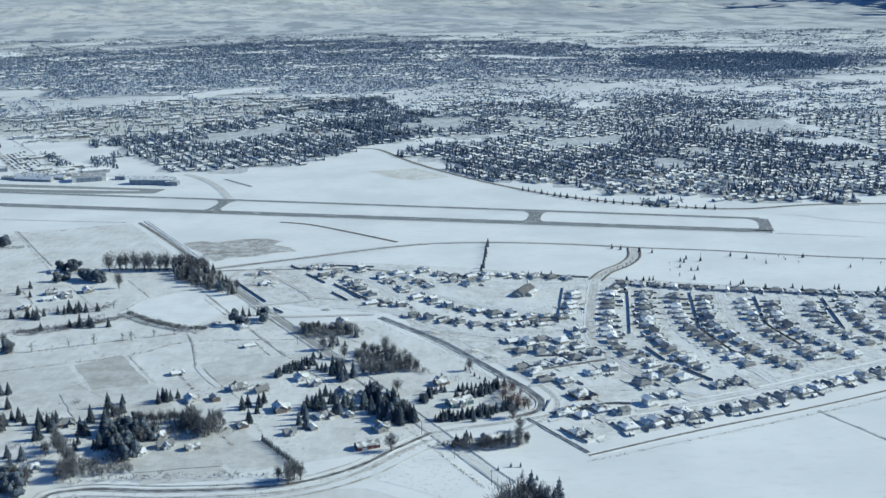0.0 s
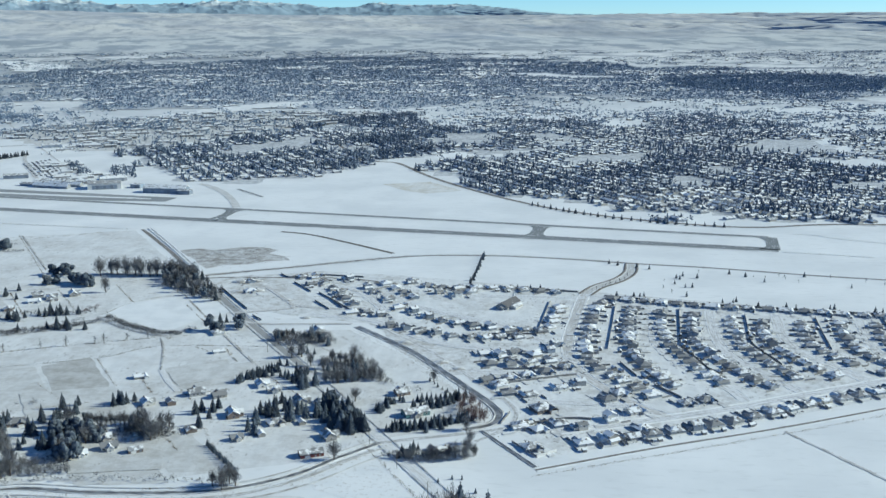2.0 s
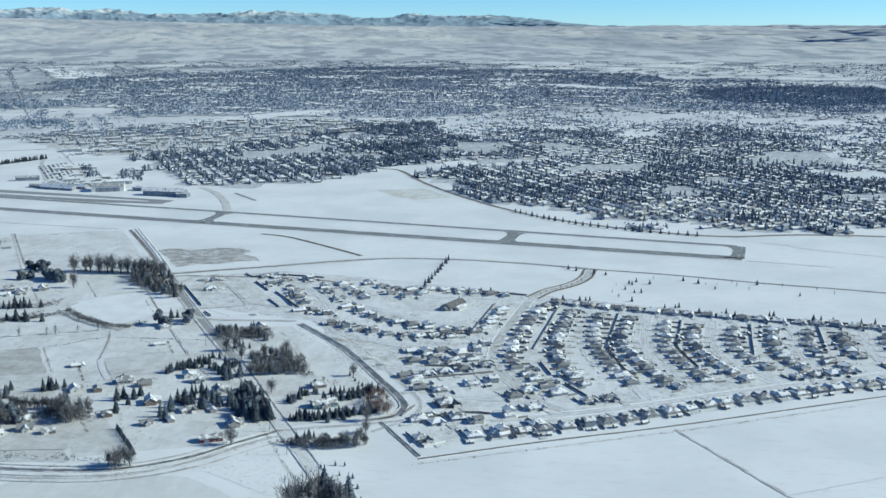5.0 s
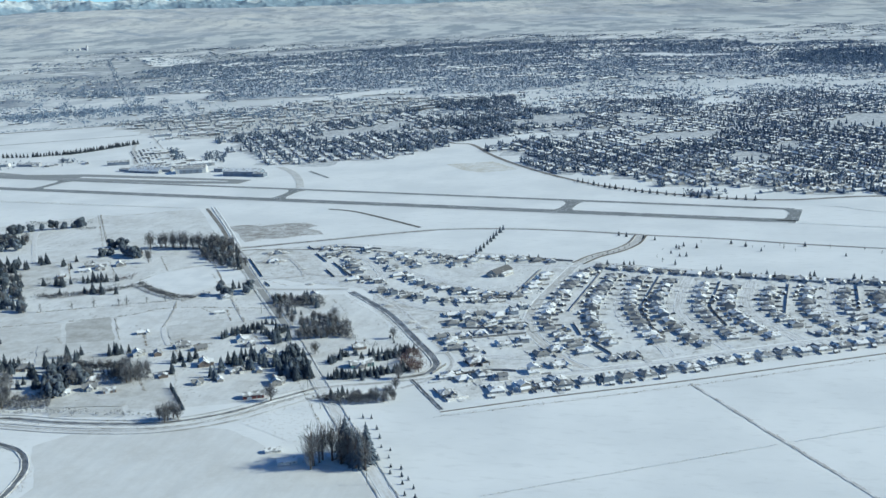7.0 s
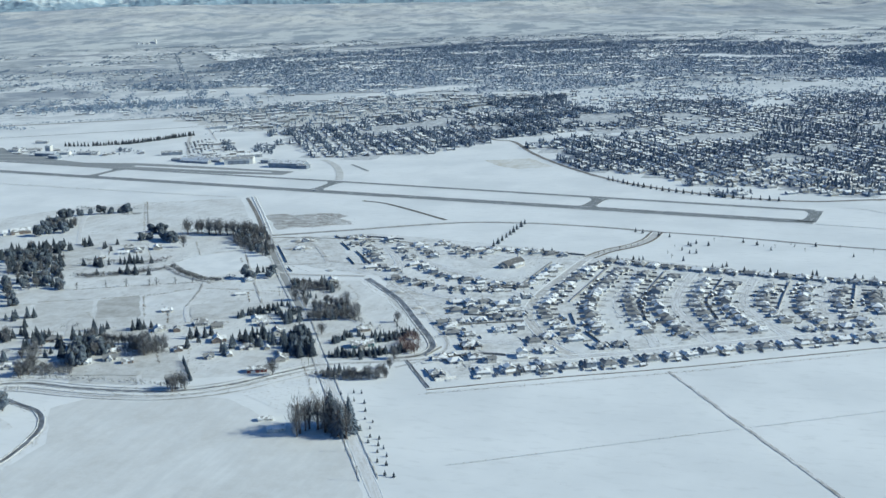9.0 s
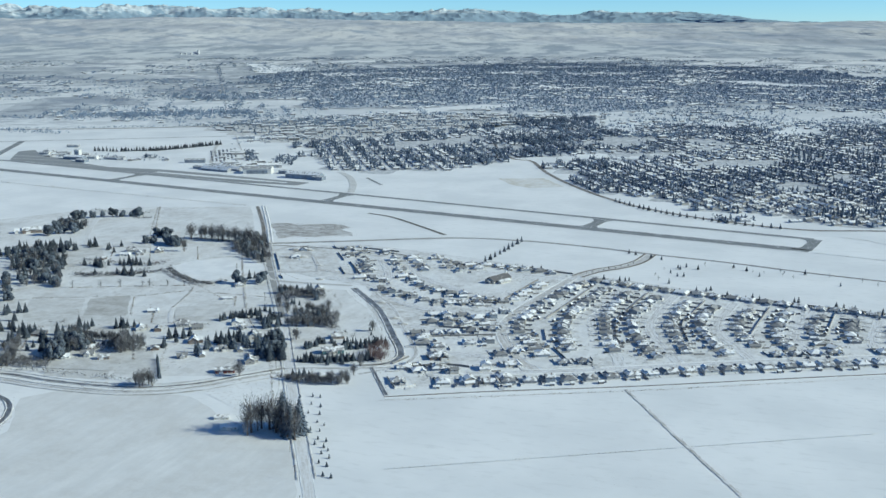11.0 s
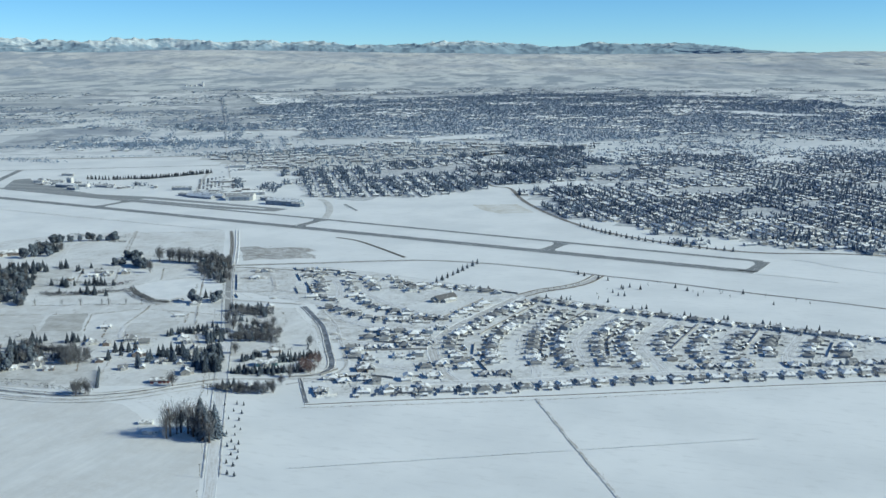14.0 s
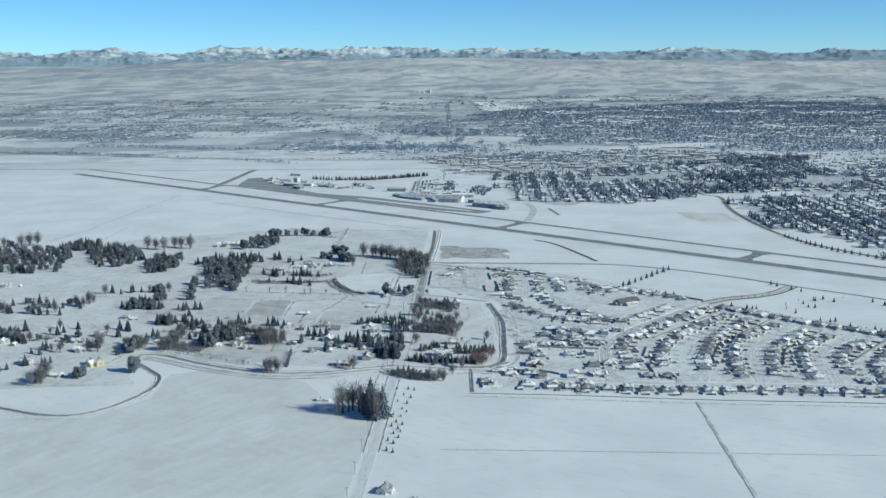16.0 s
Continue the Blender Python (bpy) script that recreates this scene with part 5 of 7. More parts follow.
ESTATE = "houses of the estate"
ROWS = [
    ([(150, 1036), (237, 1013), (313, 1001), (375, 990), (440, 981), (530, 968)], 16.4, 1),
    ([(146, 1022), (137, 985), (127, 920), (122, 868), (128, 826), (146, 795), (166, 760)], 16.4, 1),
    ([(174, 1002), (165, 953), (161, 908), (163, 849), (174, 808), (190, 776)], 16.4, -1),
    ([(200, 995), (193, 939), (194, 891), (200, 862), (212, 815), (228, 780)], 16.4, 1), ([(228, 985), (219, 937), (217, 902), (226, 855), (243, 812), (259, 784)], 16.4, -1),
    ([(260, 975), (256, 939), (255, 896), (260, 867), (270, 832), (284, 800)], 16.4, 1), ([(286, 966), (279, 922), (281, 886), (291, 856), (301, 833), (315, 810)], 16.4, -1),
    ([(321, 965), (313, 921), (315, 885), (326, 857), (338, 834)], 16.4, 1), ([(355, 970), (349, 934), (346, 898), (352, 865), (366, 840)], 16.4, -1),
    ([(383, 960), (379, 925), (378, 892), (387, 866), (400, 856)], 16.4, 1), ([(413, 959), (410, 927), (410, 899), (415, 875)], 16.4, -1),
    ([(452, 955), (446, 920), (446, 892)], 16.4, 1), ([(480, 950), (475, 920), (476, 892)], 16.4, -1), ([(430, 858), (480, 880), (520, 900)], 16, 1),
    ([(105, 668), (153, 687), (201, 708), (246, 734), (291, 761), (336, 783), (390, 809), (450, 838), (520, 872)], 16.5, -1),
    ([(345, 822), (380, 838), (410, 852)], 16, 1), ([(182, 744), (210, 757)], 16, 1),
]
for _pts, _gap, _side in ROWS:
    house_row(_pts, _gap, _side, ESTATE)
ESTATE_SOUTH = [(44, 788), (53, 777), (61, 793), (74, 801), (89, 810), (105, 822), (98, 774), (113, 784), (60, 761), (75, 757), (131, 713), (149, 728), (132, 752), (142, 764), (69, 695), (82, 690), (96, 701), (110, 695), (129, 677), (145, 682), (151, 697), (44, 827), (60, 827), (76, 833), (92, 838)]
ESTATE_MIDDLE = [(40, 852), (52, 847), (64, 858), (80, 853), (92, 863), (98, 880), (58, 922), (72, 923), (86, 920), (94, 933), (96, 949), (98, 966), (103, 983), (104, 999), (9, 901), (25, 898), (38, 897), (52, 900), (66, 902)]
ESTATE_NORTH_WEST = [(-149, 1072), (-137, 1080), (-122, 1054), (-113, 1037), (-105, 1021), (-93, 1001), (-165, 1104), (-151, 1103), (-114, 1098), (-89, 1063), (-79, 1044), (-62, 1019), (-72, 1080), (-60, 1062), (-49, 1044), (-38, 1029), (-46, 1089), (-90, 970), (-76, 971), (-61, 961), (-48, 990), (-33, 977), (-17, 959), (-4, 948), (11, 940), (26, 934), (41, 928), (-48, 926), (-34, 920), (-20, 912), (-6, 908), (18, 1054), (38, 1069), (22, 1070), (4, 1067), (-12, 1066), (-28, 1074), (-14, 1047), (4, 1037), (54, 1068), (70, 1064), (86, 1060), (102, 1056)]
for _x, _y in ESTATE_SOUTH + ESTATE_MIDDLE + ESTATE_NORTH_WEST:
    put_house(_house_rng.choice(("ranch", "hip", "hip", "ranch", "two_storey")), _house_rng.choice(("tan", "grey", "beige", "slate", "grey", "slate", "white")), _x, _y, 28 + _house_rng.choice((0, 90, 180, 270)) + _house_rng.uniform(-8, 8), ESTATE, _house_rng.random() < 0.42, _house_rng.uniform(0.86, 1.0))
put_house("hip", "grey", 77, 659, 25, ESTATE)
put_house("hip", "brick", 85, 728, 30, ESTATE, True, 1.15)
_walls = ("tan", "white", "grey", "brick", "beige", "white")
HOMES_WEST = [(-376, 563), (-356, 564), (-309, 548), (-340, 597), (-379, 665), (-318, 494), (-258, 481), (-401, 528), (-506, 655), (-539, 664), (-643, 704), (-270, 605), (-367, 666), (-224, 777), (-199, 720), (-169, 743), (-152, 674), (-204, 654), (-197, 895), (-441, 1092), (-406, 987), (-396, 1002), (-418, 958), (-436, 882), (-209, 628)]
HOMES_FARM = [(-379, 1015), (-399, 1080), (-412, 1008), (-433, 893), (-131, 702), (-98, 690), (-126, 764), (-156, 667), (-57, 667), (-89, 730), (-114, 754), (-18, 754), (-4, 712), (19, 651), (-151, 739), (-121, 706), (-195, 640), (-238, 667), (-275, 677), (-117, 661), (-111, 908), (-184, 902), (-422, 1103)]
_homes = []
for _q in HOMES_WEST + HOMES_FARM:
    if all(math.hypot(_q[0] - a, _q[1] - b) > 15 for a, b in _homes):
        _homes.append(_q)
for _i, (_x, _y) in enumerate(_homes):
    put_house(_house_rng.choice(("farm", "ranch", "hip", "farm")), _walls[_i % 6], _x, _y, 30 + _house_rng.choice((0, 90, 180)) + _house_rng.uniform(-6, 6), "homes among the fields", _house_rng.random() < 0.5, _house_rng.uniform(0.8, 1.0))
    if _i % 3 == 1:
        put_house("shed", _walls[(_i + 2) % 6], _x + _house_rng.uniform(14, 19), _y + _house_rng.uniform(-9, 9), 30 + _house_rng.choice((0, 90)), "sheds among the fields", size=_house_rng.uniform(0.7, 1.1), category="shed")
put_house("barn", "brick", -612, 1070, 40, "barns", True, 1.2, "barn")
put_house("barn", "red", -63, 639, 25, "barns", True, 0.75, "barn")
put_house("barn", "white", -622, 1064, 40, "barns", category="barn")
put_house("barn", "teal", -4, 714, 30, "barns", size=0.9, category="barn")
put_house("barn", "white", 3, 533, 25, "barns", size=0.6, category="barn")
put_house("farm", "white", 140, 421, 100, "homes among the fields", True, 0.85)
put_house("barn", "grey", -181, 843, 30, "barns", size=0.5, category="barn")
put_house("barn", "white", -12, 548, 25, "barns", size=0.5, category="barn")
for _x, _y, _a in ((163, 422, 20), (168, 425, 20)):
    put_house("shed", "grey", _x, _y, _a, "sheds among the fields", size=0.42, category="shed")
put_house("ranch", "slate", -215, 1082, 118, ESTATE, True, 0.9)
put_house("hip", "white", -205, 1040, 28, ESTATE, False, 0.85)
put_house("farm", "yellow", -258, 523, 5, "homes among the fields", size=1.1)


def church(at):
    """A long steep nave along x with a lower hall on its sunny side and a slim steeple at its far end."""
    ob = tagged(new("church"), "tan church with a long steep roof mostly bare of snow", "church")
    for n, b, h, r, axis, e, roof, words in (
        ("nave", (-20, 17, -8, 8), 3.6, 5.0, "x", 0, M_ROOF_CHURCH, "steep dark roof mostly bare of snow"),
        ("hall", (-14, 6, -16, -7), 3.0, 1.6, "x", 0, M_ROOF, "low hall roof under snow"),
        ("porch", (-24, -19, -4, 4), 2.8, 1.8, "x", 0, M_ROOF, "porch roof under snow"),
    ):
        wb, rb = bmesh.new(), bmesh.new()
        wall_block(wb, *b, h, r, axis)
        gable(rb, b[0], b[1], b[2], b[3] + e, h, r, 0.7, 0.3, axis)
        part(n, bm_mesh(n, wb, M_WALLS["beige"]), ob)
        part(n + "_roof", bm_mesh(n + "_roof", rb, roof), ob, words)
    bm = bmesh.new()
    box(bm, 13.2, 15.2, -1, 1, 6.5, 10)
    tip = bm.verts.new((14.2, 0, 15))
    ring = [bm.verts.new(p) for p in ((13.1, -1.1, 10), (15.3, -1.1, 10), (15.3, 1.1, 10), (13.1, 1.1, 10))]
    for i in range(4):
        bm.faces.new([ring[i], ring[(i + 1) % 4], tip])
    part("steeple", bm_mesh("steeple", bm, M_TRIM), ob, "slender pale steeple")
    for x in (-16, -9, -3, 3, 9, 14):
        window(ob, x, 8.04, 1.1, 1.5, 1.2, 90)
    for x in (-10, -4, 2):
        window(ob, x, -16.04, 1.0, 1.5, 1.2, -90)
    part("front_door", box_mesh("front_door", (-24.15, -24.0, -0.9, 0.9, 0, 2.2), M_WALLS["slate"]), ob)
    ob.matrix_basis = at


church(pose(56, 1006, 0, 0, 0, 66) @ Matrix.Scale(0.78, 4))


# ---- small boards between yards, parked cars ----
_yard = []
_yard_rng = random.Random(12)


def yard_boards():
    verts, faces = [], []
    for x, y, face in _yard:
        c, n = math.cos(face), math.sin(face)
        for side in (-8.4, 8.4):
            if _yard_rng.random() < 0.8:
                k, far = len(verts), _yard_rng.uniform(9, 13)
                for u, v in ((side, 3.5), (side, far), (side + 0.12, far), (side + 0.12, 3.5)):
                    for z in (0.0, 1.5):
                        verts.append((x + u * c - v * n, y + u * n + v * c, z))
                faces += [(k, k + 2, k + 3, k + 1), (k + 2, k + 4, k + 5, k + 3), (k + 4, k + 6, k + 7, k + 5), (k + 6, k, k + 1, k + 7), (k + 1, k + 3, k + 5, k + 7)]
    tagged(new("yard_boards", mesh("yard_boards", verts, faces, M_FENCE)), "weathered boards dividing snowy back yards", "fence", kind="stuff")


def parked_car(at, kit=[]):
    if kit:
        ob = copy_thing(kit[0], at)
        return ob
    ob = tagged(new("car"), "parked car on a snowy driveway", "car", "parked cars")
    part("body", box_mesh("body", (-2.2, 2.2, -0.9, 0.9, 0.35, 0.95), M_CAR, 0.15), ob)
    part("cabin", box_mesh("cabin", (-1.5, 0.9, -0.8, 0.8, 0.93, 1.5), M_GLASS, 0.2), ob)
    bm = bmesh.new()
    bmesh.ops.create_cone(bm, cap_ends=True, segments=10, radius1=0.34, radius2=0.34, depth=0.22)
    wheel = bm_mesh("wheel", bm, M_RUBBER)
    for x in (-1.4, 1.4):
        for y in (-0.82, 0.82):
            part("wheel", wheel, ob, at=pose(x, y, 0.34, 90, 0, 0))
    ob.matrix_basis = at
    kit.append(ob)
    return ob


for _o in [o for o in scene.objects if o.name.split(".")[0] == "house" and o["group"] == ESTATE]:
    _m = _o.matrix_basis
    _f = math.atan2(_m[1][0], _m[0][0])
    _yard.append((_m[0][3], _m[1][3], _f))
    if _yard_rng.random() < 0.28:
        _d, _u = _yard_rng.uniform(9.2, 10.5), _yard_rng.choice((4.5, 6.5))
        parked_car(pose(_m[0][3] + _u * math.cos(_f) + _d * math.sin(_f), _m[1][3] + _u * math.sin(_f) - _d * math.cos(_f), 0.05, 0, 0, math.degrees(_f) + 90))
yard_boards()


# ---- airfield things ----
def hangar(w, d, h, wall, at, label):
    ob = tagged(new("hangar"), label, "hangar")
    bm = bmesh.new()
    wall_block(bm, -w / 2, w / 2, -d / 2, d / 2, h, w * 0.06)
    part("body", bm_mesh("body", bm, M_WALLS[wall]), ob)
    bm = bmesh.new()
    gable(bm, -w / 2, w / 2, -d / 2, d / 2, h, w * 0.06, 0.5, 0.35)
    part("roof", bm_mesh("roof", bm, M_ROOF), ob, "low snowy roof")
    n = max(2, int(w / 7))
    leaf = box_mesh("door_leaf", (-w * 0.36 / n, w * 0.36 / n, -0.08, 0.08, 0, h * 0.75), M_WALLS["slate"])
    for i in range(n):
        part("door_leaf", leaf, ob, at=pose((i - (n - 1) / 2) * w * 0.75 / n, -d / 2 - 0.12 - 0.1 * (i % 2), 0))
    ob.matrix_basis = at


for _x, _y, _w, _d, _h, _c, _r in (
    (-612, 1686, 52, 34, 9, "white", 20), (-560, 1692, 18, 14, 6, "steel", -12), (-626, 1758, 44, 14, 6, "grey", 30), (-496, 1646, 70, 20, 8, "steel", -6), (-462, 1634, 20, 14, 6, "slate", -6),
    (-700, 1682, 66, 10, 4, "grey", -12), (-684, 1700, 60, 10, 4, "grey", -12), (-722, 1718, 52, 10, 4, "white", 0), (-715, 1736, 48, 10, 4, "grey", 8), (-745, 1700, 30, 10, 4, "grey", -12),
    (-806, 1778, 40, 10, 6, "slate", 20), (-1072, 1748, 48, 16, 6, "slate", -2), (-1105, 1800, 12, 10, 13, "white", 0), (-1050, 1768, 32, 14, 5, "white", 15), (-992, 1772, 46, 12, 4, "grey", 4),
    (-1220, 1932, 26, 12, 5, "grey", 20), (-1190, 1800, 22, 10, 4, "white", 10), (-1150, 1812, 28, 10, 4, "grey", 20), (-1030, 1716, 26, 12, 5, "steel", -12), (-938, 2216, 40, 18, 6, "slate", 30)):
    hangar(_w, _d, _h, _c, pose(_x, _y, 0, 0, 0, _r), f"{WALL_WORDS[_c]} airfield building with snowy low roof")


def light_aircraft(at):
    """A small high-wing aeroplane taxiing on the runway."""
    ob = tagged(new("light_aircraft"), "small pale high-wing aeroplane on the runway", "aeroplane")
    hull, _ = stem("", [(0, 0, -4.2, 0.15), (0, 0, -3.0, 0.35), (0, 0, 0.2, 0.65), (0, 0, 2.2, 0.62), (0, 0, 3.3, 0.4), (0, 0, 3.7, 0.1)], 10, None)
    part("fuselage", mesh("fuselage", [(z, x, y + 1.5) for x, y, z in hull], stem("", [(0, 0, 0, 1)] * 6, 10, None)[1], M_TRIM), ob)
    part("wing", box_mesh("wing", (0.2, 1.8, -5.5, 5.5, 2.15, 2.3), M_TRIM, 0.06), ob)
    part("tailplane", box_mesh("tailplane", (-4.3, -3.4, -1.7, 1.7, 1.55, 1.63), M_TRIM, 0.03), ob)
    part("fin", box_mesh("fin", (-4.4, -3.4, -0.06, 0.06, 1.6, 2.9), M_WALLS["slate"], 0.02), ob)
    part("windscreen", box_mesh("windscreen", (1.4, 2.2, -0.5, 0.5, 1.75, 2.15), M_GLASS, 0.05), ob)
    bm = bmesh.new()
    bmesh.ops.create_cone(bm, cap_ends=True, segments=12, radius1=0.28, radius2=0.28, depth=0.2)
    wheel = bm_mesh("wheel", bm, M_RUBBER)
    for x, y in ((2.4, 0), (0.5, -1.2), (0.5, 1.2)):
        part("wheel", wheel, ob, at=pose(x, y, 0.28, 90, 0, 0))
        part("leg", box_mesh("leg", (x - 0.05, x + 0.05, y * 0.7 - 0.05, y * 0.7 + 0.05, 0.3, 1.1), M_METAL), ob)
    ob.matrix_basis = at


light_aircraft(pose(-348, 1417, LAYER[0] + 0.02, 0, 0, 168.8))


# ---- fences ----
def fence(points, height, label, mat=M_FENCE, gap=8.0):
    ob = tagged(new("fence"), label, "fence")
    line = smooth(points, gap) if len(points) > 2 else None
    if line is None:
        a, b = Vector((*points[0], 0)), Vector((*points[1], 0))
        k = max(1, round((b - a).length / gap))
        line = [a.lerp(b, i / k) for i in range(k + 1)]
    ob.location = line[0]
    base = line[0]
    panel = {}
    post = box_mesh("post", (-0.08, 0.08, -0.08, 0.08, -0.2, height + 0.12), M_POST)
    for a, b in zip(line, line[1:]):
        w = round((b - a).length, 1)
        if w not in panel:
            panel[w] = box_mesh("panel", (0.05, w - 0.05, -0.04, 0.04, 0.06 if height > 1.2 else height - 0.25, height), mat)
        ang = math.degrees(math.atan2(b.y - a.y, b.x - a.x))
        part("panel", panel[w], ob, at=pose(a.x - base.x, a.y - base.y, 0, 0, 0, ang))
        part("post", post, ob, at=pose(a.x - base.x, a.y - base.y, 0))


def utility_pole(at, kit=[]):
    if kit:
        return copy_thing(kit[0], at)
    ob = tagged(new("utility_pole"), "weathered wooden utility pole beside a snowy road", "utility pole", "roadside poles")
    part("pole", mesh("pole", *stem("", [(0, 0, -0.5, 0.17), (0, 0, 4, 0.15), (0, 0, 9.5, 0.11)], 8, M_POST), M_POST), ob)
    part("crossarm", box_mesh("crossarm", (-1.2, 1.2, -0.06, 0.06, 8.7, 8.85), M_POST, 0.02), ob)
    for x in (-1.05, -0.35, 0.35, 1.05):
        part("insulator", box_mesh("insulator", (x - 0.06, x + 0.06, -0.06, 0.06, 8.85, 9.05), M_GLASS, 0.02), ob)
    ob.matrix_basis = at
    kit.append(ob)
    return ob


for _i in range(13):
    utility_pole(pose(129 - 22.5 * _i, 397 + 37.5 * _i, 0, 0, 0, 59))

BOARD = "weathered board fence between snowy back yards"
for _pts in ([(158, 1010), (150, 945), (141, 874)], [(148, 838), (158, 805)], [(169, 786), (186, 759)], [(217, 1003), (210, 945), (203, 887)], [(203, 887), (216, 828), (221, 817)], [(275, 987), (269, 940), (264, 894), (276, 841)], [(337, 980), (331, 930), (326, 883)], [(397, 980), (389, 900)], [(466, 955), (461, 900)], [(96, 1022), (82, 912)], [(150, 1046), (237, 1022), (313, 1009), (375, 999), (440, 990), (540, 975)], [(-20, 1062), (37, 1074), (125, 1060)], [(40, 908), (82, 912)], [(-150, 1116), (-100, 1108)], [(-135, 1040), (-94, 980)], [(56, 700), (62, 722)], [(62, 694), (100, 712), (118, 712)], [(112, 806), (60, 784)], [(55, 815), (108, 820)], [(-239, 1054), (-192, 976)], [(-181, 954), (-169, 939)], [(-133, 1009), (-114, 980)], [(-123, 1024), (-102, 985)], [(-191, 1117), (-180, 1102), (-162, 1103)], [(-169, 1081), (-144, 1044)]):
    fence(_pts, 1.8, BOARD)
fence([(64, 668), (80, 645)], 1.8, BOARD)
fence([(80, 645), (93, 656)], 1.8, "white panel fence round a corner garden", M_TRIM)

# ---- stuff: weeds, far town, far woods ----
def weeds(lines, per_metre, height, label, name="weeds", wide=0.8):
    rng = random.Random(len(lines) * 13)
    verts, faces = [], []
    for pts in lines:
        line = smooth(pts, 4.0)
        for a, b in zip(line, line[1:]):
            for _ in range(max(1, int((b - a).length * per_metre * (0.2 + 1.6 * rng.random() ** 2)))):
                p = a.lerp(b, rng.random()) + Vector((rng.gauss(0, wide), rng.gauss(0, wide), 0))
                h = height * rng.uniform(0.4, 1.2)
                for _ in range(3):
                    k, t = len(verts), rng.uniform(0, 6.3)
                    w, lean = 0.2 * h, Vector((math.cos(t), math.sin(t), 0))
                    s = Vector((-lean.y, lean.x, 0)) * w
                    x, y, z, sc = place(p.x, p.y)
                    q = Vector((x, y, z))
                    verts += [tuple(q - s * 0.6 * sc), tuple(q + s * 0.6 * sc), tuple(q + (lean * 0.4 * h + s * 0.5 + Vector((0, 0, h))) * sc), tuple(q + (lean * 0.3 * h - s * 0.5 + Vector((0, 0, 0.8 * h))) * sc)]
                    faces.append((k, k + 1, k + 2, k + 3))
    tagged(new(name, mesh(name, verts, faces, M_WEED)), label, "weeds", kind="stuff")


weeds([WEST_CANAL, [(p[0] + 6, p[1] - 6) for p in WEST_CANAL], EAST_CANAL, [(p[0] - 7, p[1] - 5) for p in EAST_CANAL], SOUTH_CANAL], 2.2, 0.55, "dry weeds along the canal banks", wide=2.4)
weeds([[(246, 700), (301, 607), (346, 531), (420, 400)], [(-276, 1110), (-345, 1230), (-421, 1357)]], 1.0, 0.5, "dry weeds along the field ditches", wide=1.0)
weeds([[(78, 617), (248, 697), (380, 765)], [(-325, 937), (-285, 905), (-230, 883), (-193, 941)], [(-474, 1328), (-666, 1209)], [(-898, 1118), (-795, 951)], [(-946, 1092), (-883, 931)], [(-1175, 1507), (-951, 1090)], [(-61, 594), (-158, 582)], [(-576, 1308), (-449, 1101)], [(-1022, 1443), (-444, 1350)], [(-268, 581), (-242, 496)], [(-283, 433), (-174, 498)], [(-190, 760), (-140, 690)], [(-330, 700), (-250, 640)], [(-420, 640), (-330, 600)], [(-500, 720), (-420, 760)], [(-230, 700), (-160, 740)], [(-150, 690), (-110, 610)], [(-170, 640), (-206, 600)], [(-300, 760), (-240, 700)], [(-400, 560), (-300, 540)], [(-620, 820), (-540, 870)], [(-120, 800), (-60, 840), (-90, 900)], [(-150, 940), (-230, 1000)], [(-250, 890), (-190, 845)]], 2.6, 0.6, "dry weeds along the fence lines")
weeds(HEDGE_LINES, 3.4, 0.7, "dark dry weeds along hedgerows", wide=0.6)
weeds([[(-334, 1226), (-240, 1250)], [(-322, 1205), (-230, 1235)], [(-310, 1185), (-218, 1215)], [(-298, 1165), (-205, 1195)], [(-285, 1148), (-200, 1190)]], 5.0, 0.55, "dry weeds on waste ground", wide=7)


def brush(lines, per_metre, low, high, label, mat, wide=2.0):
    """Leafless shrubs along a line."""
    rng = random.Random(len(lines) * 17 + 3)
    bits = []
    for pts in lines:
        line = smooth(pts, 5.0)
        for a, b in zip(line, line[1:]):
            for _ in range(int((b - a).length * per_metre * rng.uniform(0.3, 1.7) + rng.random())):
                p = a.lerp(b, rng.random()) + Vector((rng.gauss(0, wide), rng.gauss(0, wide), 0))
                h = rng.uniform(low, high)
                v, f = shards(rng, 16, 0.02, 1.0, 0.6, 0.04, 0.4)
                bits.append(([(x * h + p.x, y * h + p.y, z * h) for x, y, z in v], f))
    tagged(new("brush", mesh("brush", *join(bits), mat)), label, "shrubs", kind="stuff")


brush([[(-404, 880), (-369, 897), (-333, 931)], [(-320, 948), (-290, 915), (-262, 897), (-238, 886), (-219, 910)], [(-612, 1124), (-572, 1119)], [(-647, 1245), (-588, 1228), (-548, 1247)], [(-425, 925), (-333, 962)], [(-55, 795), (-20, 770), (-5, 760)], [(-140, 880), (-100, 872)], [(8, 640), (38, 652)], [(-200, 645), (-150, 668), (-190, 672)], [(-300, 640), (-230, 650)], [(-246, 583), (-200, 592), (-110, 596)]], 0.55, 2.0, 4.5, "leafless brush along field edges and yards", M_TWIG)
brush(HEDGE_LINES + [[(-350, 838), (-240, 884)], [(-395, 880), (-330, 905)], [(-400, 915), (-345, 940)], [(-480, 1026), (-395, 1058)], [(-300, 640), (-200, 690)], [(-260, 600), (-170, 640)], [(-130, 800), (-190, 900)], [(-174, 661), (-137, 597)]], 0.09, 0.8, 2.2, "scattered dark shrubs along field fences", M_THICKET, 0.8)
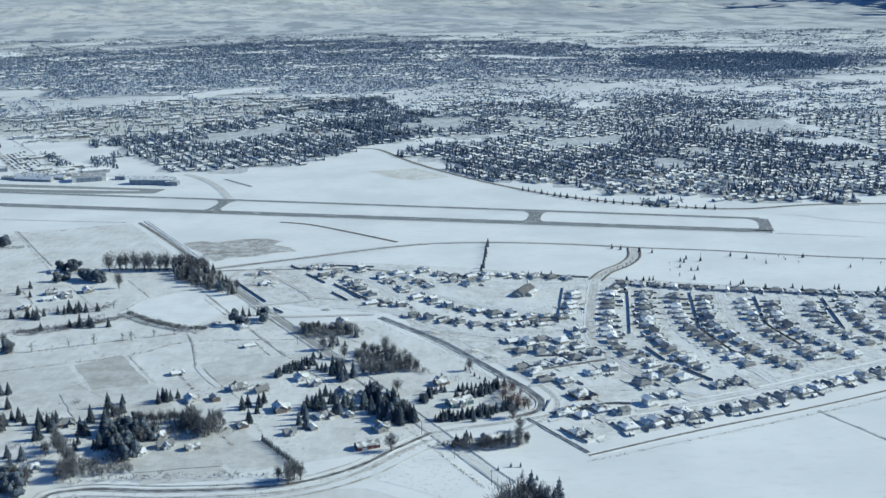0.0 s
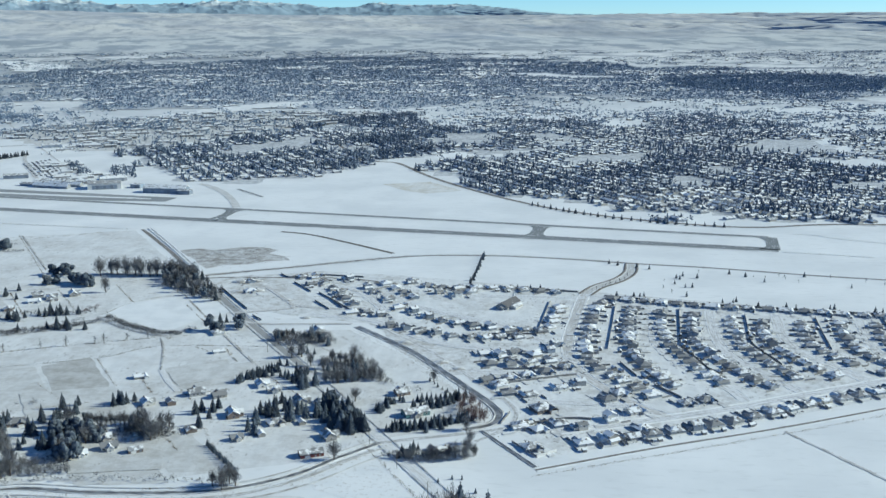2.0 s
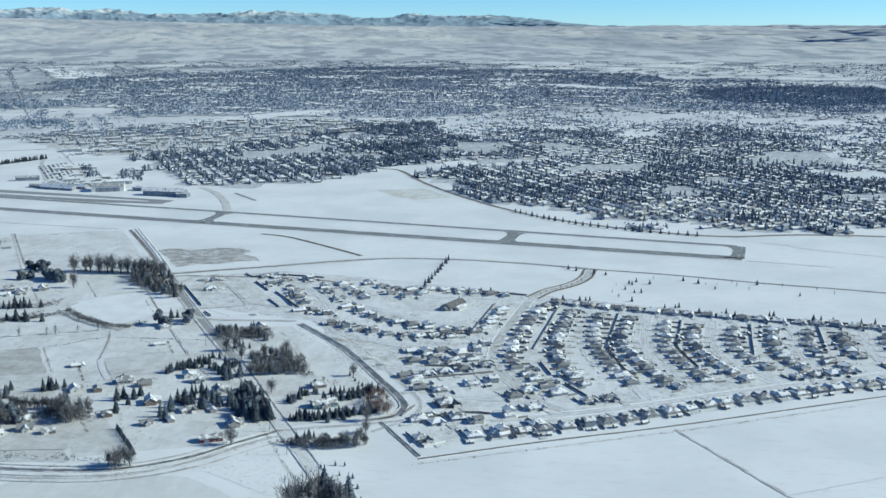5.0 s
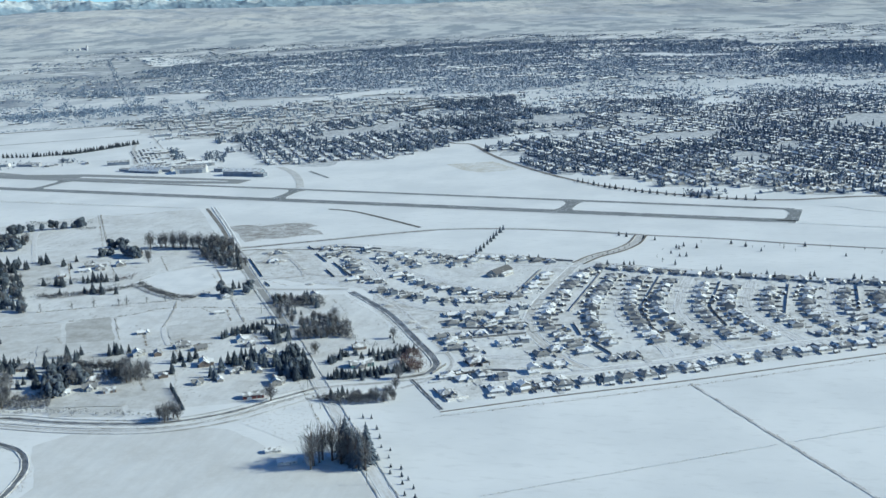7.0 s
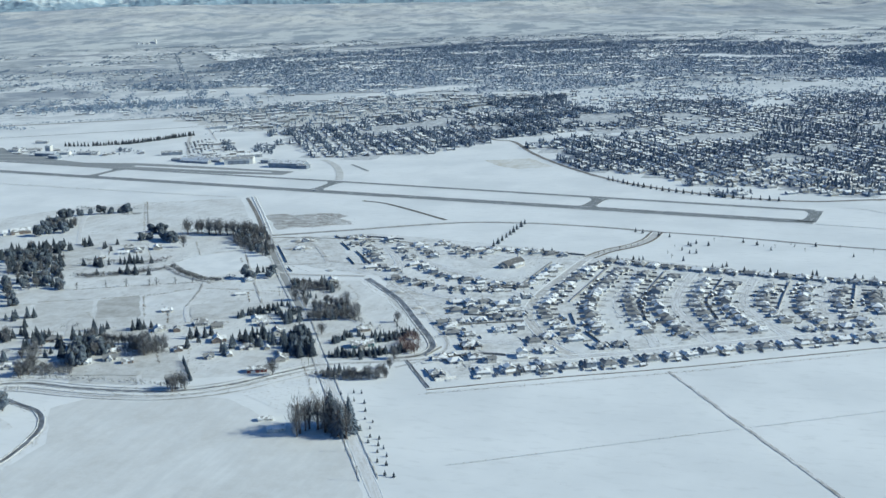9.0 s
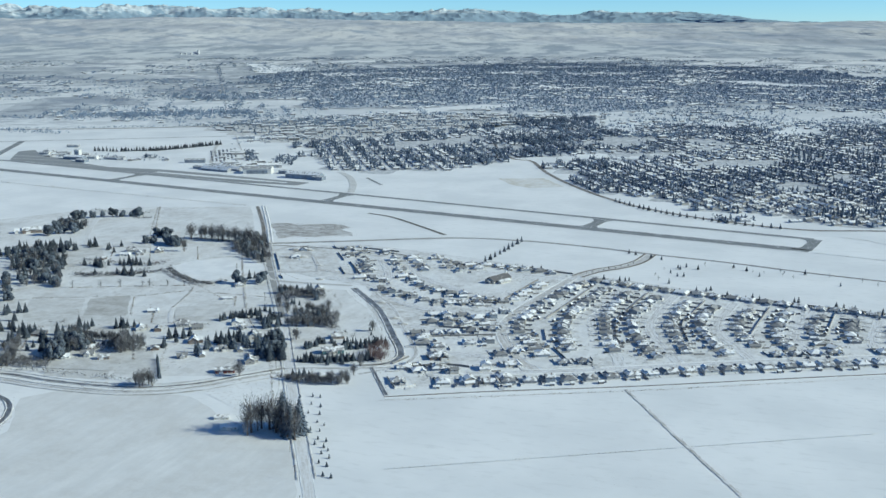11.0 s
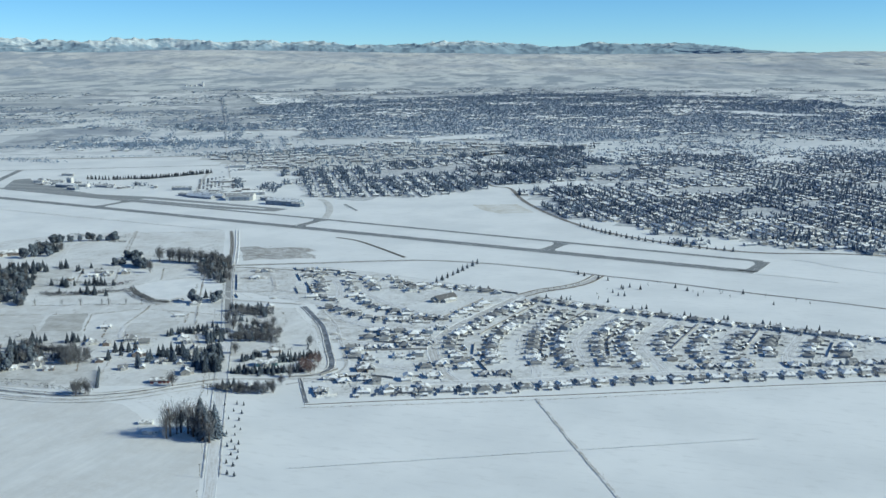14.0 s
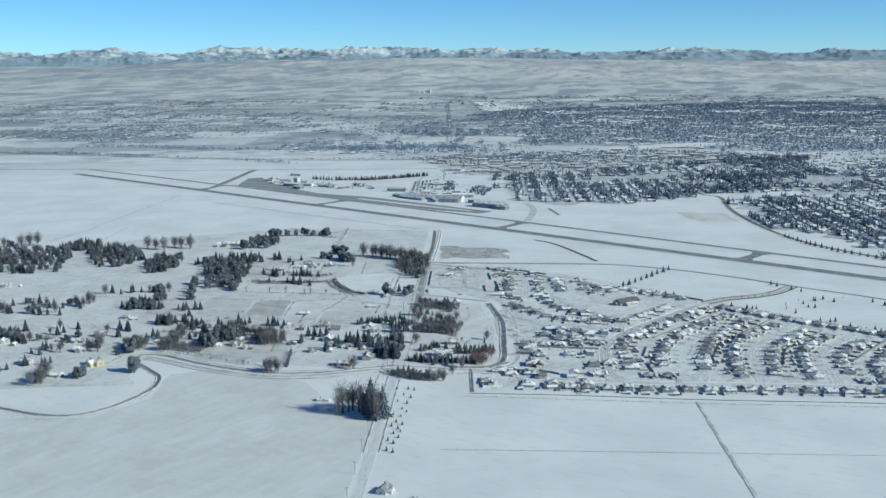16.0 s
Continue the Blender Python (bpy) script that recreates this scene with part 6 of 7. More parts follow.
brush([[(-396, 880), (-372, 891), (-350, 899), (-333, 907), (-323, 924), (-318, 932)], [(-318, 932), (-286, 906), (-262, 892), (-241, 889), (-221, 910)], [(-292, 713), (-276, 718)], [(-437, 947), (-406, 948), (-369, 951), (-333, 954)]], 0.9, 1.8, 3.6, "dense dark hedge along the old field banks", M_THICKET, 1.6)
brush([[(-345, 955), (-338, 976)], [(-700, 880), (-670, 905)]], 0.8, 3, 5, "reddish leafless brush by a pond", M_RED_TWIG, 3.0)


def thicket(polys, per_area, low, high, label, mat):
    """A dense mass of leafless shrubs and small trees over a patch."""
    rng = random.Random(len(polys) * 29 + 1)
    bits = []
    for poly in polys:
        xs, ys = [p[0] for p in poly], [p[1] for p in poly]
        count = int((max(xs) - min(xs)) * (max(ys) - min(ys)) * 0.6 * per_area)
        for x, y in scatter(poly, count, rng):
            h = rng.uniform(low, high) * (0.75 + 0.4 * noise.noise(Vector((x, y, 2)) / 14))
            v, f = shards(rng, 34, 0.02, 1.0, 0.42, 0.022, 0.3)
            bits.append(([(a * h + x, b * h + y, c * h) for a, b, c in v], f))
    tagged(new("thicket", mesh("thicket", *join(bits), mat)), label, "shrubs", kind="stuff")


thicket([[(-81, 777), (-31, 781), (-48, 823), (-91, 824)], [(-137, 864), (-87, 873), (-101, 902), (-147, 899)], [(-20, 640), (30, 650), (40, 640), (10, 630)], [(-250, 590), (-205, 600), (-215, 625), (-255, 612)], [(-200, 655), (-160, 664), (-165, 680), (-200, 676)]], 0.3, 4.0, 8, "dense brownish leafless thicket by the farmyards", M_THICKET)
thicket([[(-330, 1222), (-244, 1248), (-206, 1190), (-281, 1146)]], 0.09, 0.6, 1.7, "low brown brush on waste ground", M_THICKET)
thicket([[(-317, 937), (-285, 910), (-254, 891), (-228, 889), (-229, 896), (-252, 899), (-281, 917), (-312, 943)], [(-400, 886), (-380, 876), (-353, 890), (-322, 914), (-312, 930), (-330, 925), (-360, 902)], [(-385, 1100), (-300, 1099), (-300, 1108), (-385, 1109)], [(-547, 1200), (-520, 1204), (-525, 1218), (-550, 1214)], [(-306, 1062), (-312, 1112), (-285, 1114), (-225, 1004), (-250, 1010)]], 0.28, 2.0, 4.2, "low dark leafless brush along banks and rows", M_THICKET)
_shrub_rng = random.Random(64)
_bits = []
for _x, _y, _f in _yard:
    for _ in range(_shrub_rng.randint(1, 5)):
        _u, _w, _h = _shrub_rng.uniform(-9, 9), _shrub_rng.choice((-8.5, 8.0, 10.0)) + _shrub_rng.uniform(-1.5, 1.5), _shrub_rng.uniform(0.9, 2.6)
        _v, _q = shards(_shrub_rng, 20, 0.0, 1.0, 0.45, 0.06, 0.4)
        _px, _py = _x + _u * math.cos(_f) - _w * math.sin(_f), _y + _u * math.sin(_f) + _w * math.cos(_f)
        _bits.append(([(a * _h + _px, b * _h + _py, c * _h) for a, b, c in _v], _q))
tagged(new("yard_shrubs", mesh("yard_shrubs", *join(_bits), M_THICKET)), "small leafless shrubs in snowy front yards", "shrubs", kind="stuff")
_v, _q = [], []
for _i, (_x, _y, _f) in enumerate(_yard):
    _c, _n, _k, _z = math.cos(_f), math.sin(_f), len(_v), LAYER[0] + 0.03
    if _shrub_rng.random() < 0.8:
        for _u, _w in ((4.2, -16), (8.8, -16), (8.6, -5.7), (4.6, -5.7)):
            _u, _w = _u + _shrub_rng.uniform(-0.5, 0.5), _w + _shrub_rng.uniform(-1, 1) * (_w < -10)
            _v.append((_x + _u * _c - _w * _n, _y + _u * _n + _w * _c, _z))
        _q.append((_k, _k + 1, _k + 2, _k + 3))
tagged(new("driveways", mesh("driveways", _v, _q, M_DRIVE)), "driveways of trodden snow before the garages", "driveway", kind="structure")


def mound(x, y, w, h, seed):
    """A heap of dug earth with snow on it."""
    rng = random.Random(seed)
    verts, faces, n = [], [], 12
    for i in range(5):
        f = i / 4
        for j in range(n):
            a = 2 * math.pi * j / n
            r = w * (1 - f) ** 0.7 * rng.uniform(0.75, 1.2) + 0.2
            verts.append((math.cos(a) * r * 1.5, math.sin(a) * r, h * f * rng.uniform(0.85, 1.1) - 0.1))
    faces = [(i * n + j, i * n + (j + 1) % n, (i + 1) * n + (j + 1) % n, (i + 1) * n + j) for i in range(4) for j in range(n)] + [tuple(4 * n + j for j in range(n))]
    ob = tagged(new("earth_mound", mesh("earth_mound", verts, faces, M_BANK_BROWN)), "heap of dug earth dusted with snow", "earth mound", "earth mounds")
    ob.location = x, y, 0


for _i, (_x, _y, _w, _h) in enumerate(((-225, 1080, 7, 3), (-211, 1085, 6, 2.5), (-216, 1040, 7, 2.2), (-200, 1046, 6, 2), (-160, 1010, 4, 1.5), (-30, 880, 5, 2), (5, 830, 5, 1.8), (20, 815, 4, 1.5), (-130, 950, 4, 1.6))):
    mound(_x, _y, _w, _h, _i)


class Bulk:
    """Collects very many small pieces into one mesh."""

    def __init__(self):
        self.v, self.f, self.m, self.n = [], [], [], 0

    def take(self, verts, faces, mats=None):
        self.v.append(verts)
        self.f += [tuple(i + self.n for i in q) for q in faces]
        self.m += mats if mats else [0] * len(faces)
        self.n += len(verts)

    def build(self, name, mats, label, category):
        me = mesh(name, np.concatenate(self.v).tolist(), self.f, mats, self.m)
        return tagged(new(name, me), label, category, kind="stuff")


def far_conifers(rng):
    out = []
    for _ in range(7):
        v, f = [], []
        for z0, z1, r in ((0.05, 0.6, 0.27), (0.35, 0.85, 0.19), (0.6, 1.0, 0.12)):
            k = len(v)
            v.append((rng.uniform(-0.02, 0.02), rng.uniform(-0.02, 0.02), z1))
            v += [(r * rng.uniform(0.6, 1.2) * math.cos(1.2566 * j), r * rng.uniform(0.6, 1.2) * math.sin(1.2566 * j), z0 + rng.uniform(-0.05, 0.05)) for j in range(5)]
            f += [(k, k + 1 + j, k + 1 + (j + 1) % 5) for j in range(5)]
        out.append((np.array(v), f))
    return out


def far_bares(rng, count, spread, width):
    return [(lambda vf: (np.array(vf[0]), vf[1]))(shards(rng, count, 0.1, 1.0, spread, width, 0.34)) for _ in range(7)]


_far = random.Random(9)
FIR, BROAD = far_conifers(_far), far_bares(_far, 11, 0.5, 0.115)
BROAD_OLD = far_bares(_far, 6, 0.46, 0.16)
firs, broads, elders, homes = Bulk(), Bulk(), Bulk(), Bulk()


def far_tree(x, y, bulk, kinds, low, high, widen=1.0):
    px, py, pz, s = place(x, y)
    v, f = _far.choice(kinds)
    h = _far.uniform(low, high) * s
    a = _far.uniform(0, 6.3)
    c, n = math.cos(a) * h * widen, math.sin(a) * h * widen
    bulk.take(np.column_stack((v[:, 0] * c - v[:, 1] * n + px, v[:, 0] * n + v[:, 1] * c + py, v[:, 2] * h + pz - 0.1)), f)


def far_house(x, y, turn, w, d, h, rise):
    px, py, pz, s = place(x, y)
    c, n = math.cos(turn) * s, math.sin(turn) * s
    o = 0.5
    pts = [(-w, -d, -0.5), (w, -d, -0.5), (w, d, -0.5), (-w, d, -0.5), (-w, -d, h), (w, -d, h), (w, d, h), (-w, d, h), (-w, 0, h + rise), (w, 0, h + rise)]
    e = -0.25 * rise / d
    pts += [(-w - o, -d - o, h + e), (w + o, -d - o, h + e), (w + o, d + o, h + e), (-w - o, d + o, h + e), (-w - o, 0, h + rise + 0.25), (w + o, 0, h + rise + 0.25)]
    v = np.array([(a * c - b * n + px, a * n + b * c + py, z * s + pz) for a, b, z in pts])
    homes.take(v, [(0, 1, 5, 4), (1, 2, 6, 9, 5), (2, 3, 7, 6), (3, 0, 4, 8, 7), (10, 11, 15, 14), (12, 13, 14, 15)], [1, 1, 1, 1, 0, 0])


def ragged(x, y, poly, reach=260.0, depth=420.0):
    """Inside a patch whose edge wanders."""
    a, b = noise.noise(Vector((x, y, 7)) / (reach * 1.6)), noise.noise(Vector((x, y, 19)) / (reach * 1.6))
    return inside(x + reach * a, y + depth * b, poly)


_town_kits = {}
_town_count = [0]


def town_house(x, y, turn, kind):
    """A plain house at the edge of the town, with walls, roof and chimney."""
    _town_count[0] += 1
    at = pose(x, y, 0, 0, 0, math.degrees(turn))
    if kind in _town_kits:
        return copy_thing(_town_kits[kind], at)
    w, d, h, r, wall = ((6, 4, 2.8, 1.6, "tan"), (7.5, 4.5, 2.8, 1.9, "grey"), (5.5, 4.5, 3.4, 2.1, "beige"), (8, 4, 2.7, 1.5, "slate"))[kind]
    ob = tagged(new("town_house"), f"{WALL_WORDS[wall]} town house with a snowy gable roof", "house", "houses at the town's edge")
    bm = bmesh.new()
    wall_block(bm, -w, w, -d, d, h, r)
    part("body", bm_mesh("body", bm, M_WALLS[wall]), ob)
    bm = bmesh.new()
    gable(bm, -w, w, -d, d, h, r, 0.6, 0.3)
    part("roof", bm_mesh("roof", bm, M_ROOF), ob, "gable roof under snow")
    part("chimney", box_mesh("chimney", (w * 0.4 - 0.4, w * 0.4 + 0.4, 0.4, 1.1, h, h + r + 0.9), M_WALLS["brick"]), ob)
    ob.matrix_basis = at
    _town_kits[kind] = ob
    return ob


STREETS = Bulk()


def suburb(poly, street, lot, fill, fir, bare, low, high):
    """Streets of houses on the town grid: open snow along each street, garden trees between the rows' backs."""
    o = Vector(poly[0])
    for i in range(-30, 31):
        for k in range(-160, 161):
            mid = o + ACROSS * (i * street) + ALONG * (k * lot)
            if not ragged(mid.x, mid.y, poly, 40, 90):
                continue
            if mid.y > 1740 and noise.noise(Vector((mid.x, mid.y, 63)) / 130) < -0.3:
                continue
            if mid.y < 2700 and k % 11:
                a, b = ACROSS * 3.2, ALONG * (lot * 0.52)
                STREETS.take(np.array([(q.x, q.y, 0.07) for q in (mid - a - b, mid + a - b, mid + a + b, mid - a + b)]), [(0, 1, 2, 3)])
            lush = min(2.6, max(0.45, 1.1 + 2.2 * noise.noise(Vector((mid.x, mid.y, 31)) / 85) + 1.8 * noise.noise(Vector((mid.x, mid.y, 47)) / 240)))
            for s in (-1, 1):
                p = mid + ACROSS * (s * street * 0.27 + _far.uniform(-1, 1)) + ALONG * _far.uniform(-2, 2)
                if _far.random() < fill:
                    turn = TURN + (math.pi / 2 if _far.random() < 0.3 else 0) + _far.uniform(-0.05, 0.05)
                    if p.y < 1690 and p.x < 620 and _town_count[0] < 215:
                        town_house(p.x, p.y, turn, _far.randrange(4))
                    else:
                        far_house(p.x, p.y, turn, _far.uniform(5, 7.8), _far.uniform(3.5, 4.6), _far.uniform(2.6, 3.2), _far.uniform(1.0, 1.7))
                for share, bulk, kinds, wide in ((fir, firs, FIR, 1.05), (bare, broads, BROAD, 1.25)):
                    for _ in range(int(share * lush + _far.random())):
                        u = s * street * (_far.uniform(0.36, 0.5) if _far.random() < 0.6 else _far.uniform(0.12, 0.4))
                        q = mid + ACROSS * u + ALONG * (_far.uniform(-1, 1) * lot * 0.6)
                        far_tree(q.x, q.y, bulk, kinds, low + 1.5, high + 2.5, wide)


_sheds = homes
homes = Bulk()
for _x, _y, _f in _yard:
    if _far.random() < 0.4:
        _u, _w = _far.choice((-5, 0, 5)) + _far.uniform(-1.5, 1.5), _far.uniform(9.5, 12)
        far_house(_x + _u * math.cos(_f) - _w * math.sin(_f), _y + _u * math.sin(_f) + _w * math.cos(_f), _f, _far.uniform(1.3, 2), _far.uniform(1.1, 1.6), 2.0, 0.7)
homes.build("garden_sheds", [M_ROOF_FAR, M_FENCE], "small snow-roofed garden sheds behind the houses", "sheds")
homes = _sheds
T1 = [(-752, 2146), (-631, 2333), (-496, 2541), (-360, 2598), (-190, 2105), (-218, 1991), (-280, 1835), (-444, 1735), (-492, 1760), (-624, 1927)]
T2 = [(-532, 2643), (-270, 2995), (-90, 2586), (-73, 2185), (-166, 2062), (-220, 2150), (-360, 2598)]
T3 = [(-136, 1976), (-12, 2125), (204, 2266), (501, 2144), (700, 2000), (760, 1480), (484, 1478), (354, 1440), (239, 1520), (91, 1630), (-32, 1790)]
T4 = [(265, 2566), (526, 3085), (720, 2700), (700, 2100), (503, 2168), (344, 2230)]
T5 = [(-90, 2586), (-40, 2900), (265, 2800), (265, 2566), (300, 2260), (204, 2290), (-12, 2150), (-73, 2200)]
T6 = [(720, 1600), (760, 2600), (1250, 2700), (1300, 1900)]
suburb(T1, 46, 17, 0.8, 1.6, 1.6, 6, 12)
suburb(T2, 48, 18, 0.6, 2.1, 2.2, 7, 13)
suburb(T3, 44, 17, 0.9, 1.1, 1.25, 5, 11)
suburb(T4, 48, 19, 0.75, 0.7, 0.75, 6, 12)
suburb(T5, 48, 20, 0.7, 0.6, 1.0, 5, 11)
suburb(T6, 50, 21, 0.7, 0.3, 0.5, 4, 10)
tagged(STREETS.build("road_suburb_streets", [mat_snow("suburb_street_snow", 0.3, (0.36, 0.36, 0.37), 0.1)], "snowy streets between the rows of town houses", "road"), kind="structure")
for _poly, _n in (([(344, 1500), (470, 1500), (560, 1560), (420, 1600)], 60), ([(-60, 1900), (40, 2000), (60, 1900)], 40), ([(300, 2180), (560, 2200), (560, 2260), (300, 2260)], 50), ([(-330, 2330), (-200, 2320), (-180, 2440), (-330, 2460)], 110)):
    for _x, _y in scatter(_poly, _n, _far):
        far_tree(_x, _y, firs, FIR, 9, 15)
def town_ground(polys, cell, name, label, reach, depth, mat=M_TOWN, lift=0.0):
    """Streets, yards and snow as one sheet of patches; town tones hold painted tree shade."""
    verts, faces, seen = [], [], {}
    for poly in polys:
        xs, ys = [p[0] for p in poly], [p[1] for p in poly]
        for i in range(int((min(xs) - reach) / cell), int((max(xs) + reach) / cell) + 1):
            for k in range(int((min(ys) - depth) / cell), int((max(ys) + depth) / cell) + 1):
                if (i, k, -1) in seen or not ragged((i + 0.5) * cell, (k + 0.5) * cell, poly, reach, depth):
                    continue
                seen[i, k, -1] = True
                quad = []
                for a, b in ((i, k), (i + 1, k), (i + 1, k + 1), (i, k + 1)):
                    if (a, b) not in seen:
                        wob = Vector((noise.noise(Vector((a, b, 3.3))), noise.noise(Vector((a, b, 9.1))))) * cell * 0.6
                        x, y, z, s = place(a * cell + wob.x, b * cell + wob.y)
                        seen[a, b] = len(verts)
                        verts.append((x, y, z + lift + (0.03 if s == 1.0 else 1.3)))
                    quad.append(seen[a, b])
                faces.append(tuple(quad))
    tagged(new(name, mesh(name, verts, faces, mat)), label, "ground", kind="structure")


town_ground([T1, T2, T3, T4, T5, T6], 22.0, "ground_suburbs", "streets and yards of the town under patchy snow, tree shade painted in", 40.0, 90.0)
for _poly, _n, _m in (([(-1186, 1770), (-1225, 1850), (-1100, 1840), (-960, 1790), (-900, 1830), (-880, 1790), (-1000, 1730), (-1090, 1755)], 26, 70), ([(-760, 1740), (-640, 1720), (-600, 1790), (-700, 1800)], 14, 26), ([(-1060, 2480), (-980, 2520), (-1000, 2540), (-1080, 2500)], 8, 30), ([(-900, 2080), (-800, 2160), (-760, 2260), (-930, 2330)], 16, 60)):
    for _x, _y in scatter(_poly, _n, _far):
        far_house(_x, _y, TURN + _far.choice((0, 1.57)), _far.uniform(3, 12), _far.uniform(2.5, 6), _far.uniform(2, 4), 0.7)
    for _x, _y in scatter(_poly, _m, _far):
        far_tree(_x, _y, *((broads, BROAD) if _far.random() < 0.8 else (firs, FIR)), 2, 7, 1.3)
for _poly, _m in (([(-710, 1817), (-681, 1812), (-798, 2002), (-808, 1978)], 70), ([(-656, 1822), (-599, 1797), (-640, 1900), (-690, 1920)], 90), ([(-949, 1807), (-916, 1820), (-930, 1835), (-960, 1825)], 24)):
    for _x, _y in scatter(_poly, _m, _far):
        far_tree(_x, _y, *((broads, BROAD) if _far.random() < 0.6 else (firs, FIR)), 4, 10, 1.2)
_lot = Bulk()
for _r in range(7):
    for _c in range(26):
        if _far.random() < 0.6:
            _u, _w = _c / 25, (_r + 0.5) / 7
            _x, _y = -777 - 101 * _u + (51 - 25 * _u) * _w, 1790 + 159 * _u + (21 + 51 * _u) * _w
            _b = [(sx * 2.1, sy * 0.9, z) for z in (0.1, 1.4) for sx, sy in ((-1, -1), (1, -1), (1, 1), (-1, 1))]
            _lot.take(np.array([(_x + a, _y + b, z) for a, b, z in _b]), [(4, 5, 6, 7), (0, 1, 5, 4), (1, 2, 6, 5), (2, 3, 7, 6), (3, 0, 4, 7)])
_lot.build("car_park_cars", [mat_plain("far_car_paint", (0.2, 0.21, 0.23), 0.4, 0.7, island=True)], "distant parked cars in the airfield car park", "cars")
# the old town's band of bare trees, thinning unevenly at its edges
OLD_TOWN = [(-1700, 3450), (-2500, 5400), (-1500, 7300), (127, 6700), (1189, 5400), (1750, 4950), (1650, 4300), (1321, 3850), (546, 3650), (53, 3650), (-250, 3311), (-558, 3087), (-913, 3029), (-1249, 3138)]


LAKE = [(-80, 5180), (120, 5180), (230, 4990), (440, 4920), (430, 4800), (220, 4790), (60, 4930)]
OPEN = [LAKE, [(-3397, 6645), (-2589, 5959), (-2295, 5263), (-2607, 5347)], [(470, 3010), (760, 2745), (680, 2560), (497, 2826)], [(-1120, 2790), (-1010, 2880), (-968, 2960), (-860, 3190), (-715, 3420), (-560, 3470), (-560, 3400), (-745, 3150), (-880, 2800)], [(760, 3300), (1300, 3150), (1350, 2950), (800, 3050)]]
town_ground(OPEN, 30.0, "ground_open_snow", "bare frozen water and fields of clean snow", 8.0, 10.0, M_OPEN, 0.8)
town_ground([OLD_TOWN], 55.0, "ground_old_town", "streets and yards of the old town, tree shade and haze painted in", 260.0, 420.0, M_OLD_TOWN)
RIVER = [(-1120, 2790), (-1091, 2837), (-1010, 2880), (-968, 2960), (-905, 3075), (-860, 3190), (-790, 3330), (-715, 3420), (-560, 3470), (-560, 3400), (-665, 3290), (-745, 3150), (-800, 2985), (-880, 2800), (-958, 2760)]
for _ in range(66000):
    _x, _y = _far.uniform(-2700, 2000), _far.uniform(2800, 7600)
    if not ragged(_x, _y, OLD_TOWN) or inside(_x, _y, LAKE) or inside(_x, _y, RIVER):
        continue
    _c = noise.noise(Vector((_x, _y, 0)) / 420) + 0.8 * noise.noise(Vector((_x, _y, 5)) / 130) + 0.5 * noise.noise(Vector((_x, _y, 9)) / 45)
    if _far.random() < 0.25 + 0.75 * min(1.0, max(0.0, (_c + 0.55) / 0.5)):
        if _far.random() < 0.1:
            far_tree(_x, _y, firs, FIR, 8, 13)
        else:
            far_tree(_x, _y, elders, BROAD_OLD, 8, 14, 1.4)
    elif _far.random() < 0.5:
        far_house(_x, _y, TURN, _far.uniform(5, 11), _far.uniform(4, 7), 4.0, 2.0)
PARK = [(560, 4100), (620, 4854), (1189, 5177), (1585, 4756), (1321, 3998), (900, 3850)]
for _x, _y in scatter(PARK, 5200, _far):
    if not ragged(_x, _y, PARK, 120, 320):
        continue
    far_tree(_x, _y, elders, BROAD_OLD, 9, 12, 1.6)
town_ground([[(-1250, 2450), (-752, 2160), (-500, 2600), (-250, 3050), (-560, 3080), (-900, 3000)]], 40.0, "ground_trade_yards", "trodden yards and streets under thin snow", 60.0, 90.0, M_FARM_GREY)
# trade yards between the airfield and the old town
YARDS = [(-1250, 2450), (-752, 2160), (-500, 2600), (-250, 3050), (-560, 3080), (-900, 3000)]
for _x, _y in scatter(YARDS, 170, _far):
    far_house(_x, _y, TURN, _far.uniform(7, 18), _far.uniform(5, 12), _far.uniform(3, 6), 0.8)
for _x, _y in scatter(YARDS, 1500, _far):
    far_tree(_x, _y, _far.choice((firs, elders)), FIR if _far.random() < 0.4 else BROAD, 5, 10)
for _x, _y in scatter([(-840, 1930), (-790, 2000), (-620, 1760), (-700, 1720)], 26, _far):
    far_house(_x, _y, TURN, _far.uniform(5, 14), _far.uniform(4, 7), 3.5, 1.0)
# streets, yards and tree rows between the suburbs and the old town
OUTSKIRTS = [(-260, 2750), (240, 2830), (700, 2760), (1500, 2500), (2200, 2700), (2100, 3900), (1300, 3800), (540, 3620), (60, 3620), (-250, 3280)]
for _x, _y in scatter(OUTSKIRTS, 900, _far):
    if noise.noise(Vector((_x, _y, 77)) / 260) < -0.12:
        continue
    _d = ACROSS if _far.random() < 0.7 else ALONG
    if _far.random() < 0.55:
        far_house(_x, _y, TURN, _far.uniform(6, 14), _far.uniform(4, 8), 3.5, 1.4)
    for _i in range(_far.randint(2, 12)):
        _q = Vector((_x, _y)) + _d * (_i * _far.uniform(6, 11)) + Vector((_far.gauss(0, 7), _far.gauss(0, 7)))
        far_tree(_q.x, _q.y, elders, BROAD_OLD, 5, 10, 1.3)
# woods along the highway and the valley's scattered farms
for _poly, _n, _lo, _hi in (([(-1700, 2160), (-1420, 2150), (-1440, 2200), (-1690, 2220)], 70, 6, 11), ([(-1780, 2640), (-1350, 2950), (-1250, 2820), (-1640, 2560)], 620, 9, 15), ([(-1300, 2450), (-1000, 2760), (-930, 2700), (-1200, 2430)], 150, 5, 9), ([(-2500, 2300), (-1800, 2500), (-1800, 2580), (-2500, 2420)], 240, 7, 12), ([(300, 3000), (1200, 2900), (1200, 3050), (400, 3150)], 200, 6, 11)):
    for _x, _y in scatter(_poly, _n, _far):
        far_tree(_x, _y, elders, BROAD_OLD, _lo, _hi, 1.15)
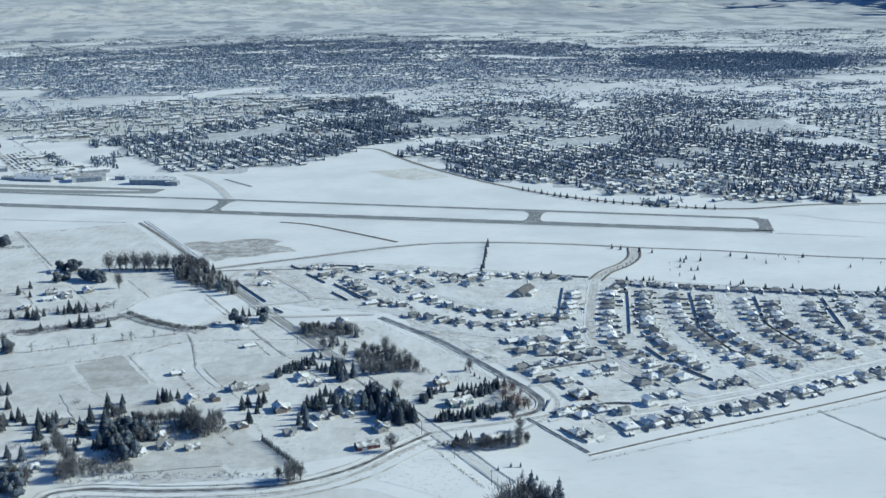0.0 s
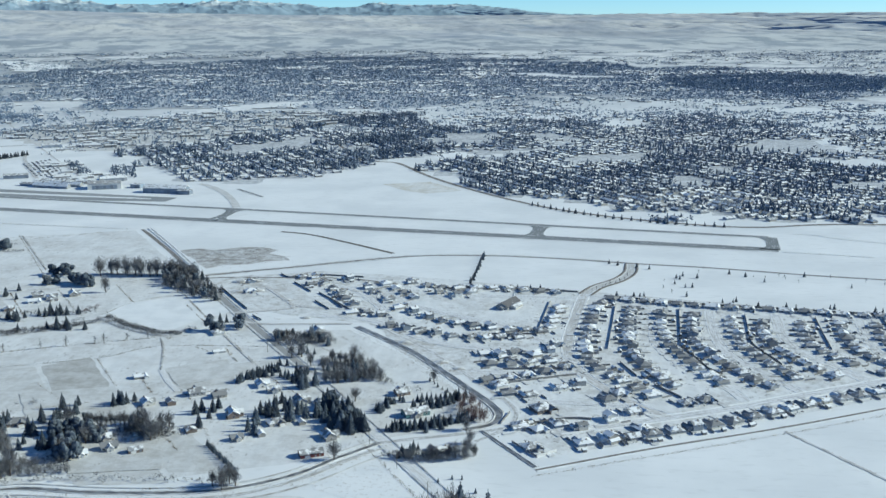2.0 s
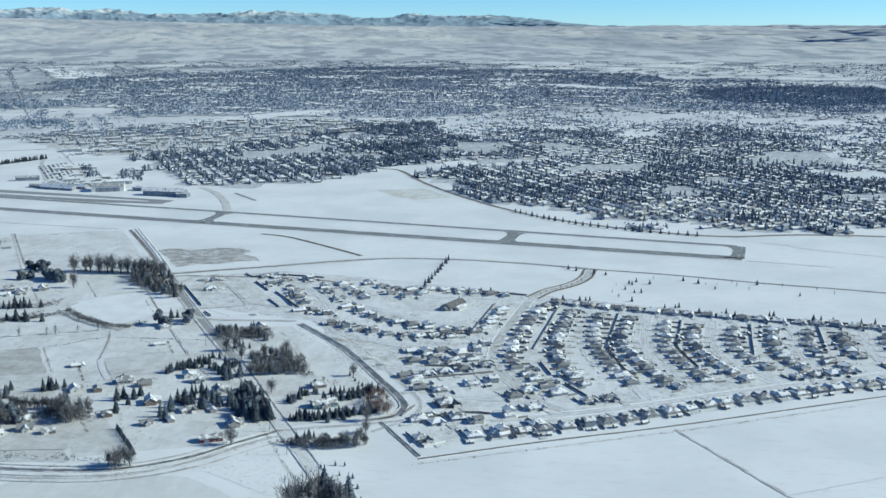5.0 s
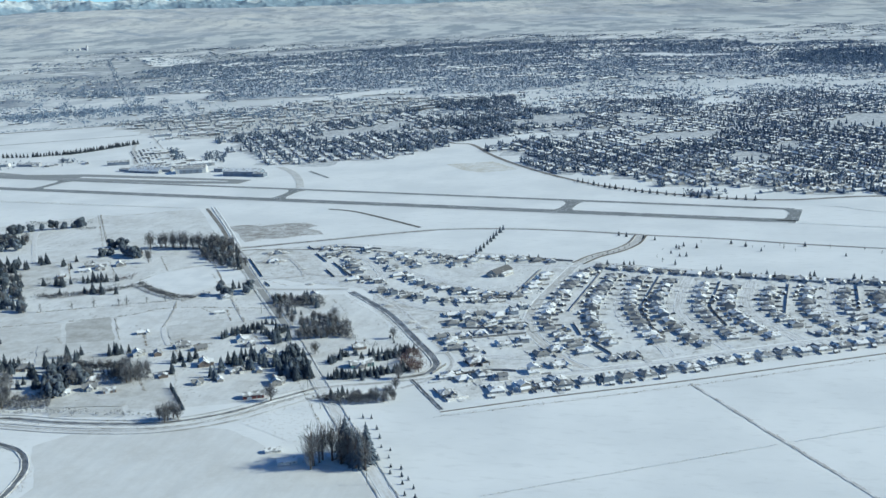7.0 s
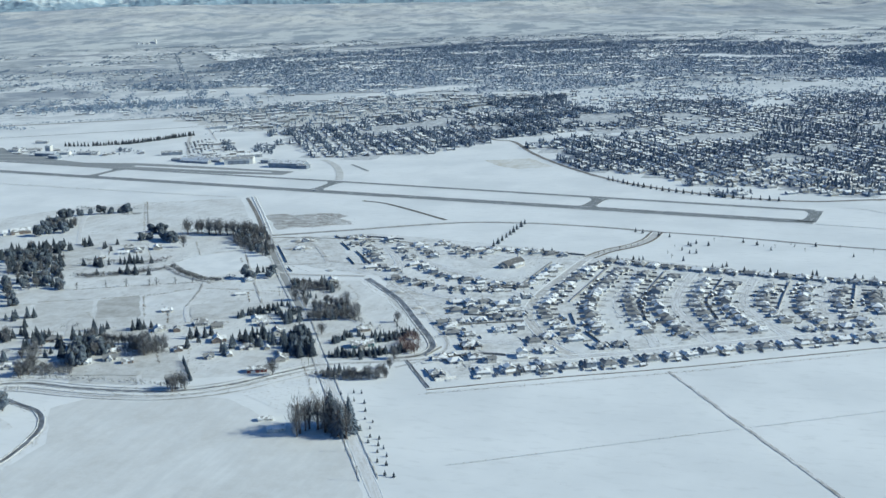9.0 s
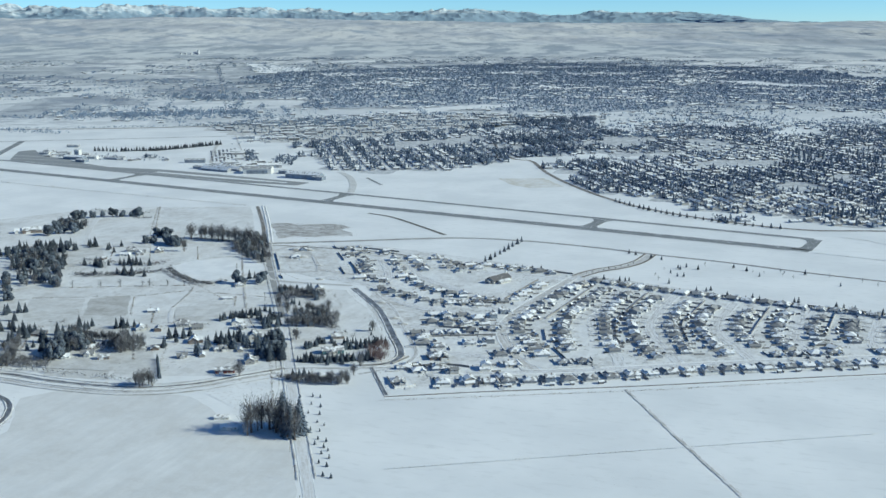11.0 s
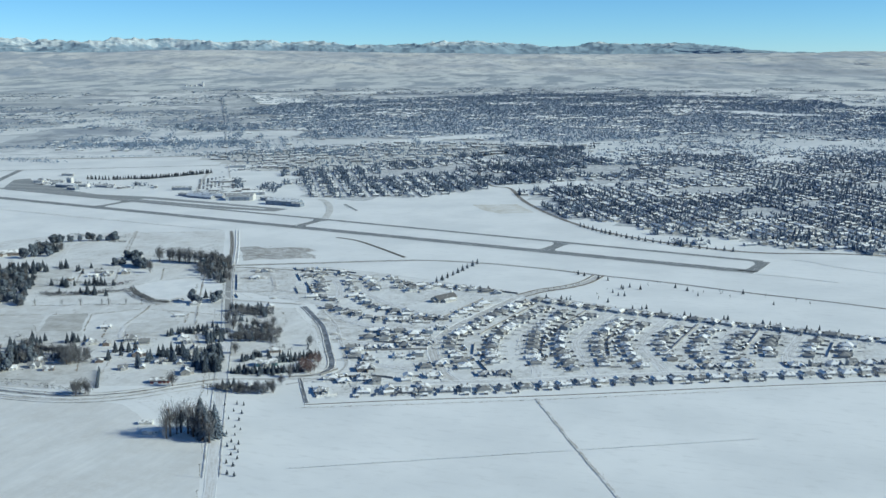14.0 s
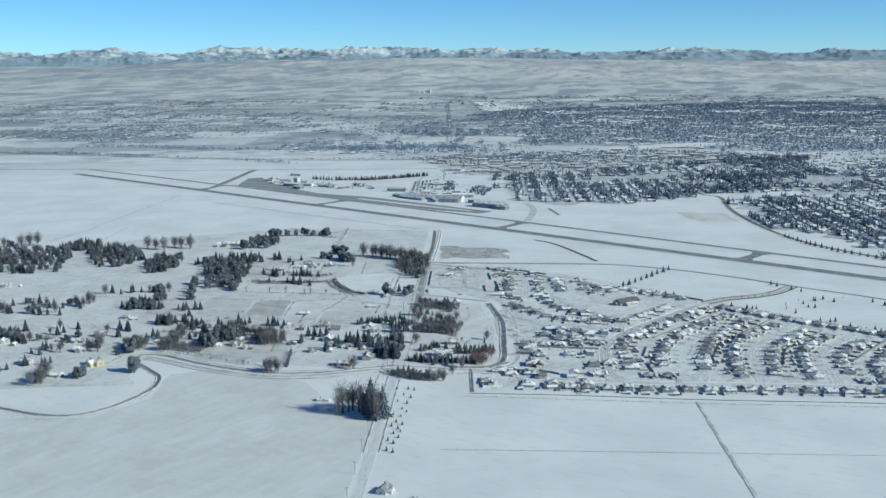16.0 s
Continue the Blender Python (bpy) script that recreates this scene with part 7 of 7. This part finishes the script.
for _ in range(4300):
    _x, _y = _far.uniform(-6500, 3800), 2500 + 8600 * _far.random() ** 1.7
    if inside(_x, _y, OLD_TOWN) or noise.noise(Vector((_x, _y, 3)) / 900) < -0.2:
        continue
    _d = ACROSS if _far.random() < 0.6 else ALONG
    for _i in range(_far.randint(4, 30)):
        _q = Vector((_x, _y)) + _d * (_i * _far.uniform(7, 13)) + Vector((_far.gauss(0, 6), _far.gauss(0, 6)))
        far_tree(_q.x, _q.y, elders, BROAD_OLD, 6, 12, 1.3)
    if _far.random() < 0.55:
        far_house(_x + _far.uniform(-40, 40), _y + _far.uniform(-40, 40), TURN, _far.uniform(5, 10), _far.uniform(4, 7), 4, 2)
# hedges along the highway and a tree-lined drain across the western plain
for _line, _n, _lo, _hi in (([(-2700, 2020), (-1722, 2210), (-1250, 2430)], 420, 3, 6), ([(-2250, 2040), (-2317, 2070), (-2583, 2393), (-2809, 2711), (-3214, 3133)], 300, 4, 8), ([(-2500, 2060), (-2000, 2150)], 200, 6, 10)):
    _pts = smooth(_line, 12.0)
    for _ in range(_n):
        _q = _far.choice(_pts)
        far_tree(_q.x + _far.gauss(0, 12), _q.y + 16 + _far.gauss(0, 10), elders, BROAD_OLD, _lo, _hi, 1.4)
for _i in range(110):
    _t = _i / 109
    for _s in (-6, 6):
        far_tree(-1380 - 1955 * _t + _s + _far.gauss(0, 4), 2880 + 3292 * _t + _s * 0.5, elders, BROAD_OLD, 6, 12, 1.0)
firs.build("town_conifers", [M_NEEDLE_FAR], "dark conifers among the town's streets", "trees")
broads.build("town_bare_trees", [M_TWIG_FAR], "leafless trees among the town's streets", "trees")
elders.build("old_town_bare_trees", [M_TWIG_OLD], "leafless trees of the old town and the plain, haze painted in", "trees")
homes.build("town_houses", [M_ROOF_FAR, M_WALL_FAR], "snow-roofed houses of the distant town", "houses")


def silo(x, y, h):
    px, py, pz, s = place(x, y)
    ob = tagged(new("silo"), "tall pale grain silo on the plain", "silo", "grain silos")
    part("drum", mesh("drum", *stem("", [(0, 0, 0, 9 * s), (0, 0, h * s, 9 * s)], 14, M_TRIM), M_TRIM), ob)
    part("cap", mesh("cap", *stem("", [(0, 0, h * s, 9.4 * s), (0, 0, (h + 4) * s, 0.5 * s)], 14, M_METAL), M_METAL), ob)
    ob.location = px, py, pz


for _x, _y, _h in ((-4646, 8109, 53), (-4742, 8062, 28), (-4783, 8047, 28), (-4699, 8077, 28)):
    silo(_x, _y, _h)
